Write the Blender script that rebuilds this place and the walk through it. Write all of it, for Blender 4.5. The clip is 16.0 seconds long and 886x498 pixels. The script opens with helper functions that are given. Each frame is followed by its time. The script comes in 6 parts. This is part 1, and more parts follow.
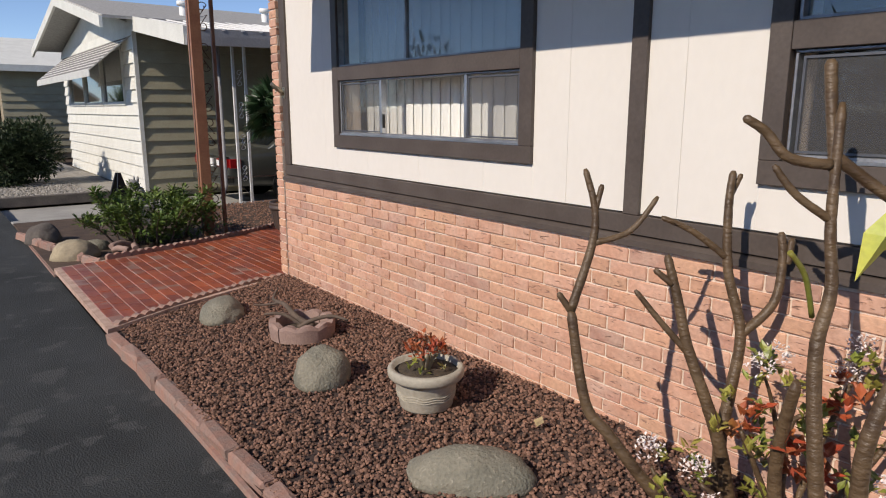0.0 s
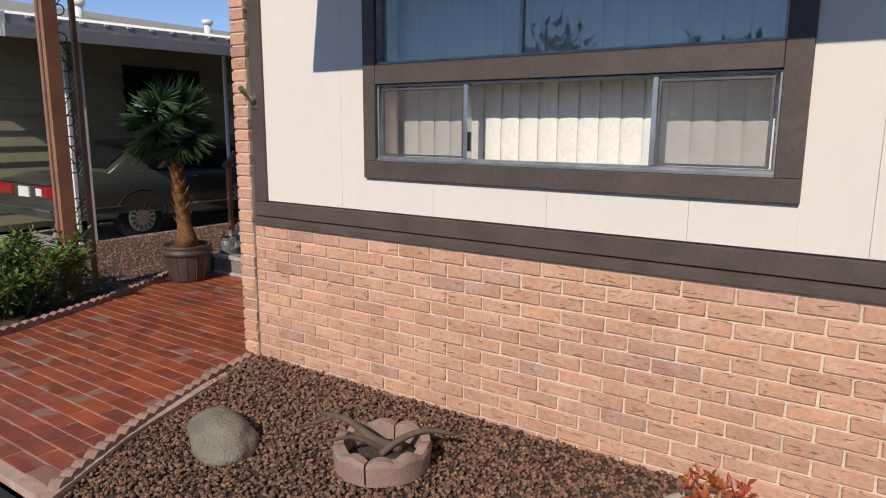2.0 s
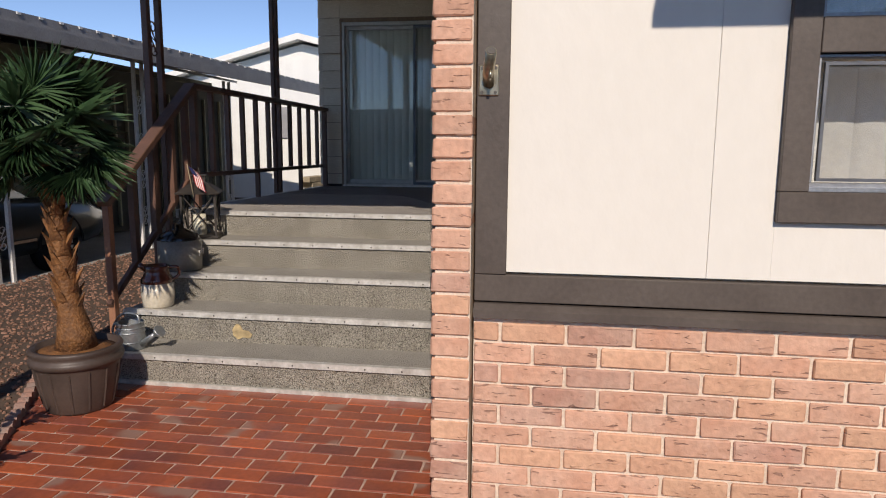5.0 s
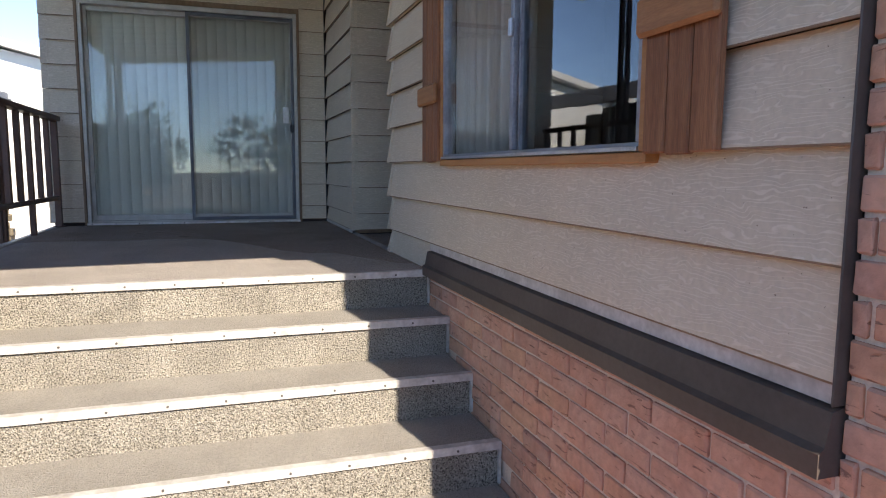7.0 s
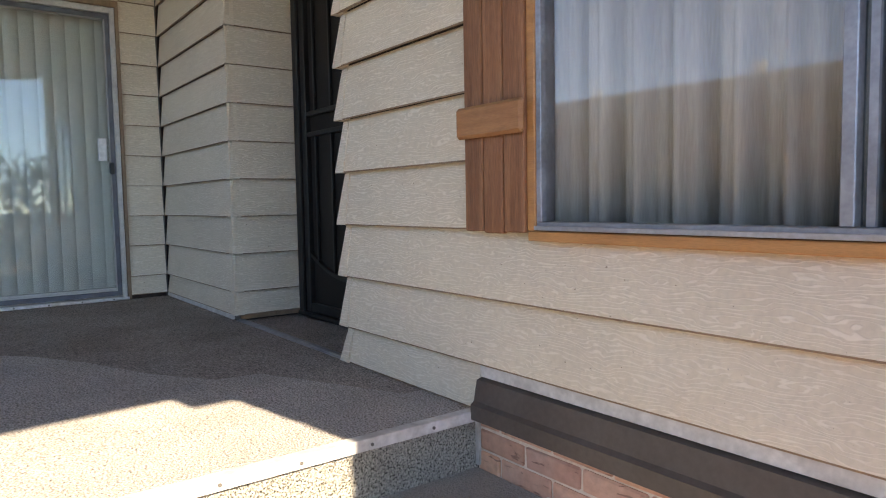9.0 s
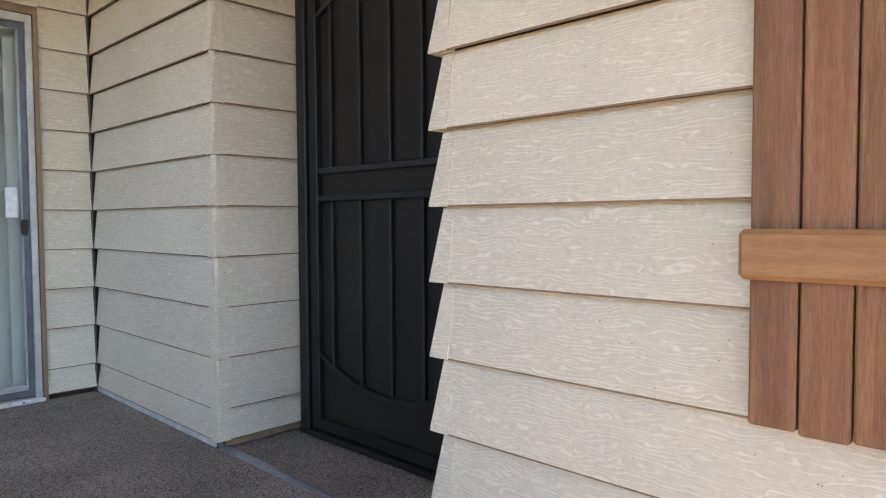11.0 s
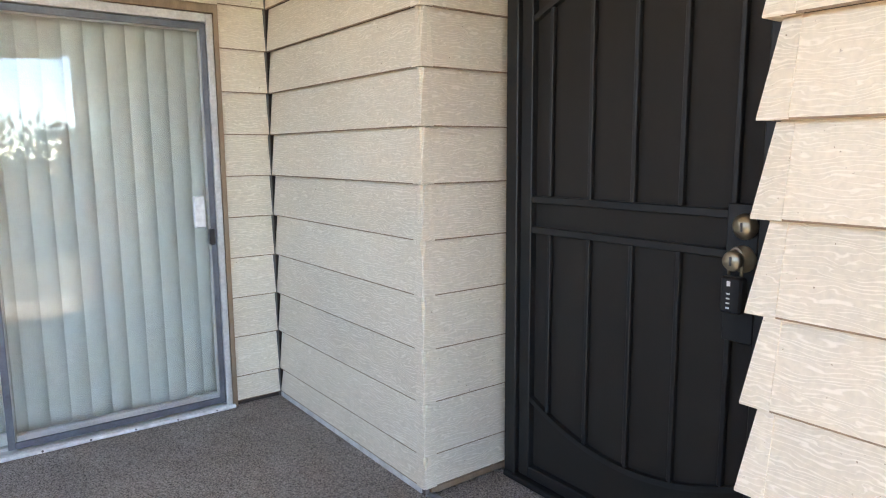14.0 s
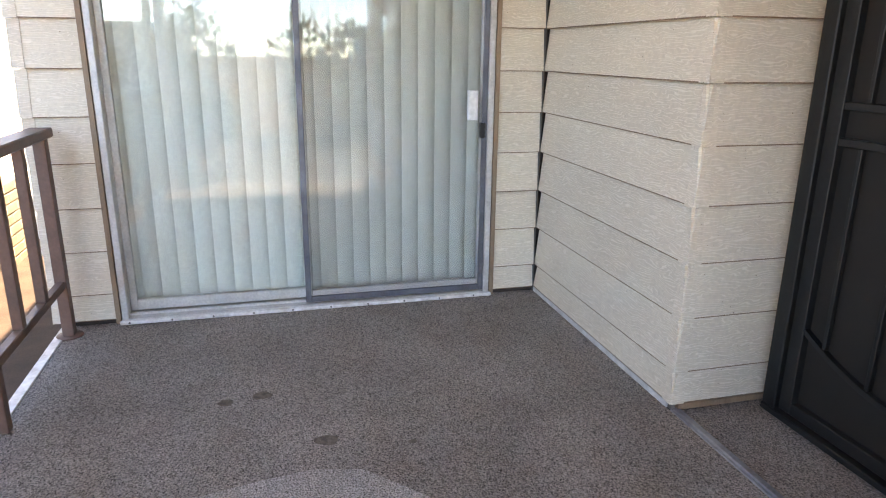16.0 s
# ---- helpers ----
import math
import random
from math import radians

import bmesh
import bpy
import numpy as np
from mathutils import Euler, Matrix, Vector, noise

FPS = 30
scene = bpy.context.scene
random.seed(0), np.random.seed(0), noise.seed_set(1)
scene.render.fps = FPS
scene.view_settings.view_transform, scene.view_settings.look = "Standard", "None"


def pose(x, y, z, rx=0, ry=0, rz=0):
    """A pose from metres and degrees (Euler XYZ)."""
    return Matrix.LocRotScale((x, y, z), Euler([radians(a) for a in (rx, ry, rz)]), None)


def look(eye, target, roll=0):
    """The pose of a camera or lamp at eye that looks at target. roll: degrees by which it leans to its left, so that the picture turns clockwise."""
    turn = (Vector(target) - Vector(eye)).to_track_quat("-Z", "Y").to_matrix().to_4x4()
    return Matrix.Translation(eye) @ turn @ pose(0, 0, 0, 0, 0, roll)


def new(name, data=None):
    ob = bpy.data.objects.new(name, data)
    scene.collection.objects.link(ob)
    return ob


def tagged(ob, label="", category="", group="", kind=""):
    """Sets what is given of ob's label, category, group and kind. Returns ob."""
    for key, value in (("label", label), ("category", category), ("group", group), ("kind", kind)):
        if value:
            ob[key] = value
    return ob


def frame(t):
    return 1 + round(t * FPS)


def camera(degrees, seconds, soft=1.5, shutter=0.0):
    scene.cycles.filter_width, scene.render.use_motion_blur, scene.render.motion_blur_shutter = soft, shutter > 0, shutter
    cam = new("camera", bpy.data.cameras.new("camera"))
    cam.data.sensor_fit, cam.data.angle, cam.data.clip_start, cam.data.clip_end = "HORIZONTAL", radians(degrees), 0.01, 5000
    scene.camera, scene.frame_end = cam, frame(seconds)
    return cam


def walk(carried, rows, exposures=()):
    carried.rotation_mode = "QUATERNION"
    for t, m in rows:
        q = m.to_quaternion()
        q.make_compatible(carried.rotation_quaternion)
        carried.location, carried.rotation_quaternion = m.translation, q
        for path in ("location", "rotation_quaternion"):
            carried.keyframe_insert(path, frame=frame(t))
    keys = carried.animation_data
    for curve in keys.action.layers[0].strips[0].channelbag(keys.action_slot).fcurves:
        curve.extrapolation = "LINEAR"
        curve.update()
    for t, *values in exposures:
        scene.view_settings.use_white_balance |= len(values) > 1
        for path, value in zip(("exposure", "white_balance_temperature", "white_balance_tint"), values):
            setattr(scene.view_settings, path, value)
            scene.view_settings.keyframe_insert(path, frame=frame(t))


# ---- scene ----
cam = camera(67.0, 16.0, soft=1.1)
PATH = [
    (0, (0.339, 0.197, 1.381), (1.536, 1.747, 0.974), -0.0),
    (0.5, (0.223, 0.697, 1.371), (1.592, 2.103, 0.988), -0.0),
    (1, (0.15, 1.237, 1.373), (1.615, 2.544, 0.992), 0.0),
    (1.5, (0.093, 1.733, 1.376), (1.644, 2.94, 1.004), 0.3),
    (2, (0.104, 2.271, 1.378), (1.724, 3.386, 1.018), 0.3),
    (2.5, (0.078, 2.789, 1.363), (1.762, 3.814, 1.026), 0.4),
    (3, (0.123, 3.318, 1.324), (1.877, 4.225, 1.005), 0.3),
    (3.5, (0.167, 3.825, 1.295), (1.967, 4.646, 1.0), 1.0),
    (3.7, (0.195, 4.031, 1.311), (2.012, 4.81, 1.007), 1.0),
    (5.8, (1.19, 5.871, 1.325), (3.171, 5.819, 1.055), 0.6),
    (6, (1.313, 6.034, 1.329), (3.291, 5.9, 1.063), 0.8),
    (6.5, (1.672, 6.312, 1.324), (3.612, 5.901, 1.069), 0.5),
    (7, (2.111, 6.513, 1.352), (3.997, 5.889, 1.119), 0.3),
    (7.5, (2.486, 6.682, 1.39), (4.309, 5.886, 1.189), 0.1),
    (8, (2.952, 6.756, 1.412), (4.692, 5.787, 1.228), -0.1),
    (8.5, (3.372, 6.804, 1.432), (5.033, 5.701, 1.277), 0.0),
    (8.7, (3.524, 6.797, 1.447), (5.157, 5.652, 1.301), -0.4),
    (10.8, (4.768, 6.79, 1.731), (6.177, 5.374, 1.624), -0.6),
    (11, (4.822, 6.804, 1.758), (6.211, 5.368, 1.672), -0.3),
    (11.5, (4.98, 6.857, 1.873), (6.344, 5.398, 1.772), -0.4),
    (12, (5.141, 6.885, 1.96), (6.441, 5.367, 1.864), -0.3),
    (12.5, (5.307, 6.833, 2.067), (6.542, 5.265, 1.957), -0.6),
    (13, (5.378, 6.835, 2.147), (6.655, 5.299, 2.034), -0.6),
    (13.5, (5.384, 6.865, 2.146), (6.913, 5.58, 2.051), -0.5),
    (14, (5.352, 6.887, 2.133), (6.94, 5.706, 1.845), -0.4),
    (14.5, (5.342, 6.886, 2.123), (6.914, 5.753, 1.63), -0.2),
    (15, (5.361, 6.88, 2.107), (7.102, 6.086, 1.524), 1.2),
    (15.5, (5.38, 6.897, 2.112), (7.223, 6.392, 1.522), 1.2),
    (16, (5.381, 6.914, 2.102), (7.236, 6.422, 1.54), 0.7),
]
EXPOSURES = [(0, 0.10, 7200, 14), (1.5, 0.0, 7200, 14), (2.5, 0.02, 7200, 14), (3.5, -0.17, 7300, 14), (6, 0.30, 7350, 14), (6.5, 0.55, 7350, 14), (7, 1.5, 7600, 13), (8, 1.85, 8200, 12), (8.7, 2.3, 8600, 12), (11, 3.3, 8800, 13), (13, 3.7, 8900, 13), (14.5, 3.92, 9500, 15), (15.3, 3.92, 9800, 17), (16, 3.72, 9900, 18)]
walk(cam, [(t, look(eye, target, roll)) for t, eye, target, roll in PATH], EXPOSURES)

# ---- light ----
SUN = Vector((-1.0, -0.17, 0.71))
world = bpy.data.worlds.new("world")
scene.world = world
world.use_nodes = True
sky = world.node_tree.nodes.new("ShaderNodeTexSky")
sky.sky_type, sky.sun_disc = "NISHITA", False
sky.sun_elevation, sky.sun_rotation = math.atan2(0.71, 1.015), math.atan2(-1.0, -0.17)
sky.air_density, sky.dust_density, sky.ozone_density, sky.altitude = 0.7, 0.02, 4.0, 1800.0
bg = world.node_tree.nodes["Background"]
bg.inputs[1].default_value = 0.145
world.node_tree.links.new(sky.outputs[0], bg.inputs[0])
sun = new("sun", bpy.data.lights.new("sun", "SUN"))
sun.data.energy, sun.data.angle, sun.data.color = 3.6, radians(0.53), (1.0, 0.955, 0.89)
sun.matrix_world = look(SUN * 20, (0, 0, 0))


# ---- materials ----
def mat(name, base, other=None, scale=6.0, rough=0.7, bump=0.2, fine=60.0, metal=0.0, vary=0.0, stretch=(1, 1, 1), lo=0.35, hi=0.7, dist=0.004, coat=0.0, island=False, spec=0.5, spots=None, tone=(0.88, 1.1)):
    m = bpy.data.materials.new(name)
    m.use_nodes = True
    n, k = m.node_tree.nodes, m.node_tree.links.new
    b = n["Principled BSDF"]
    other = other or tuple(c * 0.75 for c in base)
    co, mp = n.new("ShaderNodeTexCoord"), n.new("ShaderNodeMapping")
    mp.inputs["Scale"].default_value = stretch
    k(co.outputs["Object"], mp.inputs["Vector"])
    if island:
        rnd = n.new("ShaderNodeNewGeometry").outputs["Random Per Island"]
    else:
        rnd = n.new("ShaderNodeObjectInfo").outputs["Random"]
    if vary > 0 and not island:
        off = n.new("ShaderNodeMath")
        off.operation = "MULTIPLY"
        off.inputs[1].default_value = 37.0
        k(rnd, off.inputs[0])
        cmb = n.new("ShaderNodeCombineXYZ")
        for i in range(3):
            k(off.outputs[0], cmb.inputs[i])
        k(cmb.outputs[0], mp.inputs["Location"])
    big, small = n.new("ShaderNodeTexNoise"), n.new("ShaderNodeTexNoise")
    big.inputs["Scale"].default_value, big.inputs["Detail"].default_value = scale, 5
    small.inputs["Scale"].default_value, small.inputs["Detail"].default_value = fine, 4
    k(mp.outputs[0], big.inputs["Vector"])
    k(mp.outputs[0], small.inputs["Vector"])
    ramp = n.new("ShaderNodeValToRGB")
    ramp.color_ramp.elements[0].position, ramp.color_ramp.elements[1].position = lo, hi
    ramp.color_ramp.elements[0].color, ramp.color_ramp.elements[1].color = (*base, 1), (*other, 1)
    k(big.outputs["Fac"], ramp.inputs["Fac"])
    hsv = n.new("ShaderNodeHueSaturation")
    k(ramp.outputs[0], hsv.inputs["Color"])
    mr = n.new("ShaderNodeMapRange")
    mr.inputs["To Min"].default_value, mr.inputs["To Max"].default_value = 1 - vary, 1 + vary
    k(rnd, mr.inputs["Value"])
    grain = n.new("ShaderNodeMapRange")
    grain.inputs["From Min"].default_value, grain.inputs["From Max"].default_value = 0.3, 0.7
    grain.inputs["To Min"].default_value, grain.inputs["To Max"].default_value = tone
    k(small.outputs["Fac"], grain.inputs["Value"])
    mul = n.new("ShaderNodeMath")
    mul.operation = "MULTIPLY"
    k(mr.outputs[0], mul.inputs[0])
    k(grain.outputs[0], mul.inputs[1])
    k(mul.outputs[0], hsv.inputs["Value"])
    colour = hsv.outputs[0]
    if spots:
        tint, amount, size = spots
        vo = n.new("ShaderNodeTexNoise")
        vo.inputs["Scale"].default_value, vo.inputs["Detail"].default_value = size, 2
        k(mp.outputs[0], vo.inputs["Vector"])
        sr = n.new("ShaderNodeMapRange")
        sr.inputs["From Min"].default_value, sr.inputs["From Max"].default_value = amount, amount + 0.06
        k(vo.outputs["Fac"], sr.inputs["Value"])
        mx = n.new("ShaderNodeMix")
        mx.data_type = "RGBA"
        k(sr.outputs[0], mx.inputs["Factor"])
        k(colour, mx.inputs["A"])
        mx.inputs["B"].default_value = (*tint, 1)
        colour = mx.outputs["Result"]
    k(colour, b.inputs["Base Color"])
    b.inputs["Roughness"].default_value, b.inputs["Metallic"].default_value = rough, metal
    b.inputs["Coat Weight"].default_value = coat
    b.inputs["Specular IOR Level"].default_value = spec
    bp = n.new("ShaderNodeBump")
    bp.inputs["Strength"].default_value, bp.inputs["Distance"].default_value = bump, dist
    k(small.outputs["Fac"], bp.inputs["Height"])
    k(bp.outputs[0], b.inputs["Normal"])
    return m


def siding_mat(name, base, line):
    m = mat(name, base, tuple(c * 0.93 for c in base), 3.0, 0.72, 0.0, 70, vary=0.04, spots=((0.22, 0.15, 0.10), 0.725, 105.0), tone=(0.93, 1.06))
    n, k = m.node_tree.nodes, m.node_tree.links.new
    mp = next(x for x in n if x.type == "MAPPING")
    st = n.new("ShaderNodeVectorMath")
    st.operation = "MULTIPLY"
    st.inputs[1].default_value = (8.0, 8.0, 24.0)
    k(mp.outputs[0], st.inputs[0])
    gr = n.new("ShaderNodeTexNoise")
    gr.inputs["Scale"].default_value, gr.inputs["Detail"].default_value, gr.inputs["Distortion"].default_value = 1.0, 2.2, 0.5
    k(st.outputs[0], gr.inputs["Vector"])
    sx, hz, hn = n.new("ShaderNodeSeparateXYZ"), n.new("ShaderNodeMath"), n.new("ShaderNodeMath")
    k(mp.outputs[0], sx.inputs[0])
    hz.operation, hn.operation = "MULTIPLY", "MULTIPLY_ADD"
    hz.inputs[1].default_value = 104.0
    k(sx.outputs["Z"], hz.inputs[0])
    hn.inputs[1].default_value = 6.5
    k(gr.outputs["Fac"], hn.inputs[0])
    k(hz.outputs[0], hn.inputs[2])
    pk = n.new("ShaderNodeMath")
    pk.operation = "PINGPONG"
    pk.inputs[1].default_value = 0.5
    k(hn.outputs[0], pk.inputs[0])
    # lines swell and fade along their run
    fade = n.new("ShaderNodeTexNoise")
    fade.inputs["Scale"].default_value, fade.inputs["Detail"].default_value = 1.0, 3.0
    sf = n.new("ShaderNodeVectorMath")
    sf.operation = "MULTIPLY"
    sf.inputs[1].default_value = (15.0, 15.0, 105.0)
    k(mp.outputs[0], sf.inputs[0])
    k(sf.outputs[0], fade.inputs["Vector"])
    wd = n.new("ShaderNodeMapRange")
    wd.inputs["From Min"].default_value, wd.inputs["From Max"].default_value = 0.36, 0.66
    wd.inputs["To Min"].default_value, wd.inputs["To Max"].default_value = 0.04, 0.25
    k(fade.outputs["Fac"], wd.inputs["Value"])
    df = n.new("ShaderNodeMath")
    df.operation = "SUBTRACT"
    k(wd.outputs[0], df.inputs[0])
    k(pk.outputs[0], df.inputs[1])
    rr = n.new("ShaderNodeMapRange")
    rr.inputs["From Min"].default_value, rr.inputs["From Max"].default_value = -0.06, 0.10
    rr.inputs["To Min"].default_value, rr.inputs["To Max"].default_value = 0.0, 1.0
    k(df.outputs[0], rr.inputs["Value"])
    b = n["Principled BSDF"]
    src = b.inputs["Base Color"].links[0].from_socket
    mx = n.new("ShaderNodeMix")
    mx.data_type = "RGBA"
    ml = n.new("ShaderNodeMath")
    ml.operation = "MULTIPLY"
    ml.inputs[1].default_value = 0.50
    k(rr.outputs[0], ml.inputs[0])
    k(ml.outputs[0], mx.inputs["Factor"])
    k(src, mx.inputs["A"])
    mx.inputs["B"].default_value = (*line, 1)
    k(mx.outputs["Result"], b.inputs["Base Color"])
    bp = next(x for x in n if x.type == "BUMP")
    bp.inputs["Strength"].default_value, bp.inputs["Distance"].default_value = 0.35, 0.003
    k(rr.outputs[0], bp.inputs["Height"])
    return m


def glass_mat(name, tint, normal=0.05, grazing=0.85):
    """Clear glass: what it mirrors grows towards a grazing view."""
    m = bpy.data.materials.new(name)
    m.use_nodes = True
    n, k = m.node_tree.nodes, m.node_tree.links.new
    n.remove(n["Principled BSDF"])
    tr, gl, lw, mx = n.new("ShaderNodeBsdfTransparent"), n.new("ShaderNodeBsdfGlossy"), n.new("ShaderNodeLayerWeight"), n.new("ShaderNodeMixShader")
    tr.inputs["Color"].default_value = (*tint, 1)
    gl.inputs["Roughness"].default_value = 0.0
    lw.inputs["Blend"].default_value = 0.5
    pw, ad = n.new("ShaderNodeMath"), n.new("ShaderNodeMath")
    pw.operation, ad.operation = "POWER", "MULTIPLY_ADD"
    pw.inputs[1].default_value = 4.0
    ad.inputs[1].default_value, ad.inputs[2].default_value = grazing, normal
    k(lw.outputs["Facing"], pw.inputs[0])
    k(pw.outputs[0], ad.inputs[0])
    k(ad.outputs[0], mx.inputs["Fac"])
    k(tr.outputs[0], mx.inputs[1])
    k(gl.outputs[0], mx.inputs[2])
    k(mx.outputs[0], n["Material Output"].inputs["Surface"])
    return m


def screen_mat(name, open_share):
    m = bpy.data.materials.new(name)
    m.use_nodes = True
    n, k = m.node_tree.nodes, m.node_tree.links.new
    b = n["Principled BSDF"]
    b.inputs["Base Color"].default_value, b.inputs["Roughness"].default_value = (0.16, 0.16, 0.165, 1), 0.6
    b.inputs["Alpha"].default_value = 1 - open_share
    return m


def creased(m, tint):
    """Short dark horizontal splits in the faces of wire-cut bricks."""
    n, k = m.node_tree.nodes, m.node_tree.links.new
    mp = next(x for x in n if x.type == "MAPPING")
    st, cr = n.new("ShaderNodeVectorMath"), n.new("ShaderNodeTexNoise")
    st.operation = "MULTIPLY"
    st.inputs[1].default_value = (16.0, 16.0, 75.0)
    cr.inputs["Scale"].default_value, cr.inputs["Detail"].default_value, cr.inputs["Distortion"].default_value = 1.0, 3.0, 0.8
    k(mp.outputs[0], st.inputs[0])
    k(st.outputs[0], cr.inputs["Vector"])
    mr, mx, ad = n.new("ShaderNodeMapRange"), n.new("ShaderNodeMix"), n.new("ShaderNodeMath")
    mr.inputs["From Min"].default_value, mr.inputs["From Max"].default_value = 0.635, 0.685
    mr.inputs["To Max"].default_value = 0.75
    k(cr.outputs["Fac"], mr.inputs["Value"])
    b = n["Principled BSDF"]
    mx.data_type = "RGBA"
    k(mr.outputs[0], mx.inputs["Factor"])
    k(b.inputs["Base Color"].links[0].from_socket, mx.inputs["A"])
    mx.inputs["B"].default_value = (*tint, 1)
    k(mx.outputs["Result"], b.inputs["Base Color"])
    bp = next(x for x in n if x.type == "BUMP")
    ad.operation = "SUBTRACT"
    k(bp.inputs["Height"].links[0].from_socket, ad.inputs[0])
    k(mr.outputs[0], ad.inputs[1])
    k(ad.outputs[0], bp.inputs["Height"])
    return m


BRICK = creased(mat("brick", (0.56, 0.295, 0.20), (0.62, 0.385, 0.285), 7.0, 0.85, 0.8, 45, vary=0.10, lo=0.3, hi=0.75, dist=0.006), (0.25, 0.135, 0.10))
BRICK_WARM = creased(mat("brick_warm", (0.63, 0.37, 0.245), (0.57, 0.31, 0.205), 6.0, 0.85, 0.8, 45, vary=0.10, dist=0.006), (0.27, 0.145, 0.105))
BRICK_DARK = creased(mat("brick_dark", (0.47, 0.25, 0.185), (0.54, 0.345, 0.265), 8.0, 0.85, 0.8, 45, vary=0.10, dist=0.006), (0.20, 0.11, 0.085))
MORTAR = mat("mortar", (0.76, 0.645, 0.53), (0.62, 0.49, 0.39), 9.0, 0.95, 0.6, 120, dist=0.004)
PAVER = mat("paver", (0.38, 0.092, 0.036), (0.23, 0.066, 0.044), 2.2, 0.36, 0.4, 45, vary=0.20, dist=0.003, lo=0.38, hi=0.62, spots=((0.30, 0.165, 0.125), 0.585, 3.0), tone=(0.85, 1.12))
PAVER_JOINT = mat("paver_joint", (0.58, 0.42, 0.34), (0.36, 0.23, 0.18), 8, 0.95, 0.5, 150)
CREAM = mat("cream_paint", (0.765, 0.728, 0.668), (0.745, 0.708, 0.648), 2.5, 0.75, 0.3, 26, vary=0.006, dist=0.004, stretch=(1, 1, 0.6), tone=(0.985, 1.012))
BROWN = mat("brown_trim", (0.076, 0.059, 0.050), (0.10, 0.080, 0.068), 5, 0.55, 0.2, 60, vary=0.06)
SIDING = siding_mat("lap_siding", (0.665, 0.575, 0.44), (0.86, 0.78, 0.655))
SHEATH = mat("dark_sheathing", (0.05, 0.035, 0.028), (0.03, 0.022, 0.018), 6, 0.95, 0.2)
CAULK = mat("weathered_white", (0.62, 0.60, 0.57), (0.45, 0.43, 0.40), 14, 0.7, 0.3, 70)
ALU = mat("aluminium", (0.62, 0.63, 0.65), (0.45, 0.46, 0.48), 9, 0.35, 0.08, 90, metal=0.85)
ALU_DULL = mat("dull_aluminium", (0.40, 0.41, 0.43), (0.25, 0.26, 0.28), 10, 0.5, 0.1, 90, metal=0.7)
ALU_DARK = mat("dark_aluminium", (0.16, 0.17, 0.19), (0.11, 0.115, 0.13), 10, 0.5, 0.1, 90, metal=0.6)
STRIP = mat("nosing_strip", (0.66, 0.65, 0.62), (0.45, 0.43, 0.40), 16, 0.5, 0.2, 60, metal=0.3)
WHITE_STRIP = mat("white_strip", (0.80, 0.79, 0.76), (0.58, 0.56, 0.52), 18, 0.5, 0.2, 60)
SCREW = mat("screw", (0.10, 0.09, 0.08), rough=0.6)
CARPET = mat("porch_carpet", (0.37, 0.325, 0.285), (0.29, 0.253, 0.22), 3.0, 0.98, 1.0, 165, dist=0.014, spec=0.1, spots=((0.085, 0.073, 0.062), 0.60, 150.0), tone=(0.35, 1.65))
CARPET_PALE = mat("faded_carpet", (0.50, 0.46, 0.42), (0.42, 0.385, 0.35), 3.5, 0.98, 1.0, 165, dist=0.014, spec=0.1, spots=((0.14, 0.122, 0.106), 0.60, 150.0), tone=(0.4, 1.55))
TREAD = mat("step_tread", (0.37, 0.35, 0.315), (0.31, 0.292, 0.262), 4, 0.95, 1.0, 170, dist=0.010, spec=0.2, spots=((0.19, 0.175, 0.155), 0.60, 170.0), tone=(0.7, 1.3))
RISER = mat("step_riser", (0.37, 0.345, 0.295), (0.27, 0.25, 0.212), 5, 0.95, 1.0, 150, dist=0.016, spec=0.2, spots=((0.075, 0.068, 0.055), 0.56, 170.0), tone=(0.55, 1.5))
WOOD_OR = mat("orange_wood", (0.22, 0.092, 0.042), (0.33, 0.15, 0.07), 3.0, 0.6, 0.6, 30, vary=0.12, stretch=(16, 16, 1.0), lo=0.4, hi=0.72, tone=(0.75, 1.25))
WOOD_BAT = mat("amber_batten", (0.40, 0.19, 0.075), (0.30, 0.13, 0.05), 4.0, 0.55, 0.3, 30, vary=0.05, stretch=(1.5, 10, 10))
WOOD_LT = mat("amber_wood", (0.46, 0.225, 0.08), (0.36, 0.16, 0.055), 3.0, 0.5, 0.25, 30, vary=0.06, stretch=(2, 14, 14))
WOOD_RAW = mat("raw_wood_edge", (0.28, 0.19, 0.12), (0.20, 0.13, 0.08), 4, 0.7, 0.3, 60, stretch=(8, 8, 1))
IRON = mat("brown_iron", (0.145, 0.075, 0.052), (0.10, 0.055, 0.04), 9, 0.5, 0.25, 60, vary=0.05)
# brown iron with the sun's orange glow put into its colour
IRON_SUNLIT = mat("sunlit_brown_iron", (0.34, 0.165, 0.095), (0.27, 0.12, 0.07), 7, 0.5, 0.2, 50)
BLACK = mat("black_iron", (0.0095, 0.0095, 0.0095), (0.014, 0.014, 0.0135), 7, 0.5, 0.15, 80, spec=0.35)
MESH = mat("perforated_steel", (0.0175, 0.0150, 0.0125), (0.0225, 0.0190, 0.0160), 3, 0.65, 0.3, 500, dist=0.002, spec=0.22)
BRASS = mat("worn_nickel", (0.46, 0.41, 0.31), (0.27, 0.235, 0.175), 25, 0.32, 0.1, 90, metal=0.9)
PLASTIC_W = mat("white_plastic", (0.78, 0.78, 0.76), (0.70, 0.70, 0.68), 8, 0.4, 0.05, 60)
PLASTIC_B = mat("black_plastic", (0.012, 0.012, 0.013), rough=0.35)
BLIND = mat("blind_vane", (0.91, 0.90, 0.85), (0.89, 0.88, 0.83), 2, 0.6, 0.1, 60, vary=0.02)
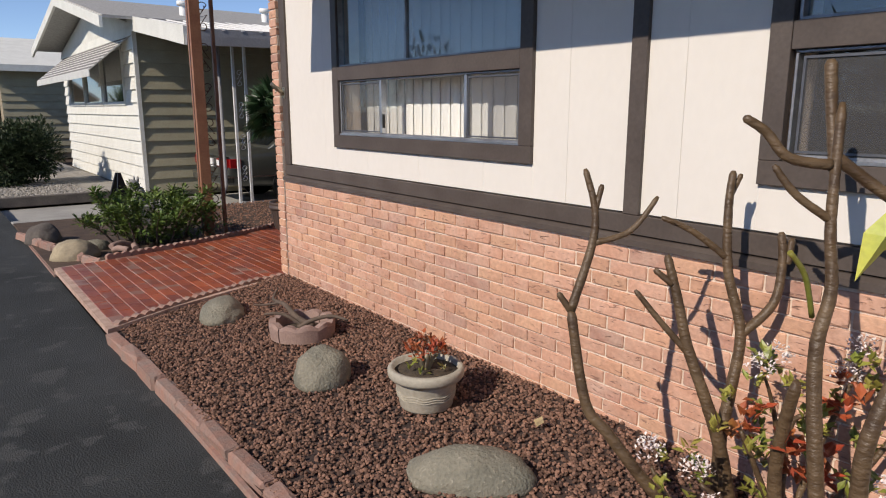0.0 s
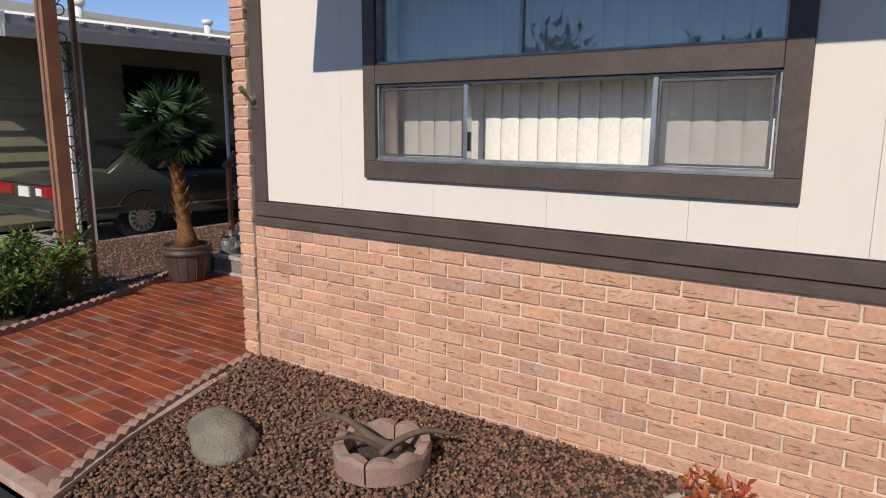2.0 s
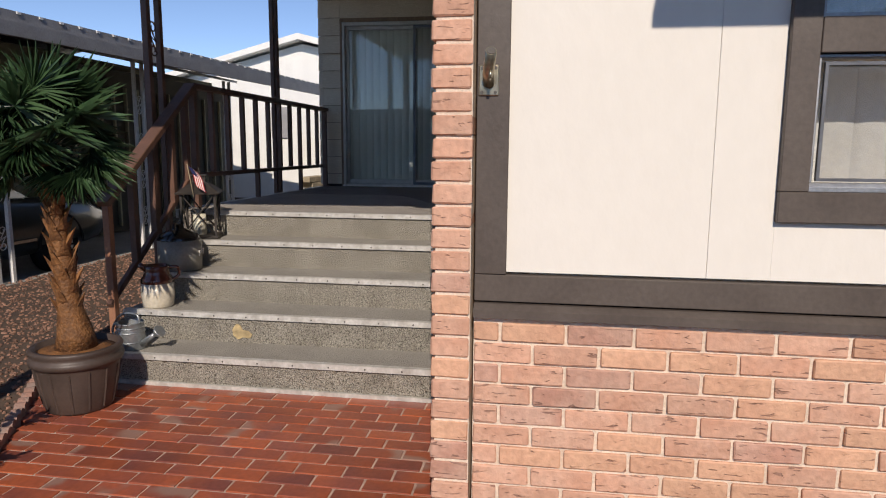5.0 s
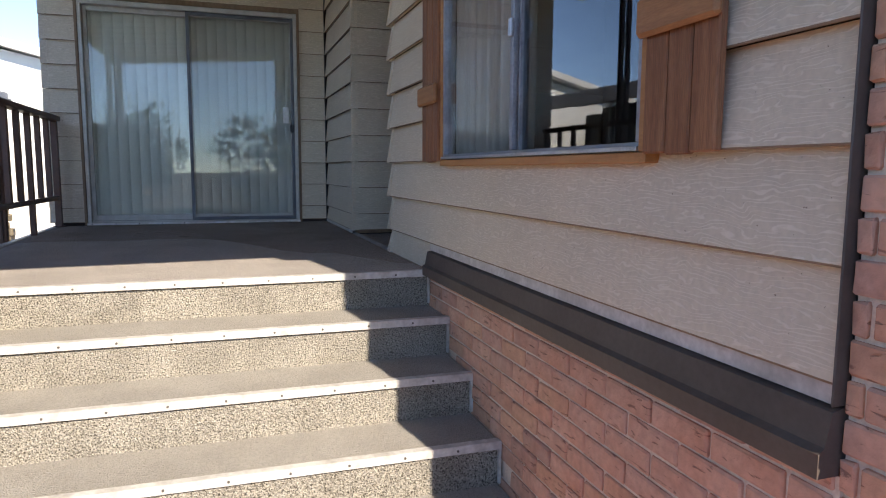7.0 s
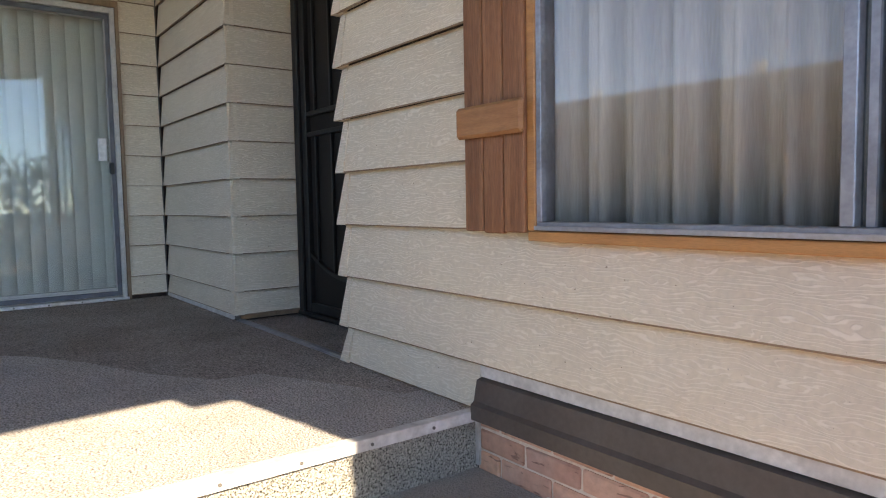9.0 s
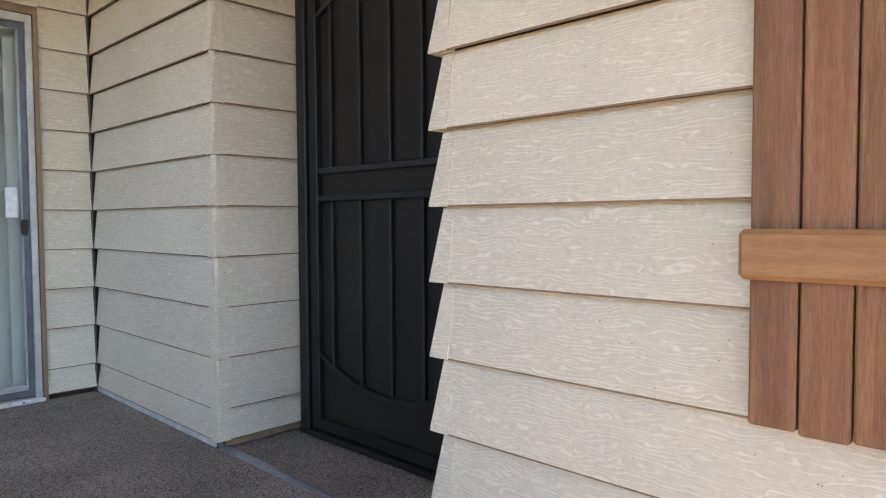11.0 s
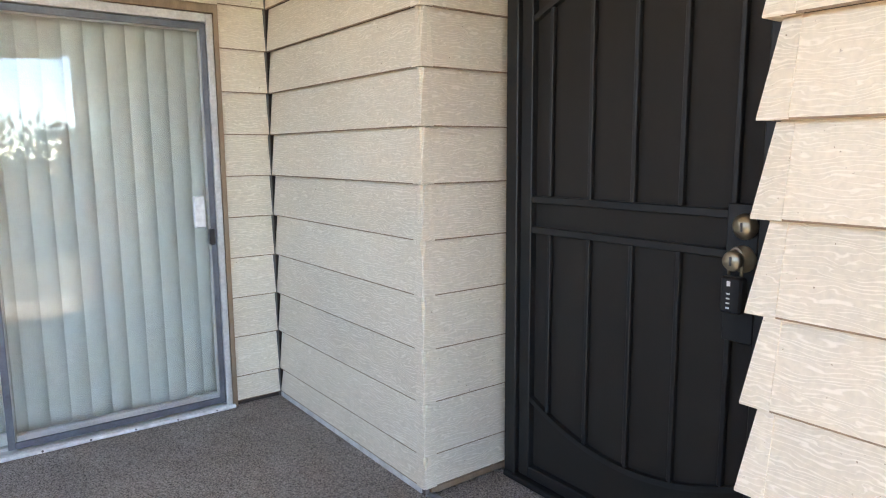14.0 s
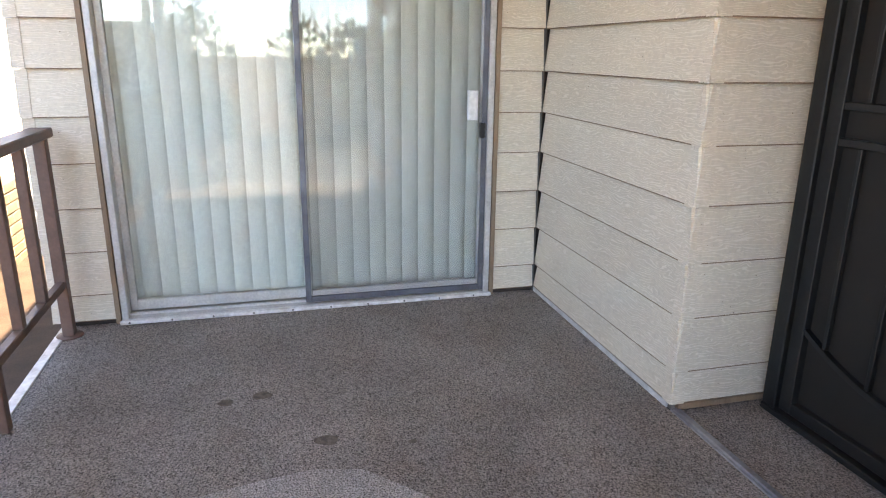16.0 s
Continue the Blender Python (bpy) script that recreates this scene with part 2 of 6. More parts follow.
CURTAIN = mat("grey_curtain", (0.50, 0.465, 0.41), (0.38, 0.35, 0.31), 3, 0.85, 0.2, 60, stretch=(5, 5, 0.4))
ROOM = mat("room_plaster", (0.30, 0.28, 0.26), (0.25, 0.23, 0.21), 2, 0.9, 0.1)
GLASS = glass_mat("window_glass", (0.96, 0.97, 0.97), 0.035, 0.7)
GLASS_DARK = glass_mat("tinted_glass", (0.66, 0.70, 0.72), 0.07, 0.75)
GLASS_UP = glass_mat("upper_glass", (0.80, 0.84, 0.86), 0.09, 0.8)
GLASS_GREEN = glass_mat("slider_glass", (0.94, 0.965, 0.945), 0.055, 0.8)
SCREEN = screen_mat("insect_screen", 0.8)
SCREEN_OPEN = screen_mat("open_screen", 0.92)
ALU_WARM = mat("painted_aluminium", (0.60, 0.59, 0.55), (0.47, 0.46, 0.43), 9, 0.45, 0.1, 90, metal=0.25)
ASPHALT = mat("asphalt", (0.040, 0.044, 0.044), (0.020, 0.023, 0.023), 1.6, 0.85, 1.0, 110, dist=0.010, spots=((0.056, 0.059, 0.057), 0.58, 6.0), tone=(0.55, 1.45))
CONCRETE = mat("concrete", (0.40, 0.39, 0.36), (0.30, 0.29, 0.27), 2, 0.9, 0.4, 80)
DIRT = mat("gravel_bed", (0.075, 0.048, 0.040), (0.045, 0.030, 0.026), 20, 0.95, 0.8, 90)
EARTH = mat("earth", (0.10, 0.065, 0.045), (0.06, 0.04, 0.03), 5, 0.95, 0.7, 60)
LAVA = mat("lava_rock", (0.245, 0.135, 0.092), (0.150, 0.082, 0.060), 30, 0.95, 0.6, 200, vary=0.6, island=True)
PALE_GRAVEL = mat("pale_gravel", (0.36, 0.34, 0.30), (0.22, 0.20, 0.18), 12, 0.95, 0.8, 60)
SOIL = mat("potting_soil", (0.055, 0.042, 0.030), (0.10, 0.075, 0.05), 40, 0.95, 1.0, 120, dist=0.01)
KERB = mat("edging_block", (0.34, 0.185, 0.14), (0.27, 0.20, 0.17), 11, 0.9, 0.8, 60, vary=0.12, dist=0.008)
ROCK = mat("river_rock", (0.255, 0.235, 0.180), (0.165, 0.16, 0.125), 6, 0.85, 0.9, 70, dist=0.01, spots=((0.34, 0.315, 0.25), 0.66, 70.0), tone=(0.85, 1.15))
ROCK_TAN = mat("tan_rock", (0.40, 0.33, 0.22), (0.26, 0.22, 0.16), 4, 0.85, 0.5, 40, dist=0.008)
ROCK_DARK = mat("dark_rock", (0.10, 0.085, 0.075), (0.15, 0.13, 0.11), 5, 0.85, 0.6, 40, dist=0.008)
RINGSTONE = mat("pink_concrete", (0.36, 0.245, 0.205), (0.29, 0.195, 0.165), 9, 0.9, 0.7, 90)
CLAYPOT = mat("stone_pot", (0.44, 0.40, 0.32), (0.36, 0.33, 0.27), 6, 0.75, 0.3, 60)
BARREL = mat("barrel_pot", (0.085, 0.060, 0.050), (0.055, 0.040, 0.034), 6, 0.5, 0.3, 50)
BARK = mat("plumeria_bark", (0.145, 0.095, 0.052), (0.065, 0.038, 0.020), 7, 0.48, 0.8, 35, stretch=(1, 1, 2.2), dist=0.008)
TRUNK = mat("palm_boot", (0.24, 0.105, 0.035), (0.11, 0.045, 0.016), 16, 0.7, 0.9, 70, vary=0.2, dist=0.01, tone=(0.7, 1.3))
FROND = mat("palm_frond", (0.030, 0.070, 0.030), (0.050, 0.10, 0.040), 5, 0.45, 0.1, vary=0.25, island=True)
LEAF = mat("shrub_leaf", (0.070, 0.135, 0.026), (0.13, 0.18, 0.035), 4, 0.5, 0.1, vary=0.35, island=True)
LEAF_DARK = mat("hedge_leaf", (0.030, 0.050, 0.020), (0.045, 0.070, 0.028), 3, 0.6, 0.1, vary=0.3, island=True)
SUCC_RED = mat("red_succulent", (0.40, 0.065, 0.030), (0.30, 0.13, 0.04), 6, 0.45, 0.1, vary=0.3, island=True)
SUCC_GREEN = mat("green_succulent", (0.20, 0.24, 0.045), (0.28, 0.22, 0.05), 7, 0.4, 0.1, vary=0.3, island=True)
YELLOW_LEAF = mat("yellow_leaf", (0.55, 0.50, 0.04), (0.35, 0.42, 0.05), 5, 0.4, 0.15)
PETAL = mat("white_petal", (0.80, 0.68, 0.66), (0.78, 0.74, 0.70), 20, 0.6, 0.1, vary=0.1, island=True)
TWIG = mat("dry_twig", (0.14, 0.10, 0.075), (0.08, 0.06, 0.045), 12, 0.85, 0.6, 60)
CAR = mat("car_paint", (0.072, 0.076, 0.068), (0.062, 0.066, 0.058), 2, 0.28, 0.0, metal=0.4, coat=0.6)
CHROME = mat("chrome", (0.62, 0.62, 0.62), (0.55, 0.55, 0.55), 5, 0.15, 0.0, metal=1.0)
TYRE = mat("tyre", (0.016, 0.016, 0.017), rough=0.85)
TAIL = mat("tail_lamp_red", (0.32, 0.010, 0.012), (0.25, 0.01, 0.01), 8, 0.2, 0.0, coat=0.5)
CARGLASS = mat("car_glass", (0.012, 0.016, 0.018), rough=0.06, bump=0.0, coat=0.5)
N_WHITE = mat("neighbour_white", (0.74, 0.74, 0.68), (0.66, 0.66, 0.60), 3, 0.75, 0.15, vary=0.02)
# darker siding colour holds the shade of walls turned from the sun
N_OLIVE_SHADE = mat("neighbour_shaded_cream", (0.38, 0.355, 0.25), (0.33, 0.305, 0.215), 3, 0.8, 0.2, vary=0.05)
# wall colour darkened to carry the deep shade under the carport
N_DEEP_SHADE = mat("shaded_carport_wall", (0.10, 0.095, 0.075), (0.075, 0.07, 0.055), 3, 0.85, 0.2)
N_FASCIA = mat("grey_fascia", (0.32, 0.32, 0.33), (0.26, 0.26, 0.27), 4, 0.6, 0.1)
SHINGLE = mat("pale_shingle", (0.42, 0.41, 0.38), (0.30, 0.29, 0.27), 20, 0.9, 0.6, 50)
STUCCO = mat("white_stucco", (0.80, 0.80, 0.78), (0.74, 0.74, 0.72), 3, 0.85, 0.3, 60)
STONEWARE = mat("cream_glaze", (0.66, 0.60, 0.49), (0.60, 0.54, 0.43), 5, 0.25, 0.05, coat=0.4)
GLAZE_BR = mat("brown_glaze", (0.13, 0.035, 0.018), (0.08, 0.022, 0.012), 7, 0.18, 0.05, coat=0.6)
STONE_GREY = mat("salt_glaze", (0.27, 0.255, 0.225), (0.21, 0.20, 0.175), 7, 0.45, 0.2)
GLAZE_BK = mat("black_glaze", (0.012, 0.011, 0.011), rough=0.2, bump=0.05, coat=0.5)
ZINC = mat("galvanised", (0.42, 0.45, 0.47), (0.30, 0.33, 0.35), 12, 0.42, 0.15, 60, metal=0.8)
LANTERN = mat("lantern_metal", (0.035, 0.031, 0.028), (0.06, 0.05, 0.045), 12, 0.5, 0.3, 60, metal=0.3)
WAX = mat("candle_wax", (0.74, 0.70, 0.56), rough=0.5)
FLAG_W = mat("flag_white", (0.75, 0.74, 0.72), rough=0.8)
FLAG_R = mat("flag_red", (0.45, 0.03, 0.035), rough=0.8)
FLAG_B = mat("flag_blue", (0.02, 0.03, 0.13), rough=0.8)
SHADE_CLOTH = mat("striped_metal", (0.66, 0.65, 0.60), (0.58, 0.57, 0.53), 5, 0.5, 0.1)
GREY_TILE = mat("roof_edge", (0.22, 0.21, 0.20), (0.16, 0.15, 0.14), 8, 0.8, 0.3)
CEIL = mat("porch_ceiling", (0.78, 0.73, 0.63), (0.74, 0.69, 0.59), 3, 0.7, 0.1)
PATCH = mat("tan_patch", (0.56, 0.43, 0.23), (0.27, 0.21, 0.12), 22, 0.95, 0.8, 60)
STAIN = mat("dark_stain", (0.13, 0.105, 0.085), (0.22, 0.18, 0.145), 60, 0.98, 0.6, 200, lo=0.4, hi=0.6)


# ---- builders ----
def box(bm, x0, x1, y0, y1, z0, z1, bevel=0.0):
    v = [bm.verts.new(p) for p in ((x0, y0, z0), (x1, y0, z0), (x1, y1, z0), (x0, y1, z0), (x0, y0, z1), (x1, y0, z1), (x1, y1, z1), (x0, y1, z1))]
    f = [bm.faces.new([v[i] for i in q]) for q in ((3, 2, 1, 0), (4, 5, 6, 7), (0, 1, 5, 4), (1, 2, 6, 5), (2, 3, 7, 6), (3, 0, 4, 7))]
    if bevel:
        es = {e for q in f for e in q.edges}
        bmesh.ops.bevel(bm, geom=list(es), offset=bevel, segments=1, affect="EDGES")
    return bm


def boxes(*args, bevel=0.0):
    bm = bmesh.new()
    for a in args:
        box(bm, *a, bevel=bevel)
    return bm


def tube(bm, pts, radii, n=8, cap=True):
    pts = [Vector(p) for p in pts]
    if not isinstance(radii, (list, tuple)):
        radii = [radii] * len(pts)
    rings, up = [], None
    for i, p in enumerate(pts):
        d = (pts[min(i + 1, len(pts) - 1)] - pts[max(i - 1, 0)]).normalized()
        if up is None:
            up = d.orthogonal().normalized()
        up = (up - d * up.dot(d)).normalized()
        side = d.cross(up)
        rings.append([bm.verts.new(p + (up * math.cos(a) + side * math.sin(a)) * radii[i]) for a in (2 * math.pi * j / n for j in range(n))])
    for a, b in zip(rings, rings[1:]):
        for j in range(n):
            bm.faces.new((a[j], a[(j + 1) % n], b[(j + 1) % n], b[j])).smooth = n > 5
    if cap:
        bm.faces.new(rings[0][::-1])
        bm.faces.new(rings[-1])
    return bm


def smooth_path(pts, steps=5):
    pts = [Vector(p) for p in pts]
    q = [pts[0]] + pts + [pts[-1]]
    out = []
    for i in range(1, len(q) - 2):
        a, b, c, d = q[i - 1:i + 3]
        for s in range(steps):
            t = s / steps
            out.append(0.5 * ((2 * b) + (c - a) * t + (2 * a - 5 * b + 4 * c - d) * t * t + (3 * b - a - 3 * c + d) * t ** 3))
    return out + [pts[-1]]


def lathe(bm, profile, n=24, at=(0, 0, 0)):
    x, y, z = at
    rings = []
    for r, h in profile:
        rings.append([bm.verts.new((x + max(r, 1e-4) * math.cos(2 * math.pi * j / n), y + max(r, 1e-4) * math.sin(2 * math.pi * j / n), z + h)) for j in range(n)])
    for a, b in zip(rings, rings[1:]):
        for j in range(n):
            bm.faces.new((a[j], a[(j + 1) % n], b[(j + 1) % n], b[j])).smooth = True
    bm.faces.new(rings[0][::-1])
    bm.faces.new(rings[-1])
    return bm


def prism(bm, poly, axis, c0, c1):
    """A polygon of (u, v) pushed along an axis from c0 to c1."""
    def put(u, v, c):
        return {"x": (c, u, v), "y": (u, c, v), "z": (u, v, c)}[axis]
    a = [bm.verts.new(put(u, v, c0)) for u, v in poly]
    b = [bm.verts.new(put(u, v, c1)) for u, v in poly]
    bm.faces.new(a[::-1])
    bm.faces.new(b)
    for i in range(len(poly)):
        j = (i + 1) % len(poly)
        bm.faces.new((a[i], a[j], b[j], b[i]))
    return bm


def finish(name, bm, material):
    bmesh.ops.recalc_face_normals(bm, faces=bm.faces)
    me = bpy.data.meshes.new(name)
    bm.to_mesh(me)
    bm.free()
    me.materials.append(material)
    return me


def part(name, bm, material, parent=None, label=""):
    ob = new(name, finish(name, bm, material))
    ob.parent = parent
    return tagged(ob, label)


def thing(name, label, category, at=(0, 0, 0), group="", kind="", rz=0):
    ob = new(name)
    ob.matrix_world = pose(*at, rz=rz)
    return tagged(ob, label, category, group, kind)


def solid(name, bm, material, label, category="", kind="structure", group=""):
    ob = new(name, finish(name, bm, material))
    return tagged(ob, label, category or name.split("_")[0], group, kind)


def piece(name, mesh, parent, m):
    ob = new(name, mesh)
    ob.parent = parent
    ob.matrix_parent_inverse = Matrix()
    ob.matrix_basis = m
    return ob


def cells(u0, u1, z0, z1, holes):
    """Rectangles that fill u0..u1 by z0..z1 round the holes."""
    us = sorted({u0, u1, *[h[0] for h in holes], *[h[1] for h in holes]})
    out = []
    for a, b in zip(us, us[1:]):
        if b <= u0 or a >= u1:
            continue
        m = (a + b) / 2
        zs = z0
        for h in sorted((h for h in holes if h[0] < m < h[1]), key=lambda h: h[2]):
            if h[2] > zs:
                out.append((a, b, zs, h[2]))
            zs = max(zs, h[3])
        if zs < z1:
            out.append((a, b, zs, z1))
    return out


_cache = {}


def block_mesh(key, lx, ly, lz, bevel, material, jitter=0.0):
    k = (key, round(lx, 2), round(ly, 3), round(lz, 3), material.name)
    if k not in _cache:
        bm = box(bmesh.new(), -lx / 2, lx / 2, -ly / 2, ly / 2, -lz / 2, lz / 2, bevel)
        for v in bm.verts:
            v.co += Vector([random.uniform(-jitter, jitter) for _ in range(3)])
        _cache[k] = finish(key, bm, material)
    return _cache[k]


def lap_mesh(length, height, material, thick=0.022):
    k = ("lap", round(length, 3), round(height, 3), thick, material.name)
    if k not in _cache:
        bm = bmesh.new()
        prism(bm, [(-0.004, 0.012), (thick - 0.007, 0.012), (thick - 0.006, 0.0), (thick - 0.001, 0.0), (thick, 0.0045), (0.004, height + 0.003), (-0.004, height + 0.003)], "x", 0, length)
        me = finish("siding_board", bm, material)
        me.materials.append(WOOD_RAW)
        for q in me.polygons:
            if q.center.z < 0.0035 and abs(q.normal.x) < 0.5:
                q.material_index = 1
        _cache[k] = me
    return _cache[k]


def lap_wall(parent, origin, rz, length, z_list, holes, material, thick=0.022):
    """Lap boards on a wall that starts at origin and runs along its own x; holes in (u, z)."""
    for z0, z1 in zip(z_list, z_list[1:]):
        zm = (z0 + z1) / 2
        u = 0.0
        spans = []
        for h in sorted(h for h in holes if h[2] < zm < h[3]):
            if h[0] - u > 0.01:
                spans.append((u, h[0]))
            u = h[1]
        if length - u > 0.01:
            spans.append((u, length))
        for a, b in spans:
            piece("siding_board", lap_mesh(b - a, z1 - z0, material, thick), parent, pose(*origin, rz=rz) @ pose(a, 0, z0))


def scatter(name, count, place, size, material, parent=None, label="", flat=0.75, seed=3, kind="", category=""):
    """Many small rough stones in one mesh."""
    rs = np.random.RandomState(seed)
    bm = bmesh.new()
    bmesh.ops.create_icosphere(bm, subdivisions=1, radius=1.0)
    base = np.array([v.co[:] for v in bm.verts])
    tri = np.array([[v.index for v in f.verts] for f in bm.faces])
    bm.free()
    vs, fs = [], []
    for i in range(count):
        p = place(rs)
        s = size * rs.uniform(0.6, 1.35) * np.array([1, rs.uniform(0.6, 1), flat * rs.uniform(0.7, 1.1)])
        pts = base * s * rs.uniform(0.8, 1.2, (len(base), 1))
        q = Euler((rs.uniform(-0.6, 0.6), rs.uniform(-0.6, 0.6), rs.uniform(0, 6.28))).to_matrix()
        vs.append(pts @ np.array(q).T + p)
        fs.append(tri + i * len(base))
    me = bpy.data.meshes.new(name)
    me.from_pydata(np.concatenate(vs).tolist(), [], np.concatenate(fs).tolist())
    me.materials.append(material)
    ob = new(name, me)
    ob.parent = parent
    return tagged(ob, label, category, kind=kind)


def leaf_card(vs, fs, p, d, up, length, width, bend=0.15):
    """One leaf: a folded, pointed blade of six corners."""
    d = Vector(d).normalized()
    side = d.cross(Vector(up))
    side = side.normalized() if side.length > 1e-3 else d.orthogonal().normalized()
    nrm = side.cross(d)
    p = Vector(p)
    k = len(vs)
    vs += [p, p + d * length * 0.45 + side * width * 0.5 + nrm * bend * length * 0.5, p + d * length, p + d * length * 0.45 - side * width * 0.5 + nrm * bend * length * 0.5, p + d * length * 0.5 - nrm * 0.04 * length]
    fs += [(k, k + 1, k + 4), (k + 1, k + 2, k + 4), (k + 2, k + 3, k + 4), (k + 3, k, k + 4)]


def leaves_part(name, vs, fs, material, parent=None, label=""):
    me = bpy.data.meshes.new(name)
    me.from_pydata([tuple(v) for v in vs], [], fs)
    me.materials.append(material)
    ob = new(name, me)
    ob.parent = parent
    return tagged(ob, label)


# ---- ground ----
def sheet(name, poly, z, material, label, category):
    bm = bmesh.new()
    prism(bm, poly, "z", z - 0.04, z)
    return solid(name, bm, material, label, category)


ground = new("ground", finish("ground", boxes((-300, 400, -300, 400, -0.4, -0.24)), EARTH))
tagged(ground, "bare brown earth reaching the horizon", "ground", kind="structure")
sheet("road", [(-7, -60), (1.35, -60), (1.02, 4.8), (1.02, 60), (-7, 60)], -0.10, ASPHALT, "dark grey worn asphalt lane with light stains", "road")
sheet("driveway", [(1.02, 10.44), (17, 10.70), (17, 13.3), (1.02, 13.3)], -0.235, CONCRETE, "grey concrete driveway under the carport", "driveway")
sheet("ground_gravel", [(3.0, 7.3), (17, 7.3), (17, 10.72), (1.02, 10.5), (1.02, 7.0)], -0.07, EARTH, "brown dirt and gravel strip beside the steps", "ground")
sheet("ground_pale_gravel", [(1.02, 13.42), (3.4, 13.42), (3.4, 26), (1.02, 26)], -0.12, PALE_GRAVEL, "pale gravel yard before the neighbouring house", "ground")


def bed_height(x, y):
    return -0.035 + 0.03 * min(1, max(0, (x - 1.1) / 1.4)) + 0.012 * noise.noise((x * 1.5, y * 1.5, 3))


def walk_edge(x):
    """Where the front gravel meets the brick walk."""
    return 4.78 + (x - 1.0) * 0.62 - 0.13 * (x - 1.0) ** 2


def bed_edge(x):
    """Where the brick walk meets the planted bed."""
    return 6.95 + 0.13 * (x - 1.0) + 0.087 * (x - 1.0) ** 2


bm = bmesh.new()
nx, ny = 14, 60
grid = []
for i in range(nx + 1):
    x = 1.06 + 1.60 * i / nx
    col = []
    for j in range(ny + 1):
        y = -5 + (walk_edge(min(x, 2.6)) + 5) * j / ny
        col.append(bm.verts.new((x, y, bed_height(x, y) - 0.012)))
    grid.append(col)
for i in range(nx):
    for j in range(ny):
        bm.faces.new((grid[i][j], grid[i + 1][j], grid[i + 1][j + 1], grid[i][j + 1])).smooth = True
front_bed = solid("ground_front_bed", bm, DIRT, "dark red gravel planting bed along the house", "ground")


def bed_place(rs):
    x = rs.uniform(1.08, 2.58)
    y = 0.3 + (walk_edge(x) - 0.3) * rs.uniform() ** 0.92
    return np.array([x, y, bed_height(x, y) + rs.uniform(-0.006, 0.006)])


scatter("lava_gravel", 30000, bed_place, 0.0093, LAVA, None, "reddish brown lava rock gravel", seed=4, kind="stuff", category="gravel")


def strip_place(rs):
    x = rs.uniform(3.0, 9.0)
    y = rs.uniform(max(7.7, bed_edge(min(x, 4)) + 0.1), 10.68)
    return np.array([x, y, -0.068])


scatter("strip_gravel", 8000, strip_place, 0.0135, LAVA, None, "brown gravel strip beside the steps", seed=5, kind="stuff", category="gravel")


def pale_place(rs):
    return np.array([rs.uniform(1.05, 2.6), rs.uniform(13.45, 16.5), -0.115])


scatter("pale_stones", 1500, pale_place, 0.03, PALE_GRAVEL, None, "pale grey yard gravel", seed=6, kind="stuff", category="gravel")
walk_base = sheet("pavement_walk", [(1.0, 4.75), (1.5, 5.02), (2.6, 5.42), (4.1, 5.45), (4.1, 8.15), (3.3, 7.62), (2.2, 7.2), (1.0, 6.95)], -0.005, PAVER_JOINT, "red brick paved walk with pale mortar joints", "pavement")
# kerbs
kerb_n = solid("kerb", boxes((1.02, 17.0, 10.62, 10.76, -0.26, -0.075), bevel=0.01), CONCRETE, "low pale concrete kerb beside the driveway", "kerb")
kerb_far = solid("kerb_far", boxes((1.02, 3.3, 13.30, 13.42, -0.2, -0.03), bevel=0.01), ROCK_DARK, "dark edging kerb of the gravel yard", "kerb")

# ---- the house: shell ----
Z_TOP = 3.26
W1 = (2.59, 4.45, 1.23, 1.61)
W1U = (2.59, 4.45, 1.71, 2.50)
W2 = (-0.62, 1.24, 1.23, 1.61)
W2U = (-0.62, 1.24, 1.71, 2.50)
bm = bmesh.new()
for a, b, c, d in cells(-6.0, 5.40, -0.2, Z_TOP, [W1, W1U, W2, W2U]):
    box(bm, 2.645, 2.78, a, b, c, d)
wall_front = solid("wall_front", bm, MORTAR, "cream panelled front wall over a salmon brick base", "wall")
SW = (3.49, 4.98, 1.40, 2.52)
bm = bmesh.new()
for a, b, c, d in cells(2.925, 6.042, -0.2, Z_TOP, [SW]):
    box(bm, a, b, 5.37, 5.525, c, d)
box(bm, 5.95, 6.042, 4.98, 5.37, 0.8, Z_TOP)
wall_side = solid("wall_side", bm, SHEATH, "beige lap sided porch wall over a brick base", "wall")
DOOR = (6.20, 7.18, 0.87, 2.90)
bm = bmesh.new()
for a, b, c, d in cells(6.042, 7.297, 0.6, Z_TOP, [DOOR]):
    box(bm, a, b, 5.0, 5.12, c, d)
wall_entry = solid("wall_entry", bm, SHEATH, "recessed entry wall round the security door", "wall")
wall_jog = solid("wall_jog", boxes((7.297, 8.615, 5.40, 5.525, 0.6, Z_TOP), (7.297, 7.417, 5.0, 5.40, 0.6, Z_TOP)), SHEATH, "beige lap sided projecting wall corner", "wall")
SL = (5.808, 7.620, 0.86, 2.775)
bm = bmesh.new()
for a, b, c, d in cells(5.525, 7.88, -0.2, Z_TOP, [SL]):
    box(bm, 8.615, 8.755, a, b, c, d)
box(bm, 8.755, 15.0, 7.76, 7.88, -0.2, Z_TOP)
wall_slider = solid("wall_slider", bm, SHEATH, "beige lap sided wall round the sliding glass door", "wall")
wall_back = solid("wall_back", boxes((14.9, 15.0, -6, 7.76, -0.2, Z_TOP), (2.78, 15, -6.1, -6.0, -0.2, Z_TOP)), STUCCO, "plain rear walls of the house", "wall")
roof = solid("roof", boxes((2.35, 15.3, -6.3, 5.62, Z_TOP + 0.06, Z_TOP + 0.2), (8.45, 15.3, 5.62, 8.1, Z_TOP + 0.06, Z_TOP + 0.2)), GREY_TILE, "low grey roof slab with a short eave", "roof")
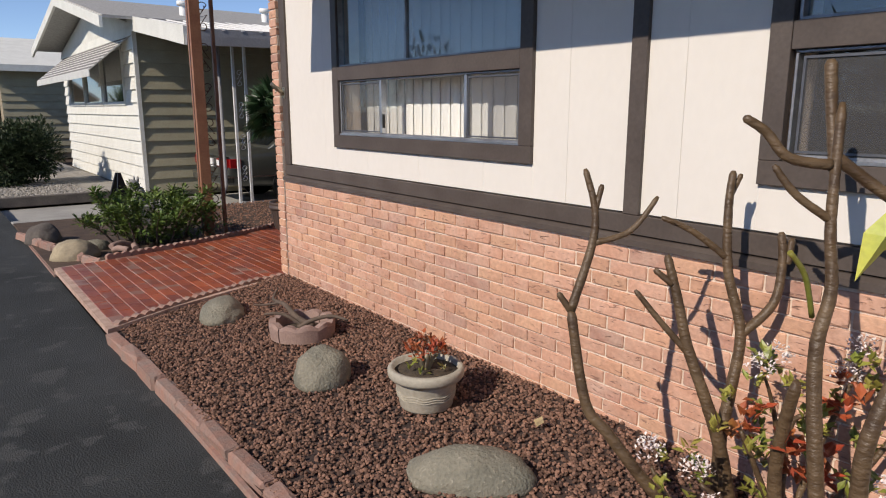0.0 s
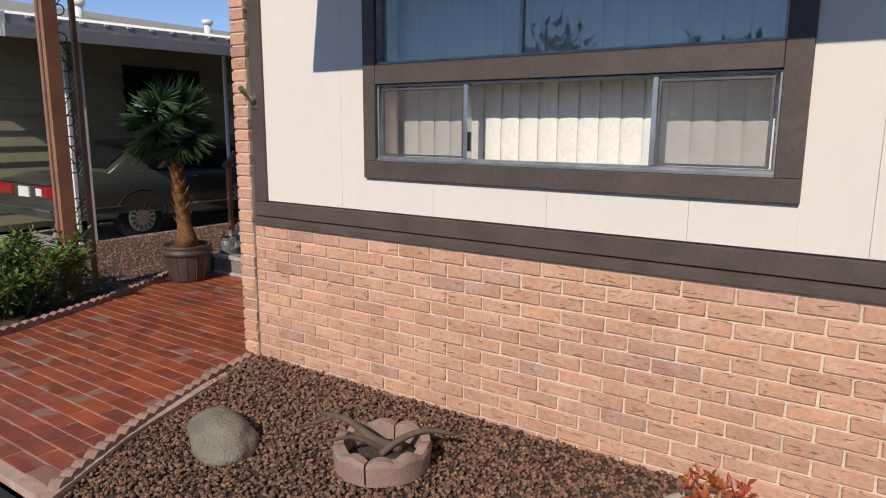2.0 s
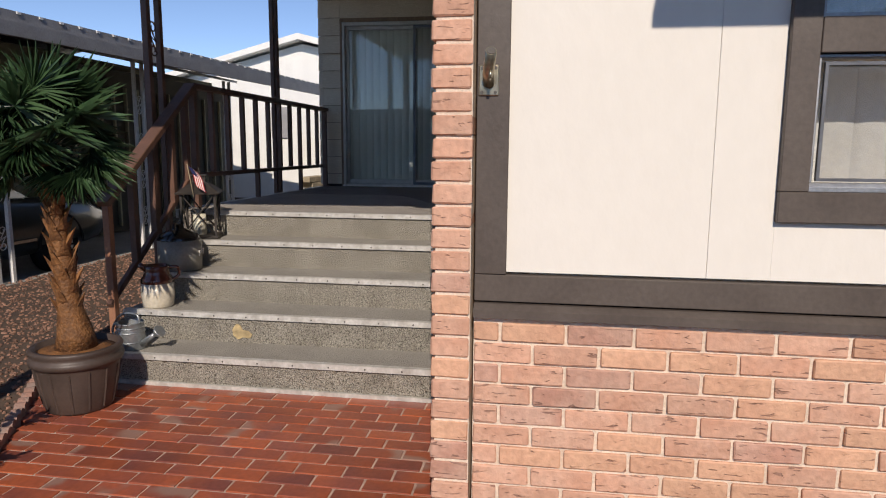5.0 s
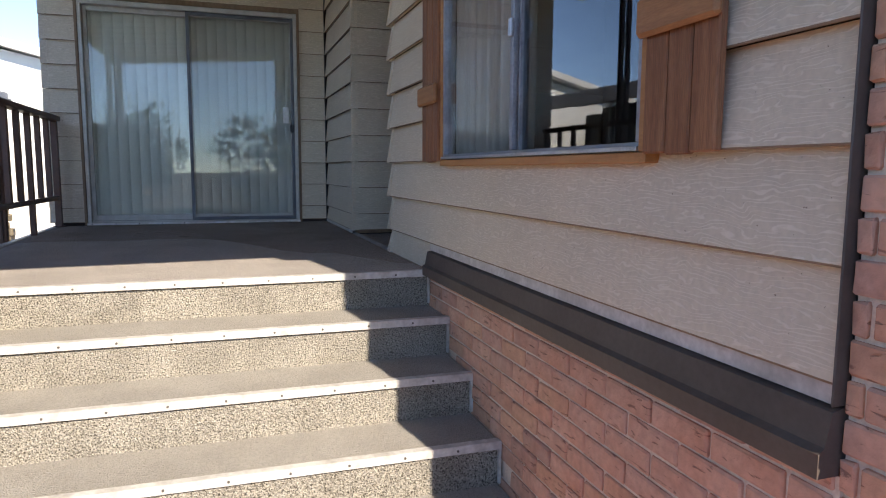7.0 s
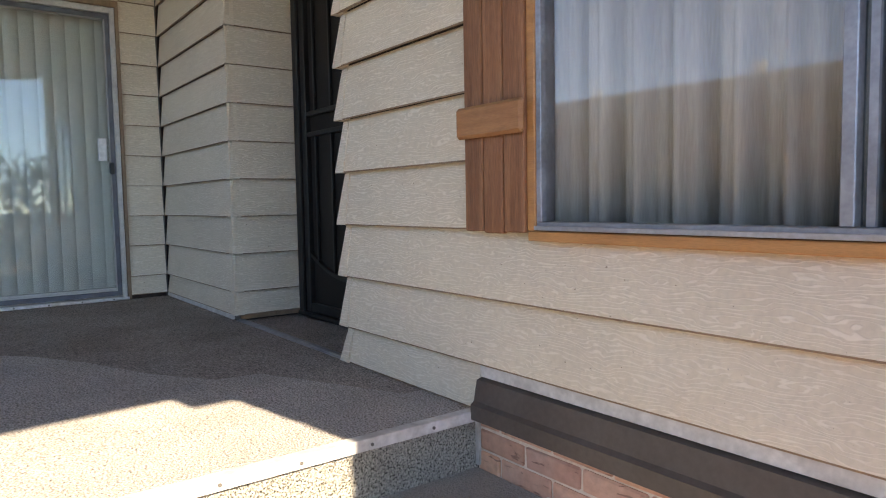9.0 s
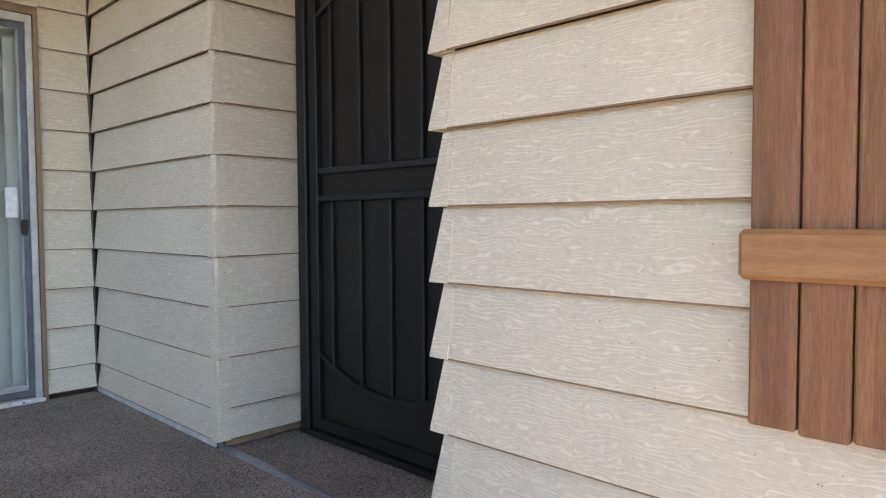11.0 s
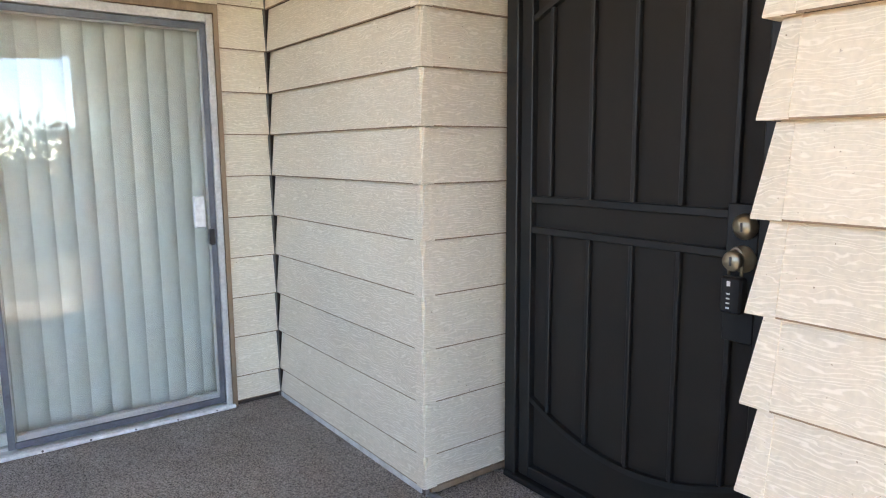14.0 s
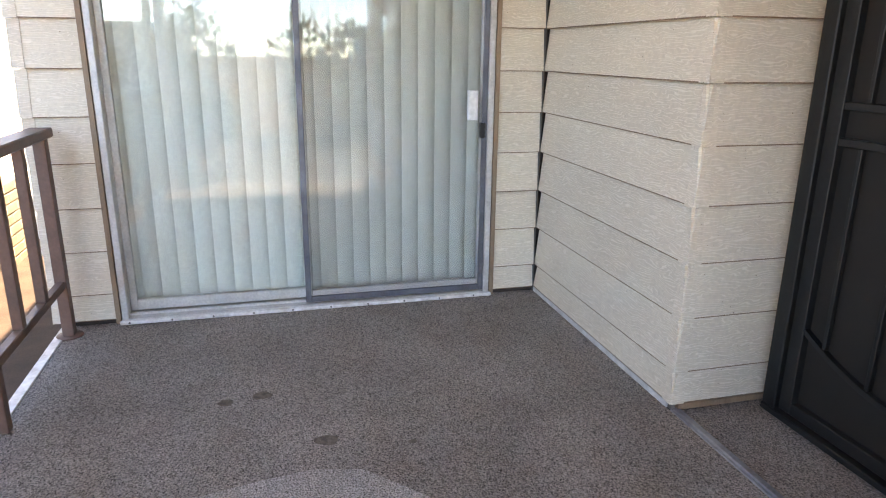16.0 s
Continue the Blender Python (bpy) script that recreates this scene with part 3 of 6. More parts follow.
# unseen shells added behind the openings so that no light leaks in
ceiling = solid("ceiling", boxes((2.8, 14.9, -6.0, 5.0, Z_TOP - 0.3, Z_TOP), (6.07, 8.615, 5.0, 5.5, Z_TOP, Z_TOP + 0.05), (8.755, 14.9, 5.0, 7.76, Z_TOP - 0.2, Z_TOP)), ROOM, "unseen room ceilings added to keep light out", "ceiling")
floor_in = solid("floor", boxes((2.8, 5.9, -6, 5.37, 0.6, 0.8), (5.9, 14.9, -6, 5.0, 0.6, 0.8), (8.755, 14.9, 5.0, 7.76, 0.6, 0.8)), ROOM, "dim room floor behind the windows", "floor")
wall_inner = solid("wall_inner", boxes((4.6, 4.68, -6, 4.2, 0.8, 2.7), (4.68, 5.9, 4.12, 4.2, 0.8, 2.7), (10.6, 10.7, 5.0, 7.76, 0.8, 2.8), (8.755, 10.7, 4.9, 5.0, 0.8, 2.8)), ROOM, "unseen inner walls added to keep the rooms dark", "wall")

# porch roof with sloping metal pans, and front awning
def porch_slope(bm, x0, x1, y0, y1, lo, hi):
    """A slab that falls gently away from the house."""
    zs = [3.335 - 0.06 * (y - 5.6) for y in (y0, y1)]
    prism(bm, [(y0, zs[0] + lo), (y1, zs[1] + lo), (y1, zs[1] + hi), (y0, zs[0] + hi)], "x", x0, x1)
    return bm


bm = porch_slope(bmesh.new(), 2.64, 8.45, 5.63, 8.14, 0.0, 0.04)
porch_slope(bm, 2.58, 2.639, 5.63, 8.20, -0.075, 0.07)
porch_slope(bm, 2.64, 8.5, 8.141, 8.20, -0.075, 0.07)
porch_roof = solid("ceiling_porch", bm, CEIL, "flat pale metal porch roof", "ceiling")
for i in range(14):
    x = 2.9 + i * 0.4
    part("roof_rib", porch_slope(bmesh.new(), x, x + 0.04, 5.66, 8.13, -0.04, -0.002), CEIL, porch_roof)
bm = bmesh.new()
prism(bm, [(2.64, 2.78), (1.75, 2.34), (1.75, 2.31), (1.77, 2.29), (2.64, 2.74)], "y", -5.5, 4.755)
front_awning = tagged(new("window_awning", finish("window_awning", bm, SHADE_CLOTH)), "pale sloping metal awning over the front windows", "awning")
for y in (-5.4, -2, 1.6, 4.7):
    part("awning_arm", tube(bmesh.new(), [(1.80, y, 2.32), (2.64, y, 2.30)], 0.012, 6), ALU_DULL, front_awning)

# ---- front wall: panels, trim ----
P_MESH = {}
y = 5.318
while y > -5.5:
    y2 = y - 0.609
    for a, b, c, d in cells(y2 + 0.0005, y - 0.0005, 0.965, Z_TOP, [(2.50, 4.53, 1.14, 2.62), (-0.71, 1.33, 1.14, 2.62)]):
        if b - a < 0.004:
            continue
        k = (round(b - a, 3), round(d - c, 3))
        if k not in P_MESH:
            P_MESH[k] = finish("panel_board", box(bmesh.new(), -0.012, 0.015, -(b - a) / 2, (b - a) / 2, -(d - c) / 2, (d - c) / 2, 0.0011), CREAM)
        piece("panel_board", P_MESH[k], wall_front, pose(2.630, (a + b) / 2, (c + d) / 2))
    y = y2
trim_front = thing("trim_front", "dark brown painted trim boards on the front wall", "trim", kind="structure")
TX0, TX1 = 2.598, 2.634
for nm, b in (
    ("corner_board", (TX0, TX1, 5.303, 5.40, 0.96, Z_TOP)),
    ("upright_board", (TX0, TX1, 1.84, 1.92, 0.96, Z_TOP)),
    ("band_board", (TX0 - 0.002, TX1, -5.5, 5.40, 0.875, 0.958)),
):
    part(nm, boxes(b, bevel=0.002), BROWN, trim_front)
bm = bmesh.new()
prism(bm, [(2.634, 0.872), (2.594, 0.868), (2.570, 0.853), (2.570, 0.827), (2.634, 0.827)], "y", -5.5, 5.40)
part("drip_ledge", bm, BROWN, trim_front)
for y0, y1 in ((2.50, 4.53), (-0.71, 1.33)):
    for nm, b in (
        ("casing", (TX0 - 0.004, TX1, y0, y1, 1.14, 1.228)),
        ("casing", (TX0 - 0.003, TX1, y0 + 0.09, y1 - 0.08, 1.612, 1.708)),
        ("casing", (TX0 - 0.004, TX1, y0, y0 + 0.088, 1.229, 2.62)),
        ("casing", (TX0 - 0.004, TX1, y1 - 0.078, y1, 1.229, 2.62)),
        ("casing", (TX0 - 0.003, TX1, y0 + 0.09, y1 - 0.08, 2.502, 2.62)),
    ):
        part(nm, boxes(b, bevel=0.002), BROWN, trim_front)


def blinds(name, label, axis, c, u0, u1, z0, z1, pitch=0.082, width=0.098, turn=12, grp=""):
    """Hanging vertical vanes, each a shallow curve."""
    bl = thing(name, label, "blinds", (0, 0, 0), grp)
    bm = bmesh.new()
    n = 6
    pts = [((i / n - 0.5) * width, 0.010 * (1 - (2 * i / n - 1) ** 2)) for i in range(n + 1)]
    for i in range(n):
        (a, b), (c2, d) = pts[i], pts[i + 1]
        q = [bm.verts.new(p) for p in ((a, b, z0), (c2, d, z0), (c2, d, z1), (a, b, z1))]
        bm.faces.new(q).smooth = True
    bmesh.ops.remove_doubles(bm, verts=bm.verts, dist=1e-4)
    me = finish("vane", bm, BLIND)
    me.shade_smooth()
    u = u0
    while u < u1:
        at = (c, u, 0, 0, 0, 90 + turn) if axis == "x" else (u, c, 0, 0, 0, turn)
        piece("vane", me, bl, pose(*at))
        u += pitch
    rail = (c - 0.02, c + 0.02, u0 - 0.04, u1, z1, z1 + 0.04) if axis == "x" else (u0 - 0.04, u1, c - 0.02, c + 0.02, z1, z1 + 0.04)
    part("head_rail", boxes(rail), PLASTIC_W, bl)
    return bl


def front_window(num, low, up, mulls, shaded=True):
    w = thing("window_%d" % num, "aluminium slider below a tall fixed pane, brown casing", "window", kind="structure")
    y0, y1, z0, z1 = low
    f = 0.010
    xa, xb = 2.612, 2.66
    part("window_frame", boxes((xa, xb, y0, y1, z0, z0 + 0.024), (xa, xb, y0, y1, z1 - f, z1), (xa, xb, y0, y0 + f, z0 + 0.024, z1 - f), (xa, xb, y1 - f, y1, z0 + 0.024, z1 - f), bevel=0.002), ALU_DULL, w, "dull aluminium frame")
    part("window_sill", boxes((2.602, 2.612, y0, y1, z0, z0 + 0.012), (2.605, 2.63, y0, y1, z0 - 0.001, z0 + 0.003)), ALU, w)
    for m in mulls:
        part("mullion", boxes((xa + 0.004, xb, m - 0.011, m + 0.011, z0 + 0.025, z1 - f), bevel=0.002), ALU, w)
    edges = [y0 + f, *sorted(mulls), y1 - f]
    for i, (a, b) in enumerate(zip(edges, edges[1:])):
        side = i != 1
        p = part("pane", boxes((2.640, 2.643, a, b, z0 + 0.025, z1 - f)), GLASS, w)
        p.visible_shadow = False
        if side:
            part("sash_frame", boxes((2.622, 2.636, a + 0.014, a + 0.023, z0 + 0.028, z1 - 0.02), (2.622, 2.636, b - 0.023, b - 0.014, z0 + 0.028, z1 - 0.02), (2.622, 2.636, a + 0.023, b - 0.023, z0 + 0.028, z0 + 0.037), (2.622, 2.636, a + 0.023, b - 0.023, z1 - 0.029, z1 - 0.02)), ALU_DARK, w)
            part("insect_screen", boxes((2.628, 2.629, a + 0.023, b - 0.023, z0 + 0.037, z1 - 0.029)), SCREEN, w, "fine grey insect screen")
    part("latch", boxes((2.625, 2.640, mulls[-1] - 0.02, mulls[-1] - 0.006, z0 + 0.06, z0 + 0.15)), PLASTIC_B, w)
    y0, y1, z0, z1 = up
    part("upper_frame", boxes((xa, xb, y0, y1, z0, z0 + f), (xa, xb, y0, y1, z1 - f, z1), (xa, xb, y0, y0 + f, z0 + f, z1 - f), (xa, xb, y1 - f, y1, z0 + f, z1 - f), (xa + 0.02, xb, (y0 + y1) / 2 + 0.12, (y0 + y1) / 2 + 0.135, z0 + f, z1 - f)), ALU_DULL, w)
    p = part("upper_pane", boxes((2.645, 2.648, y0 + f, y1 - f, z0 + f, z1 - f)), GLASS_UP, w, "tinted pane mirroring the blue sky")
    p.visible_shadow = False
    if shaded:
        blinds("vertical_blinds", "white vertical blinds hanging closed behind the front window", "x", 2.84, y0 + 0.02, y1, 1.10, 2.50, pitch=0.100, width=0.116, turn=-6, grp="window blinds")


front_window(1, W1, W1U, [3.04, 3.92])
front_window(2, W2, W2U, [-0.17, 0.71], False)

# flag holder
holder = thing("flag_holder", "weathered brass flagpole bracket on the corner board", "bracket", (2.598, 5.365, 1.545))
part("plate", boxes((-0.006, 0.0, -0.03, 0.03, -0.045, 0.045), bevel=0.003), BRASS, holder)
bm = tube(bmesh.new(), [(-0.006, 0, -0.012), (-0.03, 0.0, 0.012), (-0.11, -0.014, 0.07)], [0.016, 0.017, 0.0165], 12)
part("socket", bm, BRASS, holder)
# socket end is closed; a dark disc paints the shade of its hollow
part("socket_bore", tube(bmesh.new(), [(-0.108, -0.0136, 0.0685), (-0.1115, -0.0142, 0.0712)], 0.0125, 12), SCREW, holder, "dark disc for the shade inside the bore")
part("wing_screw", tube(bmesh.new(), [(-0.07, -0.01, 0.02), (-0.073, -0.01, 0.0)], 0.005, 8), BRASS, holder)
for dy in (-0.02, 0.02):
    for dz in (-0.035, 0.035):
        part("screw", tube(bmesh.new(), [(-0.006, dy, dz), (-0.009, dy, dz)], 0.005, 8), SCREW, holder)

# ---- side wall ----
SIDE_Z = [1.001] + [1.197 + 0.1985 * k for k in range(10)] + [Z_TOP]
lap_wall(wall_side, (2.931, 5.525, 0), 0, 6.040 - 2.931, SIDE_Z, [(SW[0] - 2.931 - 0.03, SW[1] - 2.931 + 0.03, 1.38, 2.55)], SIDING, 0.034)
for x0, zs in ((5.25, [0.862, 1.003]),):
    lap_wall(wall_side, (x0, 5.525, 0), 0, 6.040 - x0, zs, [], SIDING, 0.030)


def flared_cap(z0, z1):
    """A folded metal corner cap, wider at its foot on both faces."""
    bm = bmesh.new()
    rings = []
    for z, out in ((z0 + 0.001, 0.0), (z0 + 0.006, 0.0), (z1 - 0.002, -0.028)):
        rings.append([bm.verts.new(v) for v in ((0.0, -0.03, z), (0.0, 0.037 + out, z), (0.064 + out, 0.037 + out, z), (0.064 + out, -0.03, z))])
    for lo, hi in zip(rings, rings[1:]):
        for j in range(4):
            bm.faces.new((lo[j], lo[(j + 1) % 4], hi[(j + 1) % 4], hi[j]))
    bm.faces.new(rings[0][::-1])
    bm.faces.new(rings[-1])
    return bm


for z0, z1 in zip([0.862] + SIDE_Z, SIDE_Z):
    piece("corner_cap", finish("corner_cap", flared_cap(z0, z1), SIDING), wall_side, pose(6.011, 5.525, 0))
trim_side = thing("trim_side", "dark brown sloping ledge board above the porch brick", "trim", kind="structure")
bm = bmesh.new()
prism(bm, [(5.526, 0.963), (5.560, 0.955), (5.572, 0.895), (5.585, 0.885), (5.585, 0.842), (5.526, 0.842)], "x", 2.9255, 5.238)
part("ledge_board", bm, BROWN, trim_side)
part("end_board", boxes((2.9255, 2.9305, 5.526, 5.562, 0.964, Z_TOP), bevel=0.002), BROWN, trim_side)
part("flashing", boxes((2.931, 5.236, 5.527, 5.547, 0.9635, 1.006)), CAULK, trim_side, "pale paint-worn flashing strip")
# side window
w3 = thing("window_3", "aluminium sliding window between wooden shutters, amber wooden casing", "window", kind="structure")
x0, x1, z0, z1 = SW
part("casing", boxes((x0 - 0.028, x1 + 0.028, 5.526, 5.572, 1.372, 1.398), bevel=0.003), WOOD_LT, w3, "amber stained sill board")
part("casing", boxes((x1, x1 + 0.030, 5.526, 5.572, 1.399, 2.55), bevel=0.003), WOOD_LT, w3)
part("casing", boxes((x0 - 0.03, x0, 5.526, 5.572, 1.399, 2.55), bevel=0.003), WOOD_LT, w3)
part("casing", boxes((x0, x1, 5.526, 5.572, 2.522, 2.55), bevel=0.003), WOOD_LT, w3)
part("window_frame", boxes((x0, x1, 5.515, 5.568, z0, z0 + 0.022), (x0, x1, 5.515, 5.568, z1 - 0.02, z1), (x0, x0 + 0.018, 5.515, 5.568, z0 + 0.022, z1 - 0.02), (x1 - 0.018, x1, 5.515, 5.568, z0 + 0.022, z1 - 0.02), bevel=0.002), ALU_DULL, w3)
part("mullion", boxes((4.232, 4.256, 5.53, 5.567, z0 + 0.023, z1 - 0.021), bevel=0.002), ALU_DULL, w3)
part("sash_frame", boxes((4.206, 4.220, 5.52, 5.55, z0 + 0.023, z1 - 0.021)), ALU_DULL, w3)
part("sill_track", boxes((x0, x1, 5.5685, 5.578, z0 + 0.001, z0 + 0.012), bevel=0.001), ALU, w3)
part("latch", boxes((4.226, 4.25, 5.568, 5.58, 1.80, 1.86), bevel=0.003), ALU, w3)
for a, b, c in ((x0 + 0.018, 4.232, 5.538), (4.256, x1 - 0.018, 5.548)):
    p = part("pane", boxes((a, b, c, c + 0.003, z0 + 0.022, z1 - 0.02)), GLASS_DARK if b < 4.3 else GLASS, w3)
    p.visible_shadow = False


def drape(x0, x1, y, z0, z1, waves):
    bm = bmesh.new()
    n = 90
    rows = []
    for i in range(n + 1):
        u = i / n
        yy = y + 0.022 * math.sin(u * waves * 6.283) + 0.012 * math.sin(u * waves * 15 + 1)
        rows.append((bm.verts.new((x0 + (x1 - x0) * u, yy, z0)), bm.verts.new((x0 + (x1 - x0) * u, yy, z1))))
    for a, b in zip(rows, rows[1:]):
        bm.faces.new((a[0], b[0], b[1], a[1])).smooth = True
    ob = new("curtain", finish("curtain", bm, CURTAIN))
    sol = ob.modifiers.new("thickness", "SOLIDIFY")
    sol.thickness = 0.003
    return tagged(ob, "grey sheer curtain hanging behind the porch window", "curtain")


drape(4.22, 5.05, 5.475, 1.30, 2.58, 7)


def shutter(x0, x1):
    s = thing("shutter", "orange-brown wooden board shutter with two rounded cross battens", "shutter", group="porch window shutters")
    n = 3
    w = (x1 - x0) / n
    for i in range(n):
        part("board", boxes((x0 + i * w + 0.002, x0 + (i + 1) * w - 0.002, 5.561, 5.583, 1.393 - 0.004 * (i % 2), 2.58), bevel=0.004), WOOD_OR, s)
    for z in (1.652, 2.30):
        part("batten", boxes((x0 - 0.012, x1 + 0.012, 5.5835, 5.606, z, z + 0.088), bevel=0.009), WOOD_BAT, s)
    return s


shutter(3.215, 3.46)
shutter(5.008, 5.254)

# ---- recess, jog and slider walls ----
JOG_Z = [0.885, 1.010] + [1.215 + 0.2010 * k for k in range(10)] + [Z_TOP]
lap_wall(wall_jog, (7.297, 5.525, 0), 0, 8.595 - 7.297, JOG_Z, [], SIDING, 0.025)
lap_wall(wall_jog, (7.297, 5.125, 0), 90, 0.40, JOG_Z, [], SIDING, 0.025)
lap_wall(wall_slider, (8.615, 5.55, 0), 90, 0.233, JOG_Z, [], SIDING, 0.025)
lap_wall(wall_slider, (8.615, 7.645, 0), 90, 0.24, JOG_Z, [], SIDING, 0.025)
lap_wall(wall_slider, (8.615, 5.783, 0), 90, 1.86, [2.815, 3.025, Z_TOP], [], SIDING, 0.025)
for z0, z1 in zip(JOG_Z, JOG_Z[1:]):
    bm = bmesh.new()
    prism(bm, [(-0.004, z0 + 0.001), (0.029, z0 + 0.001), (0.029, z0 + 0.006), (0.009, z1 - 0.002), (-0.004, z1 - 0.002)], "x", 0, 0.05)
    me = finish("corner_cap", bm, SIDING)
    piece("corner_cap", me, wall_jog, pose(7.272, 5.525, 0))
    piece("corner_cap", me, wall_jog, pose(7.297, 5.498, 0, rz=90))
    piece("corner_cap", me, wall_slider, pose(8.615, 7.86, 0, rz=90))
part("base_flashing", boxes((7.297, 8.59, 5.525, 5.552, 0.862, 0.884)), CAULK, wall_jog, "paint-worn base flashing")
part("base_board", boxes((7.277, 7.66, 5.527, 5.545, 0.8615, 0.880)), ROCK_DARK, wall_jog)
part("base_flashing", boxes((7.269, 7.295, 5.13, 5.52, 0.862, 0.884)), WOOD_RAW, wall_jog)
# dark strip drawn for the shade in the inside corner
part("corner_gap", boxes((8.589, 8.613, 5.551, 5.556, 0.862, Z_TOP)), SCREW, wall_slider)

# sliding glass door
door_2 = thing("door_2", "closed aluminium sliding glass door with dull frame", "sliding door", kind="structure")
y0, y1, z0, z1 = SL
part("door_frame", boxes((8.593, 8.715, y0, y0 + 0.03, z0, z1), (8.593, 8.715, y1 - 0.03, y1, z0, z1), (8.593, 8.715, y0 + 0.03, y1 - 0.03, z1 - 0.04, z1), bevel=0.003), ALU_WARM, door_2)
part("track", boxes((8.585, 8.715, y0 + 0.03, y1 - 0.03, z0, z0 + 0.022), (8.635, 8.643, y0 + 0.03, y1 - 0.03, z0 + 0.022, z0 + 0.034)), ALU_WARM, door_2)
part("threshold", boxes((8.563, 8.584, y0 - 0.005, y1 + 0.005, 0.862, 0.880), bevel=0.003), WHITE_STRIP, door_2, "worn white threshold strip")
for i in range(10):
    part("screw", tube(bmesh.new(), [(8.564, 5.90 + i * 0.187, 0.872), (8.561, 5.90 + i * 0.187, 0.872)], 0.005, 6), SCREW, door_2)
for nm, a, b, xo in (("sliding_panel", y0 + 0.03, 6.765, 8.615), ("fixed_panel", 6.725, y1 - 0.03, 8.665)):
    part(nm, boxes((xo, xo + 0.032, a, a + 0.032, z0 + 0.035, z1 - 0.04), (xo, xo + 0.032, b - 0.032, b, z0 + 0.035, z1 - 0.04), (xo, xo + 0.032, a + 0.032, b - 0.032, z0 + 0.035, z0 + 0.085), (xo, xo + 0.032, a + 0.032, b - 0.032, z1 - 0.08, z1 - 0.04), bevel=0.003), ALU_WARM, door_2)
    p = part("pane", boxes((xo + 0.014, xo + 0.018, a + 0.03, b - 0.03, z0 + 0.08, z1 - 0.075)), GLASS_GREEN, door_2)
    p.visible_shadow = False
part("screen_frame", boxes((8.601, 8.612, y0 + 0.032, y0 + 0.058, z0 + 0.03, z1 - 0.045), (8.601, 8.612, 6.74, 6.767, z0 + 0.03, z1 - 0.045), (8.601, 8.612, y0 + 0.058, 6.74, z0 + 0.03, z0 + 0.06), (8.601, 8.612, y0 + 0.058, 6.74, z1 - 0.075, z1 - 0.045), bevel=0.002), ALU_DARK, door_2, "dark sliding screen frame")
part("insect_screen", boxes((8.606, 8.607, y0 + 0.058, 6.74, z0 + 0.06, z1 - 0.075)), SCREEN_OPEN, door_2, "fine grey insect screen")
part("handle", boxes((8.581, 8.614, 5.852, 5.880, 1.695, 1.772), bevel=0.006), PLASTIC_B, door_2, "black pull handle")
part("keeper", boxes((8.595, 8.6275, 5.890, 5.940, 1.782, 1.930), bevel=0.004), PLASTIC_W, door_2, "white inside handle plate")
part("wood_edge", boxes((8.585, 8.615, y0 - 0.023, y0 - 0.002, 0.862, 2.815), (8.585, 8.615, y1 + 0.002, y1 + 0.023, 0.862, 2.815), (8.585, 8.615, y0 - 0.002, y1 + 0.002, 2.777, 2.813)), WOOD_RAW, door_2, "weathered wooden edge moulding")
slider_blinds = blinds("vertical_blinds", "cream vertical blinds hanging closed behind the sliding door", "x", 8.752, 5.77, 7.72, 0.90, 2.75, pitch=0.086, turn=14, grp="window blinds")

# ---- security door ----
door_1 = thing("door_1", "closed black steel security door with arched bars", "security door", kind="structure")
DY = 5.165
part("door_frame", boxes((7.165, 7.225, 5.125, 5.20, 0.875, 2.93), (6.14, 6.20, 5.125, 5.20, 0.875, 2.93), (6.20, 7.165, 5.125, 5.20, 2.88, 2.93), bevel=0.004), BLACK, door_1)
part("jamb_moulding", boxes((7.2255, 7.271, 5.126, 5.155, 0.885, 2.93)), WOOD_RAW, door_1, "weathered wooden jamb edge")
part("threshold", boxes((6.15, 7.22, 5.12, 5.21, 0.8625, 0.885), bevel=0.003), BLACK, door_1)
leaf = part("leaf_frame", boxes((7.105, 7.16, DY - 0.02, DY + 0.02, 0.89, 2.875), (6.205, 6.255, DY - 0.02, DY + 0.02, 0.89, 2.875), (6.255, 7.105, DY - 0.02, DY + 0.02, 0.89, 0.935), (6.255, 7.105, DY - 0.02, DY + 0.02, 2.83, 2.875), bevel=0.003), BLACK, door_1)
part("mesh_panel", boxes((6.25, 7.11, DY - 0.012, DY - 0.008, 0.93, 2.835)), MESH, door_1, "finely perforated dark steel panel")
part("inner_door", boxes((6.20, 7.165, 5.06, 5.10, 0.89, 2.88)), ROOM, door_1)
for z in (1.960, 1.850):
    part("cross_rail", boxes((6.255, 7.105, DY - 0.006, DY + 0.017, z - 0.0125, z + 0.0125), bevel=0.003), BLACK, door_1)


def arch_z(x):
    return 2.692 - 0.55 * (x - 6.675) ** 2


def sag_z(x):
    return 1.09 + 0.62 * (x - 6.675) ** 2


for i, x in enumerate((7.022, 6.842, 6.668, 6.498, 6.332)):
    part("bar", boxes((x - 0.0075, x + 0.0075, DY - 0.006, DY + 0.012, 1.9725, arch_z(x) - 0.01), bevel=0.002), BLACK, door_1)
    part("bar", boxes((x - 0.0075, x + 0.0075, DY - 0.006, DY + 0.012, sag_z(x) + 0.01, 1.8375), bevel=0.002), BLACK, door_1)
for fn in (arch_z, sag_z):
    bm = bmesh.new()
    n = 24
    xs = [7.105 + (6.255 - 7.105) * i / n for i in range(n + 1)]
    rows = [[bm.verts.new((x, yy, fn(x) + dz)) for yy, dz in ((DY - 0.006, -0.01), (DY + 0.015, -0.01), (DY + 0.015, 0.01), (DY - 0.006, 0.01))] for x in xs]
    for a, b in zip(rows, rows[1:]):
        for j in range(4):
            bm.faces.new((a[j], a[(j + 1) % 4], b[(j + 1) % 4], b[j]))
    part("arch_bar", bm, BLACK, door_1)
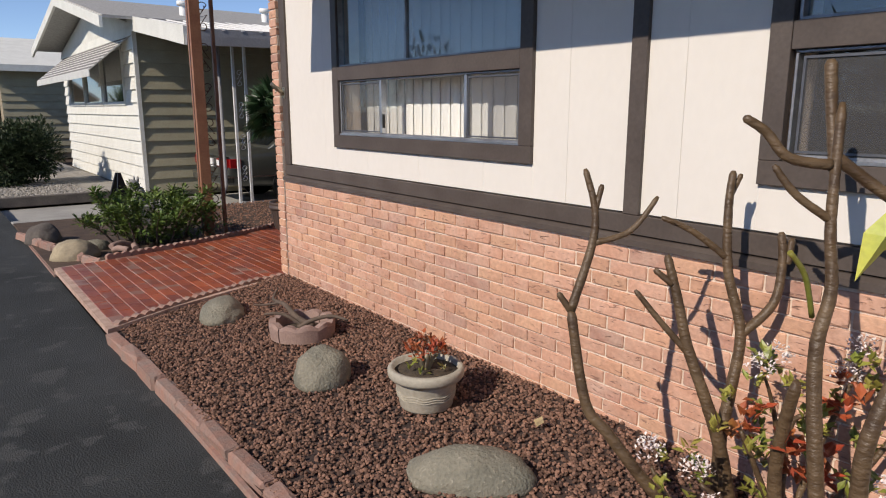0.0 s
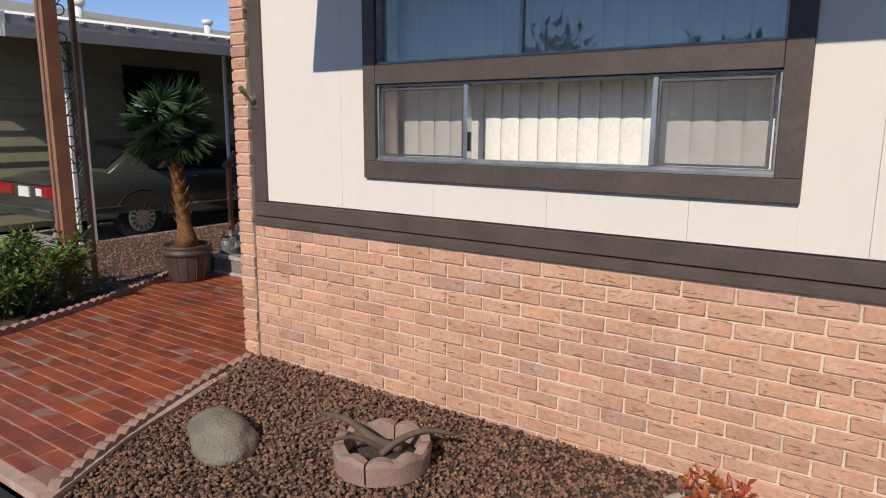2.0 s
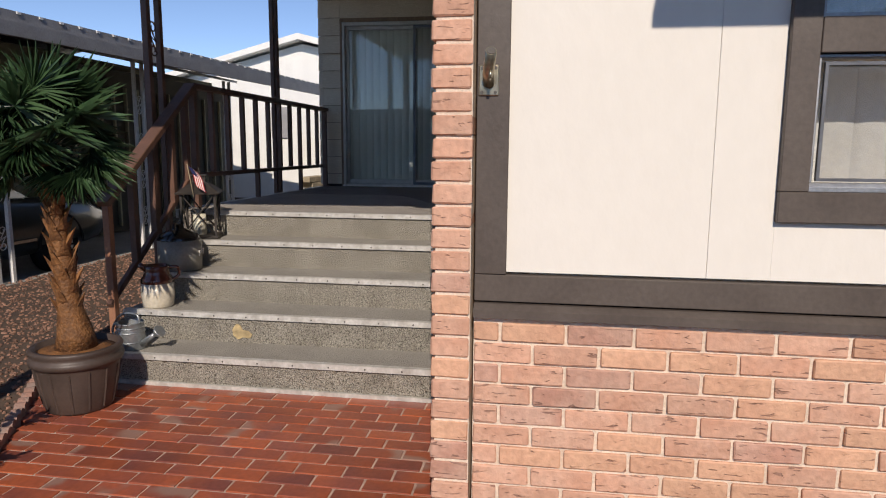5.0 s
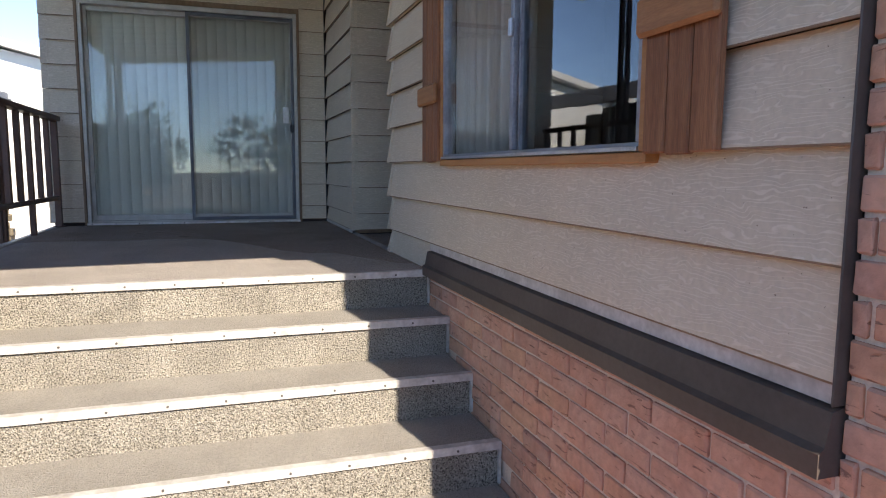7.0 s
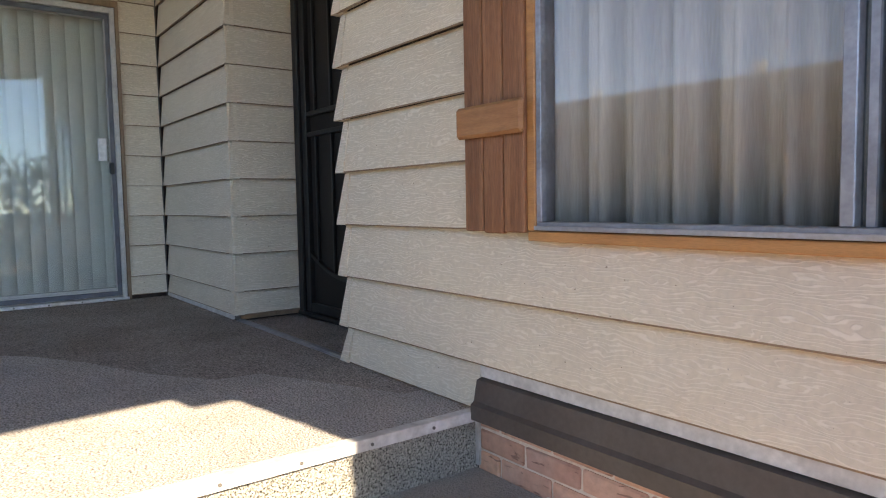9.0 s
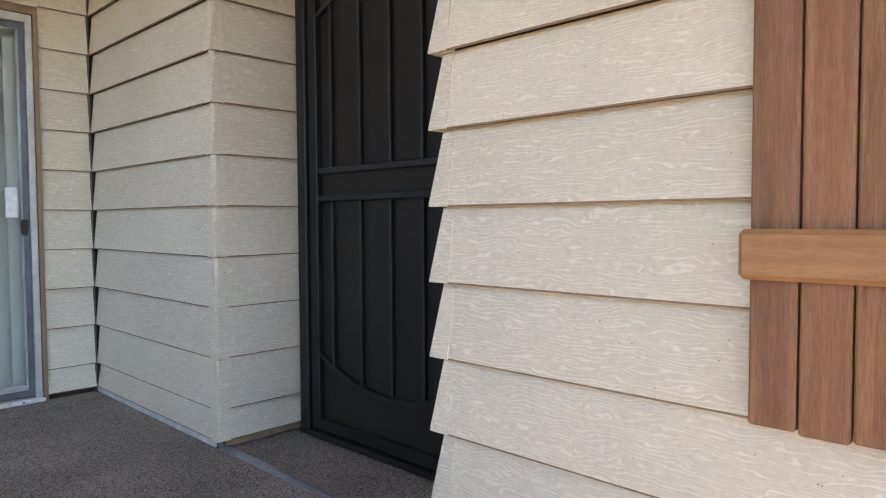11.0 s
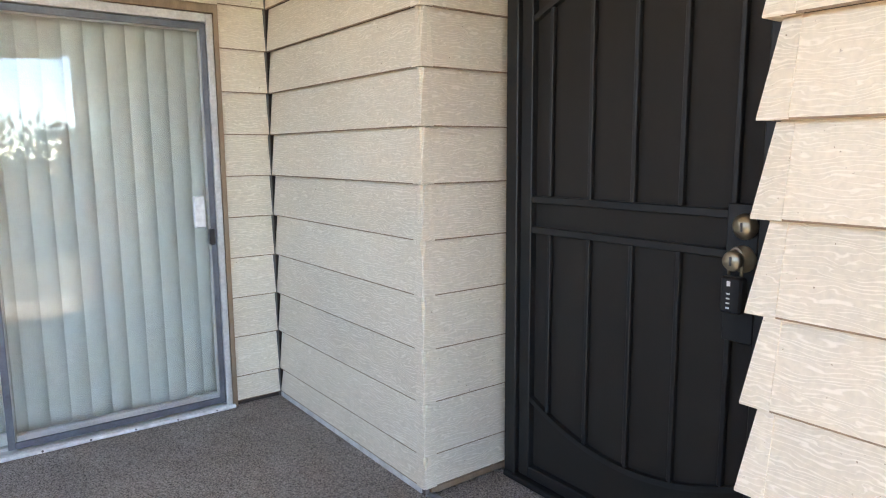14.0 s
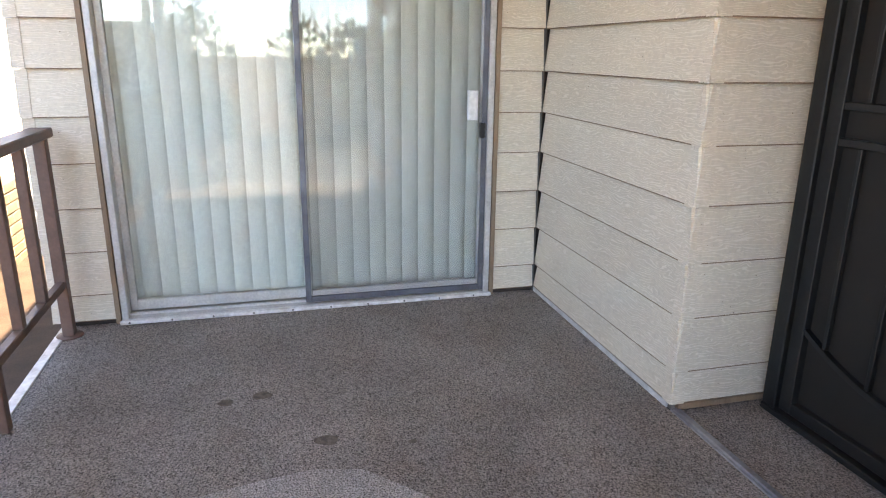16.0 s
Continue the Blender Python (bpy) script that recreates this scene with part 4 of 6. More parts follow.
part("lock_plate", boxes((6.256, 6.345, DY - 0.006, DY + 0.019, 1.61, 1.99), bevel=0.003), BLACK, door_1)
lk = part("deadbolt", lathe(bmesh.new(), [(0.034, 0), (0.036, 0.008), (0.028, 0.016), (0.022, 0.026), (0.0, 0.026)], 20), BRASS, door_1, "worn nickel deadbolt cylinder")
lk.matrix_basis = pose(6.290, DY + 0.018, 1.930, -90)
kn = part("knob", lathe(bmesh.new(), [(0.038, 0), (0.036, 0.006), (0.014, 0.012), (0.013, 0.028), (0.024, 0.036), (0.028, 0.052), (0.024, 0.062), (0.0, 0.063)], 20), BRASS, door_1, "worn nickel door knob")
kn.matrix_basis = pose(6.294, DY + 0.018, 1.842, -90)
for z, yy in ((1.930, 0.0455), (1.842, 0.0825)):
    part("keyhole", boxes((6.287 if z > 1.9 else 6.291, 6.293 if z > 1.9 else 6.297, DY + yy - 0.003, DY + yy, z - 0.012, z + 0.012)), SCREW, door_1)
lockbox = thing("key_lockbox", "small black combination key box hanging from the door knob", "lockbox", (6.305, DY + 0.035, 1.700))
part("body", boxes((-0.03, 0.03, -0.014, 0.02, -0.005, 0.095), bevel=0.006), PLASTIC_B, lockbox)
part("shackle", tube(bmesh.new(), smooth_path([(-0.018, 0.0, 0.098), (-0.018, 0.0, 0.15), (0, 0.0, 0.172), (0.018, 0, 0.15), (0.018, 0, 0.098)]), 0.0045, 8), BRASS, lockbox)
part("slider_button", boxes((0.0, 0.010, 0.0205, 0.0215, 0.07, 0.084)), PLASTIC_W, lockbox)
for i in range(4):
    part("dial", boxes((0.0, 0.010, 0.0205, 0.0215, 0.008 + i * 0.013, 0.0125 + i * 0.013)), PLASTIC_W, lockbox)

# ---- porch landing and steps ----
bm = boxes((5.262, 8.615, 5.545, 7.86, 0.70, 0.858), (6.042, 7.297, 5.12, 5.505, 0.70, 0.852), (5.262, 8.615, 5.60, 7.80, -0.2, 0.70))
landing = solid("floor_porch", bm, CARPET, "dark grey textured porch carpet with small stains", "floor")
part("seam_strip", boxes((6.07, 7.282, 5.506, 5.532, 0.845, 0.866), (6.07, 7.282, 5.534, 5.544, 0.845, 0.862), bevel=0.003), ALU_DULL, landing, "worn aluminium seam strip")
part("edge_strip", boxes((5.262, 8.595, 7.84, 7.882, 0.80, 0.864), bevel=0.003), STRIP, landing, "worn metal edge strip")
for i, (x, y, r) in enumerate(((7.734, 6.99, 0.030), (7.374, 6.775, 0.033), (7.71, 7.115, 0.026), (7.3, 6.5, 0.012))):
    bm = bmesh.new()
    pts = [bm.verts.new((x + r * (0.7 + 0.5 * random.random()) * math.cos(a), y + r * (0.8 + 0.7 * random.random()) * math.sin(a), 0.8595)) for a in (2 * math.pi * j / 12 for j in range(12))]
    bm.faces.new(pts)
    part("stain", bm, STAIN, landing)
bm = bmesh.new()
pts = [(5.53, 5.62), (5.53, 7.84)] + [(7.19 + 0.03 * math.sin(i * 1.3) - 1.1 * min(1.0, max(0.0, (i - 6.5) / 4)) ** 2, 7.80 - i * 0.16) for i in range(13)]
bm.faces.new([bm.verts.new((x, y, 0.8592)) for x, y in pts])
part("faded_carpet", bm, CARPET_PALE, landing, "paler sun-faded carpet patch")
steps = thing("porch_steps", "five wide grey carpeted porch steps with screwed metal nosings", "steps", (0, 0, 0))
NX = [4.02, 4.325, 4.63, 4.935, 5.24]
RISE = 0.1717
for i, x in enumerate(NX):
    z = RISE * (i + 1)
    y1 = 7.70 if i else 7.62
    if i < 4:
        part("tread", boxes((x + 0.016, NX[i + 1] + 0.02, 5.548, y1, z - 0.03, z), bevel=0.003), TREAD, steps)
    part("riser", boxes((x + 0.012, x + (0.03 if i < 4 else 0.0215), 5.548, y1, z - RISE - (0.02 if i else 0.0), z - 0.031 if i < 4 else 0.83)), RISER, steps)
    part("nosing", boxes((x - 0.004, x + 0.015, 5.546, y1 + 0.002, z - 0.026, z + 0.002), (x - 0.004, x + 0.03, 5.546, y1 + 0.002, z + 0.0025, z + 0.0055), bevel=0.0), STRIP, steps, "pale metal nosing")
    part("side_angle", boxes((x - 0.002, x + 0.012, 5.546, 5.556, z - RISE + 0.01, z - 0.027)), STRIP, steps)
    for j in range(10):
        yy = 5.72 + j * 0.2
        part("screw", tube(bmesh.new(), [(x - 0.004, yy, z - 0.012), (x - 0.007, yy, z - 0.012)], 0.005, 6), SCREW, steps)
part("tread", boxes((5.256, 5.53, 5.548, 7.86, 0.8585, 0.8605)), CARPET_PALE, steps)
part("base_strip", boxes((4.012, 4.030, 5.548, 7.62, 0.0, 0.022)), STRIP, steps)
part("side_board", boxes((4.04, 5.26, 7.702, 7.725, -0.05, 0.16), (4.36, 5.26, 7.702, 7.725, 0.16, 0.33), (4.66, 5.26, 7.702, 7.725, 0.33, 0.5), (4.96, 5.26, 7.702, 7.725, 0.5, 0.67)), CONCRETE, steps)
bm = bmesh.new()
pts = [(7.01, 0.215), (7.015, 0.25), (6.99, 0.285), (6.965, 0.28), (6.95, 0.25), (6.915, 0.245), (6.89, 0.225), (6.905, 0.20), (6.95, 0.205), (6.98, 0.19)]
prism(bm, pts, "x", NX[1] + 0.009, NX[1] + 0.0125)
part("worn_patch", bm, PATCH, steps, "torn tan patch in the riser")


# ---- front bed things ----
def boulder(name, label, at, size, material, seed, rz=0, sink=0.25):
    bm = bmesh.new()
    bmesh.ops.create_icosphere(bm, subdivisions=4, radius=1.0)
    for v in bm.verts:
        d = v.co.normalized()
        k = 1 + 0.16 * noise.noise(d * 1.1 + Vector((seed, 0, 0))) + 0.06 * noise.noise(d * 3.0 + Vector((0, seed, 0))) + 0.02 * noise.noise(d * 9 + Vector((0, 0, seed)))
        v.co = Vector((d.x * size[0], d.y * size[1], d.z * size[2])) * k
        v.co.z = max(v.co.z, -size[2] * sink)
    for f in bm.faces:
        f.smooth = True
    ob = new(name, finish(name, bm, material))
    ob.matrix_world = pose(at[0], at[1], at[2] + size[2] * sink * 0.8, rz=rz)
    return tagged(ob, label, "rock")


boulder("rock", "smooth grey-tan oval rock on the gravel", (1.73, 4.655, -0.02), (0.25, 0.15, 0.105), ROCK, 1.3, 62, 0.15)
boulder("rock", "rounded cracked grey boulder on the gravel", (1.74, 3.17, -0.02), (0.165, 0.15, 0.165), ROCK, 4.1, 20, 0.15)
boulder("rock", "long flat grey rock with pale marks on the gravel", (1.74, 1.94, -0.03), (0.255, 0.145, 0.115), ROCK, 7.7, -45, 0.15)

ring = thing("planter_ring", "pink scalloped concrete planter ring holding soil", "planter", (1.99, 3.92, -0.02), rz=20)


def ring_half(a0, a1):
    bm = bmesh.new()
    n = 28
    rows = []
    for i in range(n + 1):
        a = a0 + (a1 - a0) * i / n
        h = 0.105 + 0.022 * abs(math.sin(a * 5)) - 0.012
        rows.append([bm.verts.new((r * math.cos(a), r * math.sin(a), z)) for r, z in ((0.205, 0.0), (0.212, h * 0.8), (0.205, h), (0.165, h), (0.155, 0.0))])
    for a, b in zip(rows, rows[1:]):
        for j in range(5):
            bm.faces.new((a[j], a[(j + 1) % 5], b[(j + 1) % 5], b[j]))
    bm.faces.new(rows[0][::-1])
    bm.faces.new(rows[-1])
    return bm


part("ring_block", ring_half(0.02, math.pi - 0.02), RINGSTONE, ring)
part("ring_block", ring_half(math.pi + 0.02, 2 * math.pi - 0.02), RINGSTONE, ring)
part("soil", lathe(bmesh.new(), [(0.155, 0.0), (0.156, 0.035), (0.08, 0.05), (0.0, 0.052)], 20), SOIL, ring)
branch = thing("dead_branch", "dry forked dead branch lying in the planter ring", "branch", (1.99, 3.92, 0.0))
for pts, r in (
    ([(0.05, -0.06, 0.04), (-0.02, 0.03, 0.09), (-0.04, 0.16, 0.15), (-0.06, 0.30, 0.16), (0.02, 0.40, 0.20)], [0.022, 0.02, 0.015, 0.011, 0.005]),
    ([(-0.05, 0.22, 0.155), (-0.12, 0.27, 0.14), (-0.20, 0.30, 0.145)], [0.011, 0.008, 0.004]),
    ([(-0.04, -0.02, 0.04), (0.05, -0.06, 0.085), (0.14, -0.13, 0.11), (0.20, -0.24, 0.10)], [0.016, 0.015, 0.012, 0.006]),
    ([(0.0, -0.02, 0.04), (-0.10, 0.06, 0.12), (-0.20, 0.13, 0.125)], [0.012, 0.011, 0.006]),
):
    path = smooth_path(pts, 4)
    rr = [np.interp(i / (len(path) - 1), np.linspace(0, 1, len(r)), r) for i in range(len(path))]
    part("limb", tube(bmesh.new(), path, [float(v) for v in rr], 8), TWIG, branch)


def rosette_shrub(parent, spots, size, count, material, rs, spread=0.05):
    vs, fs = [], []
    for p in spots:
        for i in range(count):
            a, e = rs.uniform(0, 6.28), rs.uniform(-0.1, 1.3)
            d = Vector((math.cos(a) * math.cos(e), math.sin(a) * math.cos(e), math.sin(e)))
            q = Vector(p) + Vector([rs.uniform(-spread, spread) for _ in range(3)])
            leaf_card(vs, fs, q, d, (0, 0, 1), size * rs.uniform(0.7, 1.3), size * 0.6 * rs.uniform(0.8, 1.2), 0.2)
    return leaves_part("leaves", vs, fs, material, parent)


rs = np.random.RandomState(11)
pot = thing("flower_pot", "round cream stone pot with a red-leaved succulent", "pot", (2.0, 2.58, -0.015))
pot.scale = (1.07, 1.07, 0.86)
part("body", lathe(bmesh.new(), [(0.118, 0.0), (0.122, 0.01), (0.142, 0.15), (0.148, 0.172), (0.168, 0.176), (0.176, 0.192), (0.176, 0.222), (0.168, 0.236), (0.152, 0.236), (0.146, 0.20), (0.0, 0.195)], 40), CLAYPOT, pot)
for z, r in ((0.085, 0.1345), (0.07, 0.1325), (0.10, 0.1365)):
    part("wavy_band", tube(bmesh.new(), [(r * math.cos(a), r * math.sin(a), z + 0.004 * math.sin(a * 9)) for a in (2 * math.pi * j / 60 for j in range(61))], 0.003, 5, cap=False), CLAYPOT, pot)
part("soil", lathe(bmesh.new(), [(0.147, 0.195), (0.147, 0.205), (0.06, 0.212), (0.0, 0.212)], 24), SOIL, pot)
plant = thing("succulent", "red and orange jade succulent with a pale stem", "plant", (2.0, 2.58, 0.158))
tips = []
for i in range(9):
    a = i * 0.7
    tip = Vector((0.075 * math.cos(a), 0.075 * math.sin(a), 0.10 + 0.05 * ((i * 37) % 5) / 5))
    part("stem", tube(bmesh.new(), [(0.01 * math.cos(a), 0.01 * math.sin(a), 0.0), tip * 0.55 + Vector((0, 0, 0.015)), tip], [0.010, 0.008, 0.005], 6), ROCK_TAN, plant)
    tips.append(tip)
rosette_shrub(plant, tips, 0.036, 17, SUCC_RED, rs, 0.028)
rosette_shrub(plant, [Vector((0.09 * math.cos(a), 0.09 * math.sin(a), 0.03)) for a in (0.5, 1.6, 2.9, 3.9, 5.2)], 0.03, 6, SUCC_GREEN, rs, 0.015)

# plumeria with jointed bare limbs
plum = thing("plumeria", "bare grey-brown plumeria with stubby forked limbs", "tree", (0, 0.038, 0.018))
BOUGHS = (
    ([(2.12, 1.08, -0.04), (1.96, 1.21, 0.15), (1.86, 1.33, 0.34), (1.82, 1.40, 0.44), (1.81, 1.47, 0.75)], 0.026, 0.019),
    ([(1.81, 1.47, 0.74), (1.89, 1.46, 0.95), (1.91, 1.47, 1.07), (1.90, 1.51, 1.20)], 0.019, 0.012),
    ([(1.90, 1.455, 0.96), (2.0, 1.39, 1.0), (2.08, 1.35, 1.11)], 0.013, 0.010),
    ([(1.91, 1.47, 1.06), (1.935, 1.465, 1.15)], 0.012, 0.011),
    ([(1.81, 1.47, 0.74), (1.78, 1.50, 0.80)], 0.014, 0.012),
    ([(2.31, 1.12, -0.04), (2.25, 1.15, 0.23), (2.22, 1.20, 0.40), (2.19, 1.27, 0.59), (2.18, 1.31, 0.74), (2.17, 1.36, 0.90)], 0.030, 0.017),
    ([(2.19, 1.27, 0.57), (2.13, 1.34, 0.67), (2.07, 1.41, 0.78)], 0.015, 0.011),
    ([(2.17, 1.33, 0.80), (2.13, 1.38, 0.85)], 0.014, 0.012),
    ([(2.29, 1.17, 0.05), (2.30, 1.18, 0.25), (2.34, 1.18, 0.42), (2.39, 1.19, 0.62), (2.38, 1.25, 0.83), (2.40, 1.28, 1.05), (2.43, 1.29, 1.18)], 0.028, 0.015),
    ([(2.39, 1.19, 0.61), (2.48, 1.13, 0.72), (2.52, 1.13, 0.86), (2.53, 1.15, 0.97)], 0.020, 0.016),
    ([(2.38, 1.26, 0.88), (2.29, 1.34, 0.97), (2.21, 1.42, 1.02)], 0.016, 0.011),
    ([(2.53, 1.12, 0.86), (2.555, 1.12, 0.95)], 0.016, 0.013),
    ([(2.43, 1.29, 1.10), (2.45, 1.27, 1.17)], 0.012, 0.010),
    ([(2.06, 0.70, -0.04), (2.04, 0.75, 0.34), (2.08, 0.81, 0.71), (2.13, 0.81, 0.90), (2.15, 0.84, 1.09), (2.21, 0.87, 1.41)], 0.028, 0.015),
    ([(2.17, 0.865, 1.24), (2.08, 0.94, 1.26), (2.04, 0.99, 1.33), (1.99, 1.03, 1.37)], 0.019, 0.014),
    ([(2.15, 0.84, 1.09), (2.08, 0.91, 1.16), (2.04, 0.96, 1.24)], 0.015, 0.011),
    ([(2.21, 0.87, 1.22), (2.24, 0.91, 1.40), (2.25, 0.93, 1.53)], 0.018, 0.021),
    ([(2.19, 0.86, 1.26), (2.24, 0.80, 1.20), (2.30, 0.72, 1.13)], 0.020, 0.020),
    ([(1.98, 0.62, 0.30), (1.96, 0.62, 0.55), (2.02, 0.59, 0.74), (2.14, 0.52, 0.95)], 0.026, 0.021),
    ([(2.06, 0.71, 0.05), (1.98, 0.63, 0.32)], 0.028, 0.027),
    ([(2.20, 0.90, -0.03), (2.16, 0.92, 0.3), (2.10, 0.86, 0.62)], 0.028, 0.020),
)
for pts, r0, r1 in BOUGHS:
    path = smooth_path(pts, 6)
    n = len(path)
    rr = [0.84 * (r0 + (r1 - r0) * i / (n - 1)) * (1 + 0.05 * (i % 2)) for i in range(n)]
    rr[-1] *= 0.6
    part("limb", tube(bmesh.new(), path, rr, 10), BARK, plum)
vs, fs = [], []
leaf_card(vs, fs, (1.98, 0.70, 0.97), (0.35, -0.2, 0.75), (0.6, 0.8, 0), 0.26, 0.075, 0.12)
leaf_card(vs, fs, (2.05, 0.72, 1.02), (0.6, -0.3, 0.4), (0.6, 0.8, 0), 0.2, 0.07, 0.12)
part("limb", tube(bmesh.new(), smooth_path([(2.10, 0.84, 0.82), (2.03, 0.84, 0.95), (1.97, 0.86, 1.02)], 4), [0.008] * 9, 7), SUCC_GREEN, plum, "young green shoot")
leaves_part("leaf", vs, fs, YELLOW_LEAF, plum, "single yellow-green leaf")

jade = thing("jade_bush", "flowering jade bush with pale pink blossom clusters", "bush", (0, 0.038, 0.015))
stems = (
    [(2.34, 0.95, -0.03), (2.36, 1.0, 0.25), (2.30, 1.02, 0.46), (2.26, 1.04, 0.56)],
    [(2.34, 0.95, -0.03), (2.42, 0.9, 0.3), (2.5, 0.84, 0.58)],
    [(2.30, 0.93, -0.03), (2.22, 1.0, 0.22), (2.16, 1.04, 0.38)],
    [(2.25, 0.90, -0.03), (2.12, 1.02, 0.12), (2.05, 1.10, 0.2)],
    [(2.25, 0.95, -0.03), (2.0, 1.12, 0.1), (1.92, 1.2, 0.26)],
    [(2.38, 0.9, 0.0), (2.45, 0.75, 0.3), (2.5, 0.68, 0.5)],
    [(2.3, 0.85, 0.0), (2.2, 0.68, 0.2), (2.1, 0.6, 0.35)],
    [(2.3, 0.95, 0.0), (2.34, 0.97, 0.35), (2.36, 0.92, 0.42)],
)
for s in stems:
    part("stem", tube(bmesh.new(), smooth_path(s, 4), [0.014 - 0.0009 * i for i in range(len(s) * 4 - 3)], 7), BARK, jade)
ends = [Vector(s[-1]) for s in stems] + [Vector(s[-2]) for s in stems if s[-2][2] > 0.15]
clumps = [e + Vector([rs.uniform(-0.09, 0.09) for _ in range(3)]) for e in ends for _ in range(4)]
rosette_shrub(jade, clumps, 0.042, 8, SUCC_GREEN, rs, 0.02)
rosette_shrub(jade, [e + Vector([rs.uniform(-0.06, 0.06) for _ in range(3)]) for e in (Vector((2.17, 1.05, 0.40)), Vector((2.22, 1.02, 0.33)), Vector((2.4, 0.9, 0.42)), Vector((2.28, 0.95, 0.3)), Vector((2.34, 0.86, 0.24)), Vector((2.2, 0.86, 0.36)), Vector((2.45, 0.82, 0.5))) for _ in range(3)], 0.055, 6, SUCC_RED, rs, 0.02)
for c in ((1.92, 1.21, 0.31), (2.04, 1.11, 0.24), (2.25, 1.04, 0.57), (2.31, 1.02, 0.60), (2.5, 0.84, 0.63), (2.44, 0.86, 0.56), (2.12, 0.6, 0.38), (2.06, 1.06, 0.12)):
    vs, fs = [], []
    for i in range(90):
        a, e, r = rs.uniform(0, 6.28), rs.uniform(-0.4, 1.5), rs.uniform(0.2, 1) ** 0.5 * 0.055
        d = Vector((math.cos(a) * math.cos(e), math.sin(a) * math.cos(e), math.sin(e)))
        leaf_card(vs, fs, Vector(c) + d * r, Vector((rs.uniform(-1, 1), rs.uniform(-1, 1), rs.uniform(-0.2, 1))), (0, 0, 1), 0.015, 0.009)
    leaves_part("blossom", vs, fs, PETAL, jade, "cluster of small pale pink flowers")
vs, fs = [], []
leaf_card(vs, fs, (2.20, 2.02, 0.02), (0.5, 0.2, 0.2), (0, 0, 1), 0.07, 0.05)
dry = tagged(leaves_part("dry_leaf", vs, fs, PATCH), "curled tan dry leaf on the gravel", "leaf")

# ---- porch columns and railing ----


def scroll(bm, x, y, z, s, flip, along):
    """An S scroll of flat iron between two posts."""
    pts = []
    for i in range(26):
        t = i / 25
        a = t * 4.2 * math.pi / 2 + 0.4
        r = 0.055 * s * (1 - 0.62 * t)
        pts.append((r * math.cos(a) * flip, 0.10 * s + r * math.sin(a)))
    pts = [(-0.05 * s * flip, -0.02)] + pts
    full = [(-u, -v) for u, v in reversed(pts)] + pts
    out = [(x + u, y, z + v) if along == "x" else (x, y + u, z + v) for u, v in full]
    return tube(bm, out, 0.0055, 5)


def column(label, x, y, z0, z1, gap, thick, along, m1, m2, zs):
    c = thing("porch_column", label, "column", (0, 0, 0), "porch columns")
    d = gap / 2
    for k, (s, w, m) in enumerate(((-1, thick, m1), (1, 0.04, m2))):
        cx, cy = (x + s * d, y) if along == "x" else (x, y + s * d)
        part("post", boxes((cx - w / 2, cx + w / 2, cy - w / 2, cy + w / 2, z0, z1), bevel=0.003), m, c)
        if w > 0.05:
            part("post_bead", boxes((cx - w / 2 - 0.006, cx - w / 2, cy - 0.012, cy + 0.012, z0, z1)), IRON, c)
    for i, z in enumerate(zs):
        part("scroll", scroll(bmesh.new(), x, y, z, gap / 0.2, 1 if i % 2 else -1, along), IRON, c, "curled iron scroll")
    part("foot", boxes((x - d - 0.06, x + d + 0.06, y - 0.05, y + 0.05, z0, z0 + 0.012)) if along == "x" else boxes((x - 0.05, x + 0.05, y - d - 0.06, y + d + 0.06, z0, z0 + 0.012)), IRON, c)
    return c


# front posts wear the sunlit copy of the iron colour
column("brown iron porch column with curled scrolls, posts coloured as sunlit", 2.90, 8.10, -0.07, 3.22, 0.21, 0.12, "x", IRON_SUNLIT, IRON_SUNLIT, (0.25, 0.62, 1.15, 1.55, 2.0, 2.45))
col_b = column("brown iron porch column with curled scrolls beside the steps", 5.115, 7.895, -0.07, 3.19, 0.15, 0.045, "x", IRON, IRON, (2.05, 2.45, 2.8))
col_c = column("brown iron porch column with curled scrolls at the landing", 7.25, 7.905, -0.07, 3.19, 0.10, 0.038, "x", IRON, IRON, (1.3, 1.7, 2.1, 2.5))

rail = thing("porch_railing", "brown painted wooden railing along the landing and steps", "railing", (0, 0, 0))
RY = 7.82
part("top_rail", boxes((5.44, 8.53, RY - 0.045, RY + 0.045, 1.745, 1.785), bevel=0.006), IRON, rail)
part("bottom_rail", boxes((5.44, 8.53, RY - 0.018, RY + 0.018, 1.09, 1.125), bevel=0.004), IRON, rail)
n = 12
for i in range(n):
    x = 5.47 + (8.495 - 5.47) * i / (n - 1)
    low = 0.865 if i in (0, 4, 8, n - 1) else 1.126
    w = 0.024 if i in (0, n - 1) else 0.019
    part("baluster", boxes((x - w, x + w, RY - w, RY + w, low, 1.744), bevel=0.003), IRON, rail)
part("post_flange", lathe(bmesh.new(), [(0.056, 0.0), (0.056, 0.004), (0.03, 0.010), (0.0, 0.010)], 20, (8.495, RY, 0.8605)), IRON, rail)
sl0, sl1 = Vector((4.40, RY, 1.005)), Vector((5.45, RY, 1.768))
for dz, wy, wz, nm in ((0, 0.045, 0.022, "hand_rail"), (-0.62, 0.018, 0.02, "lower_rail")):
    bm = bmesh.new()
    box(bm, -0.05, (sl1 - sl0).length, -wy, wy, -wz, wz, 0.005)
    ob = part(nm, bm, IRON, rail)
    ob.matrix_basis = pose(sl0.x, sl0.y, sl0.z + dz, 0, -math.degrees(math.atan2(sl1.z - sl0.z, sl1.x - sl0.x)), 0)
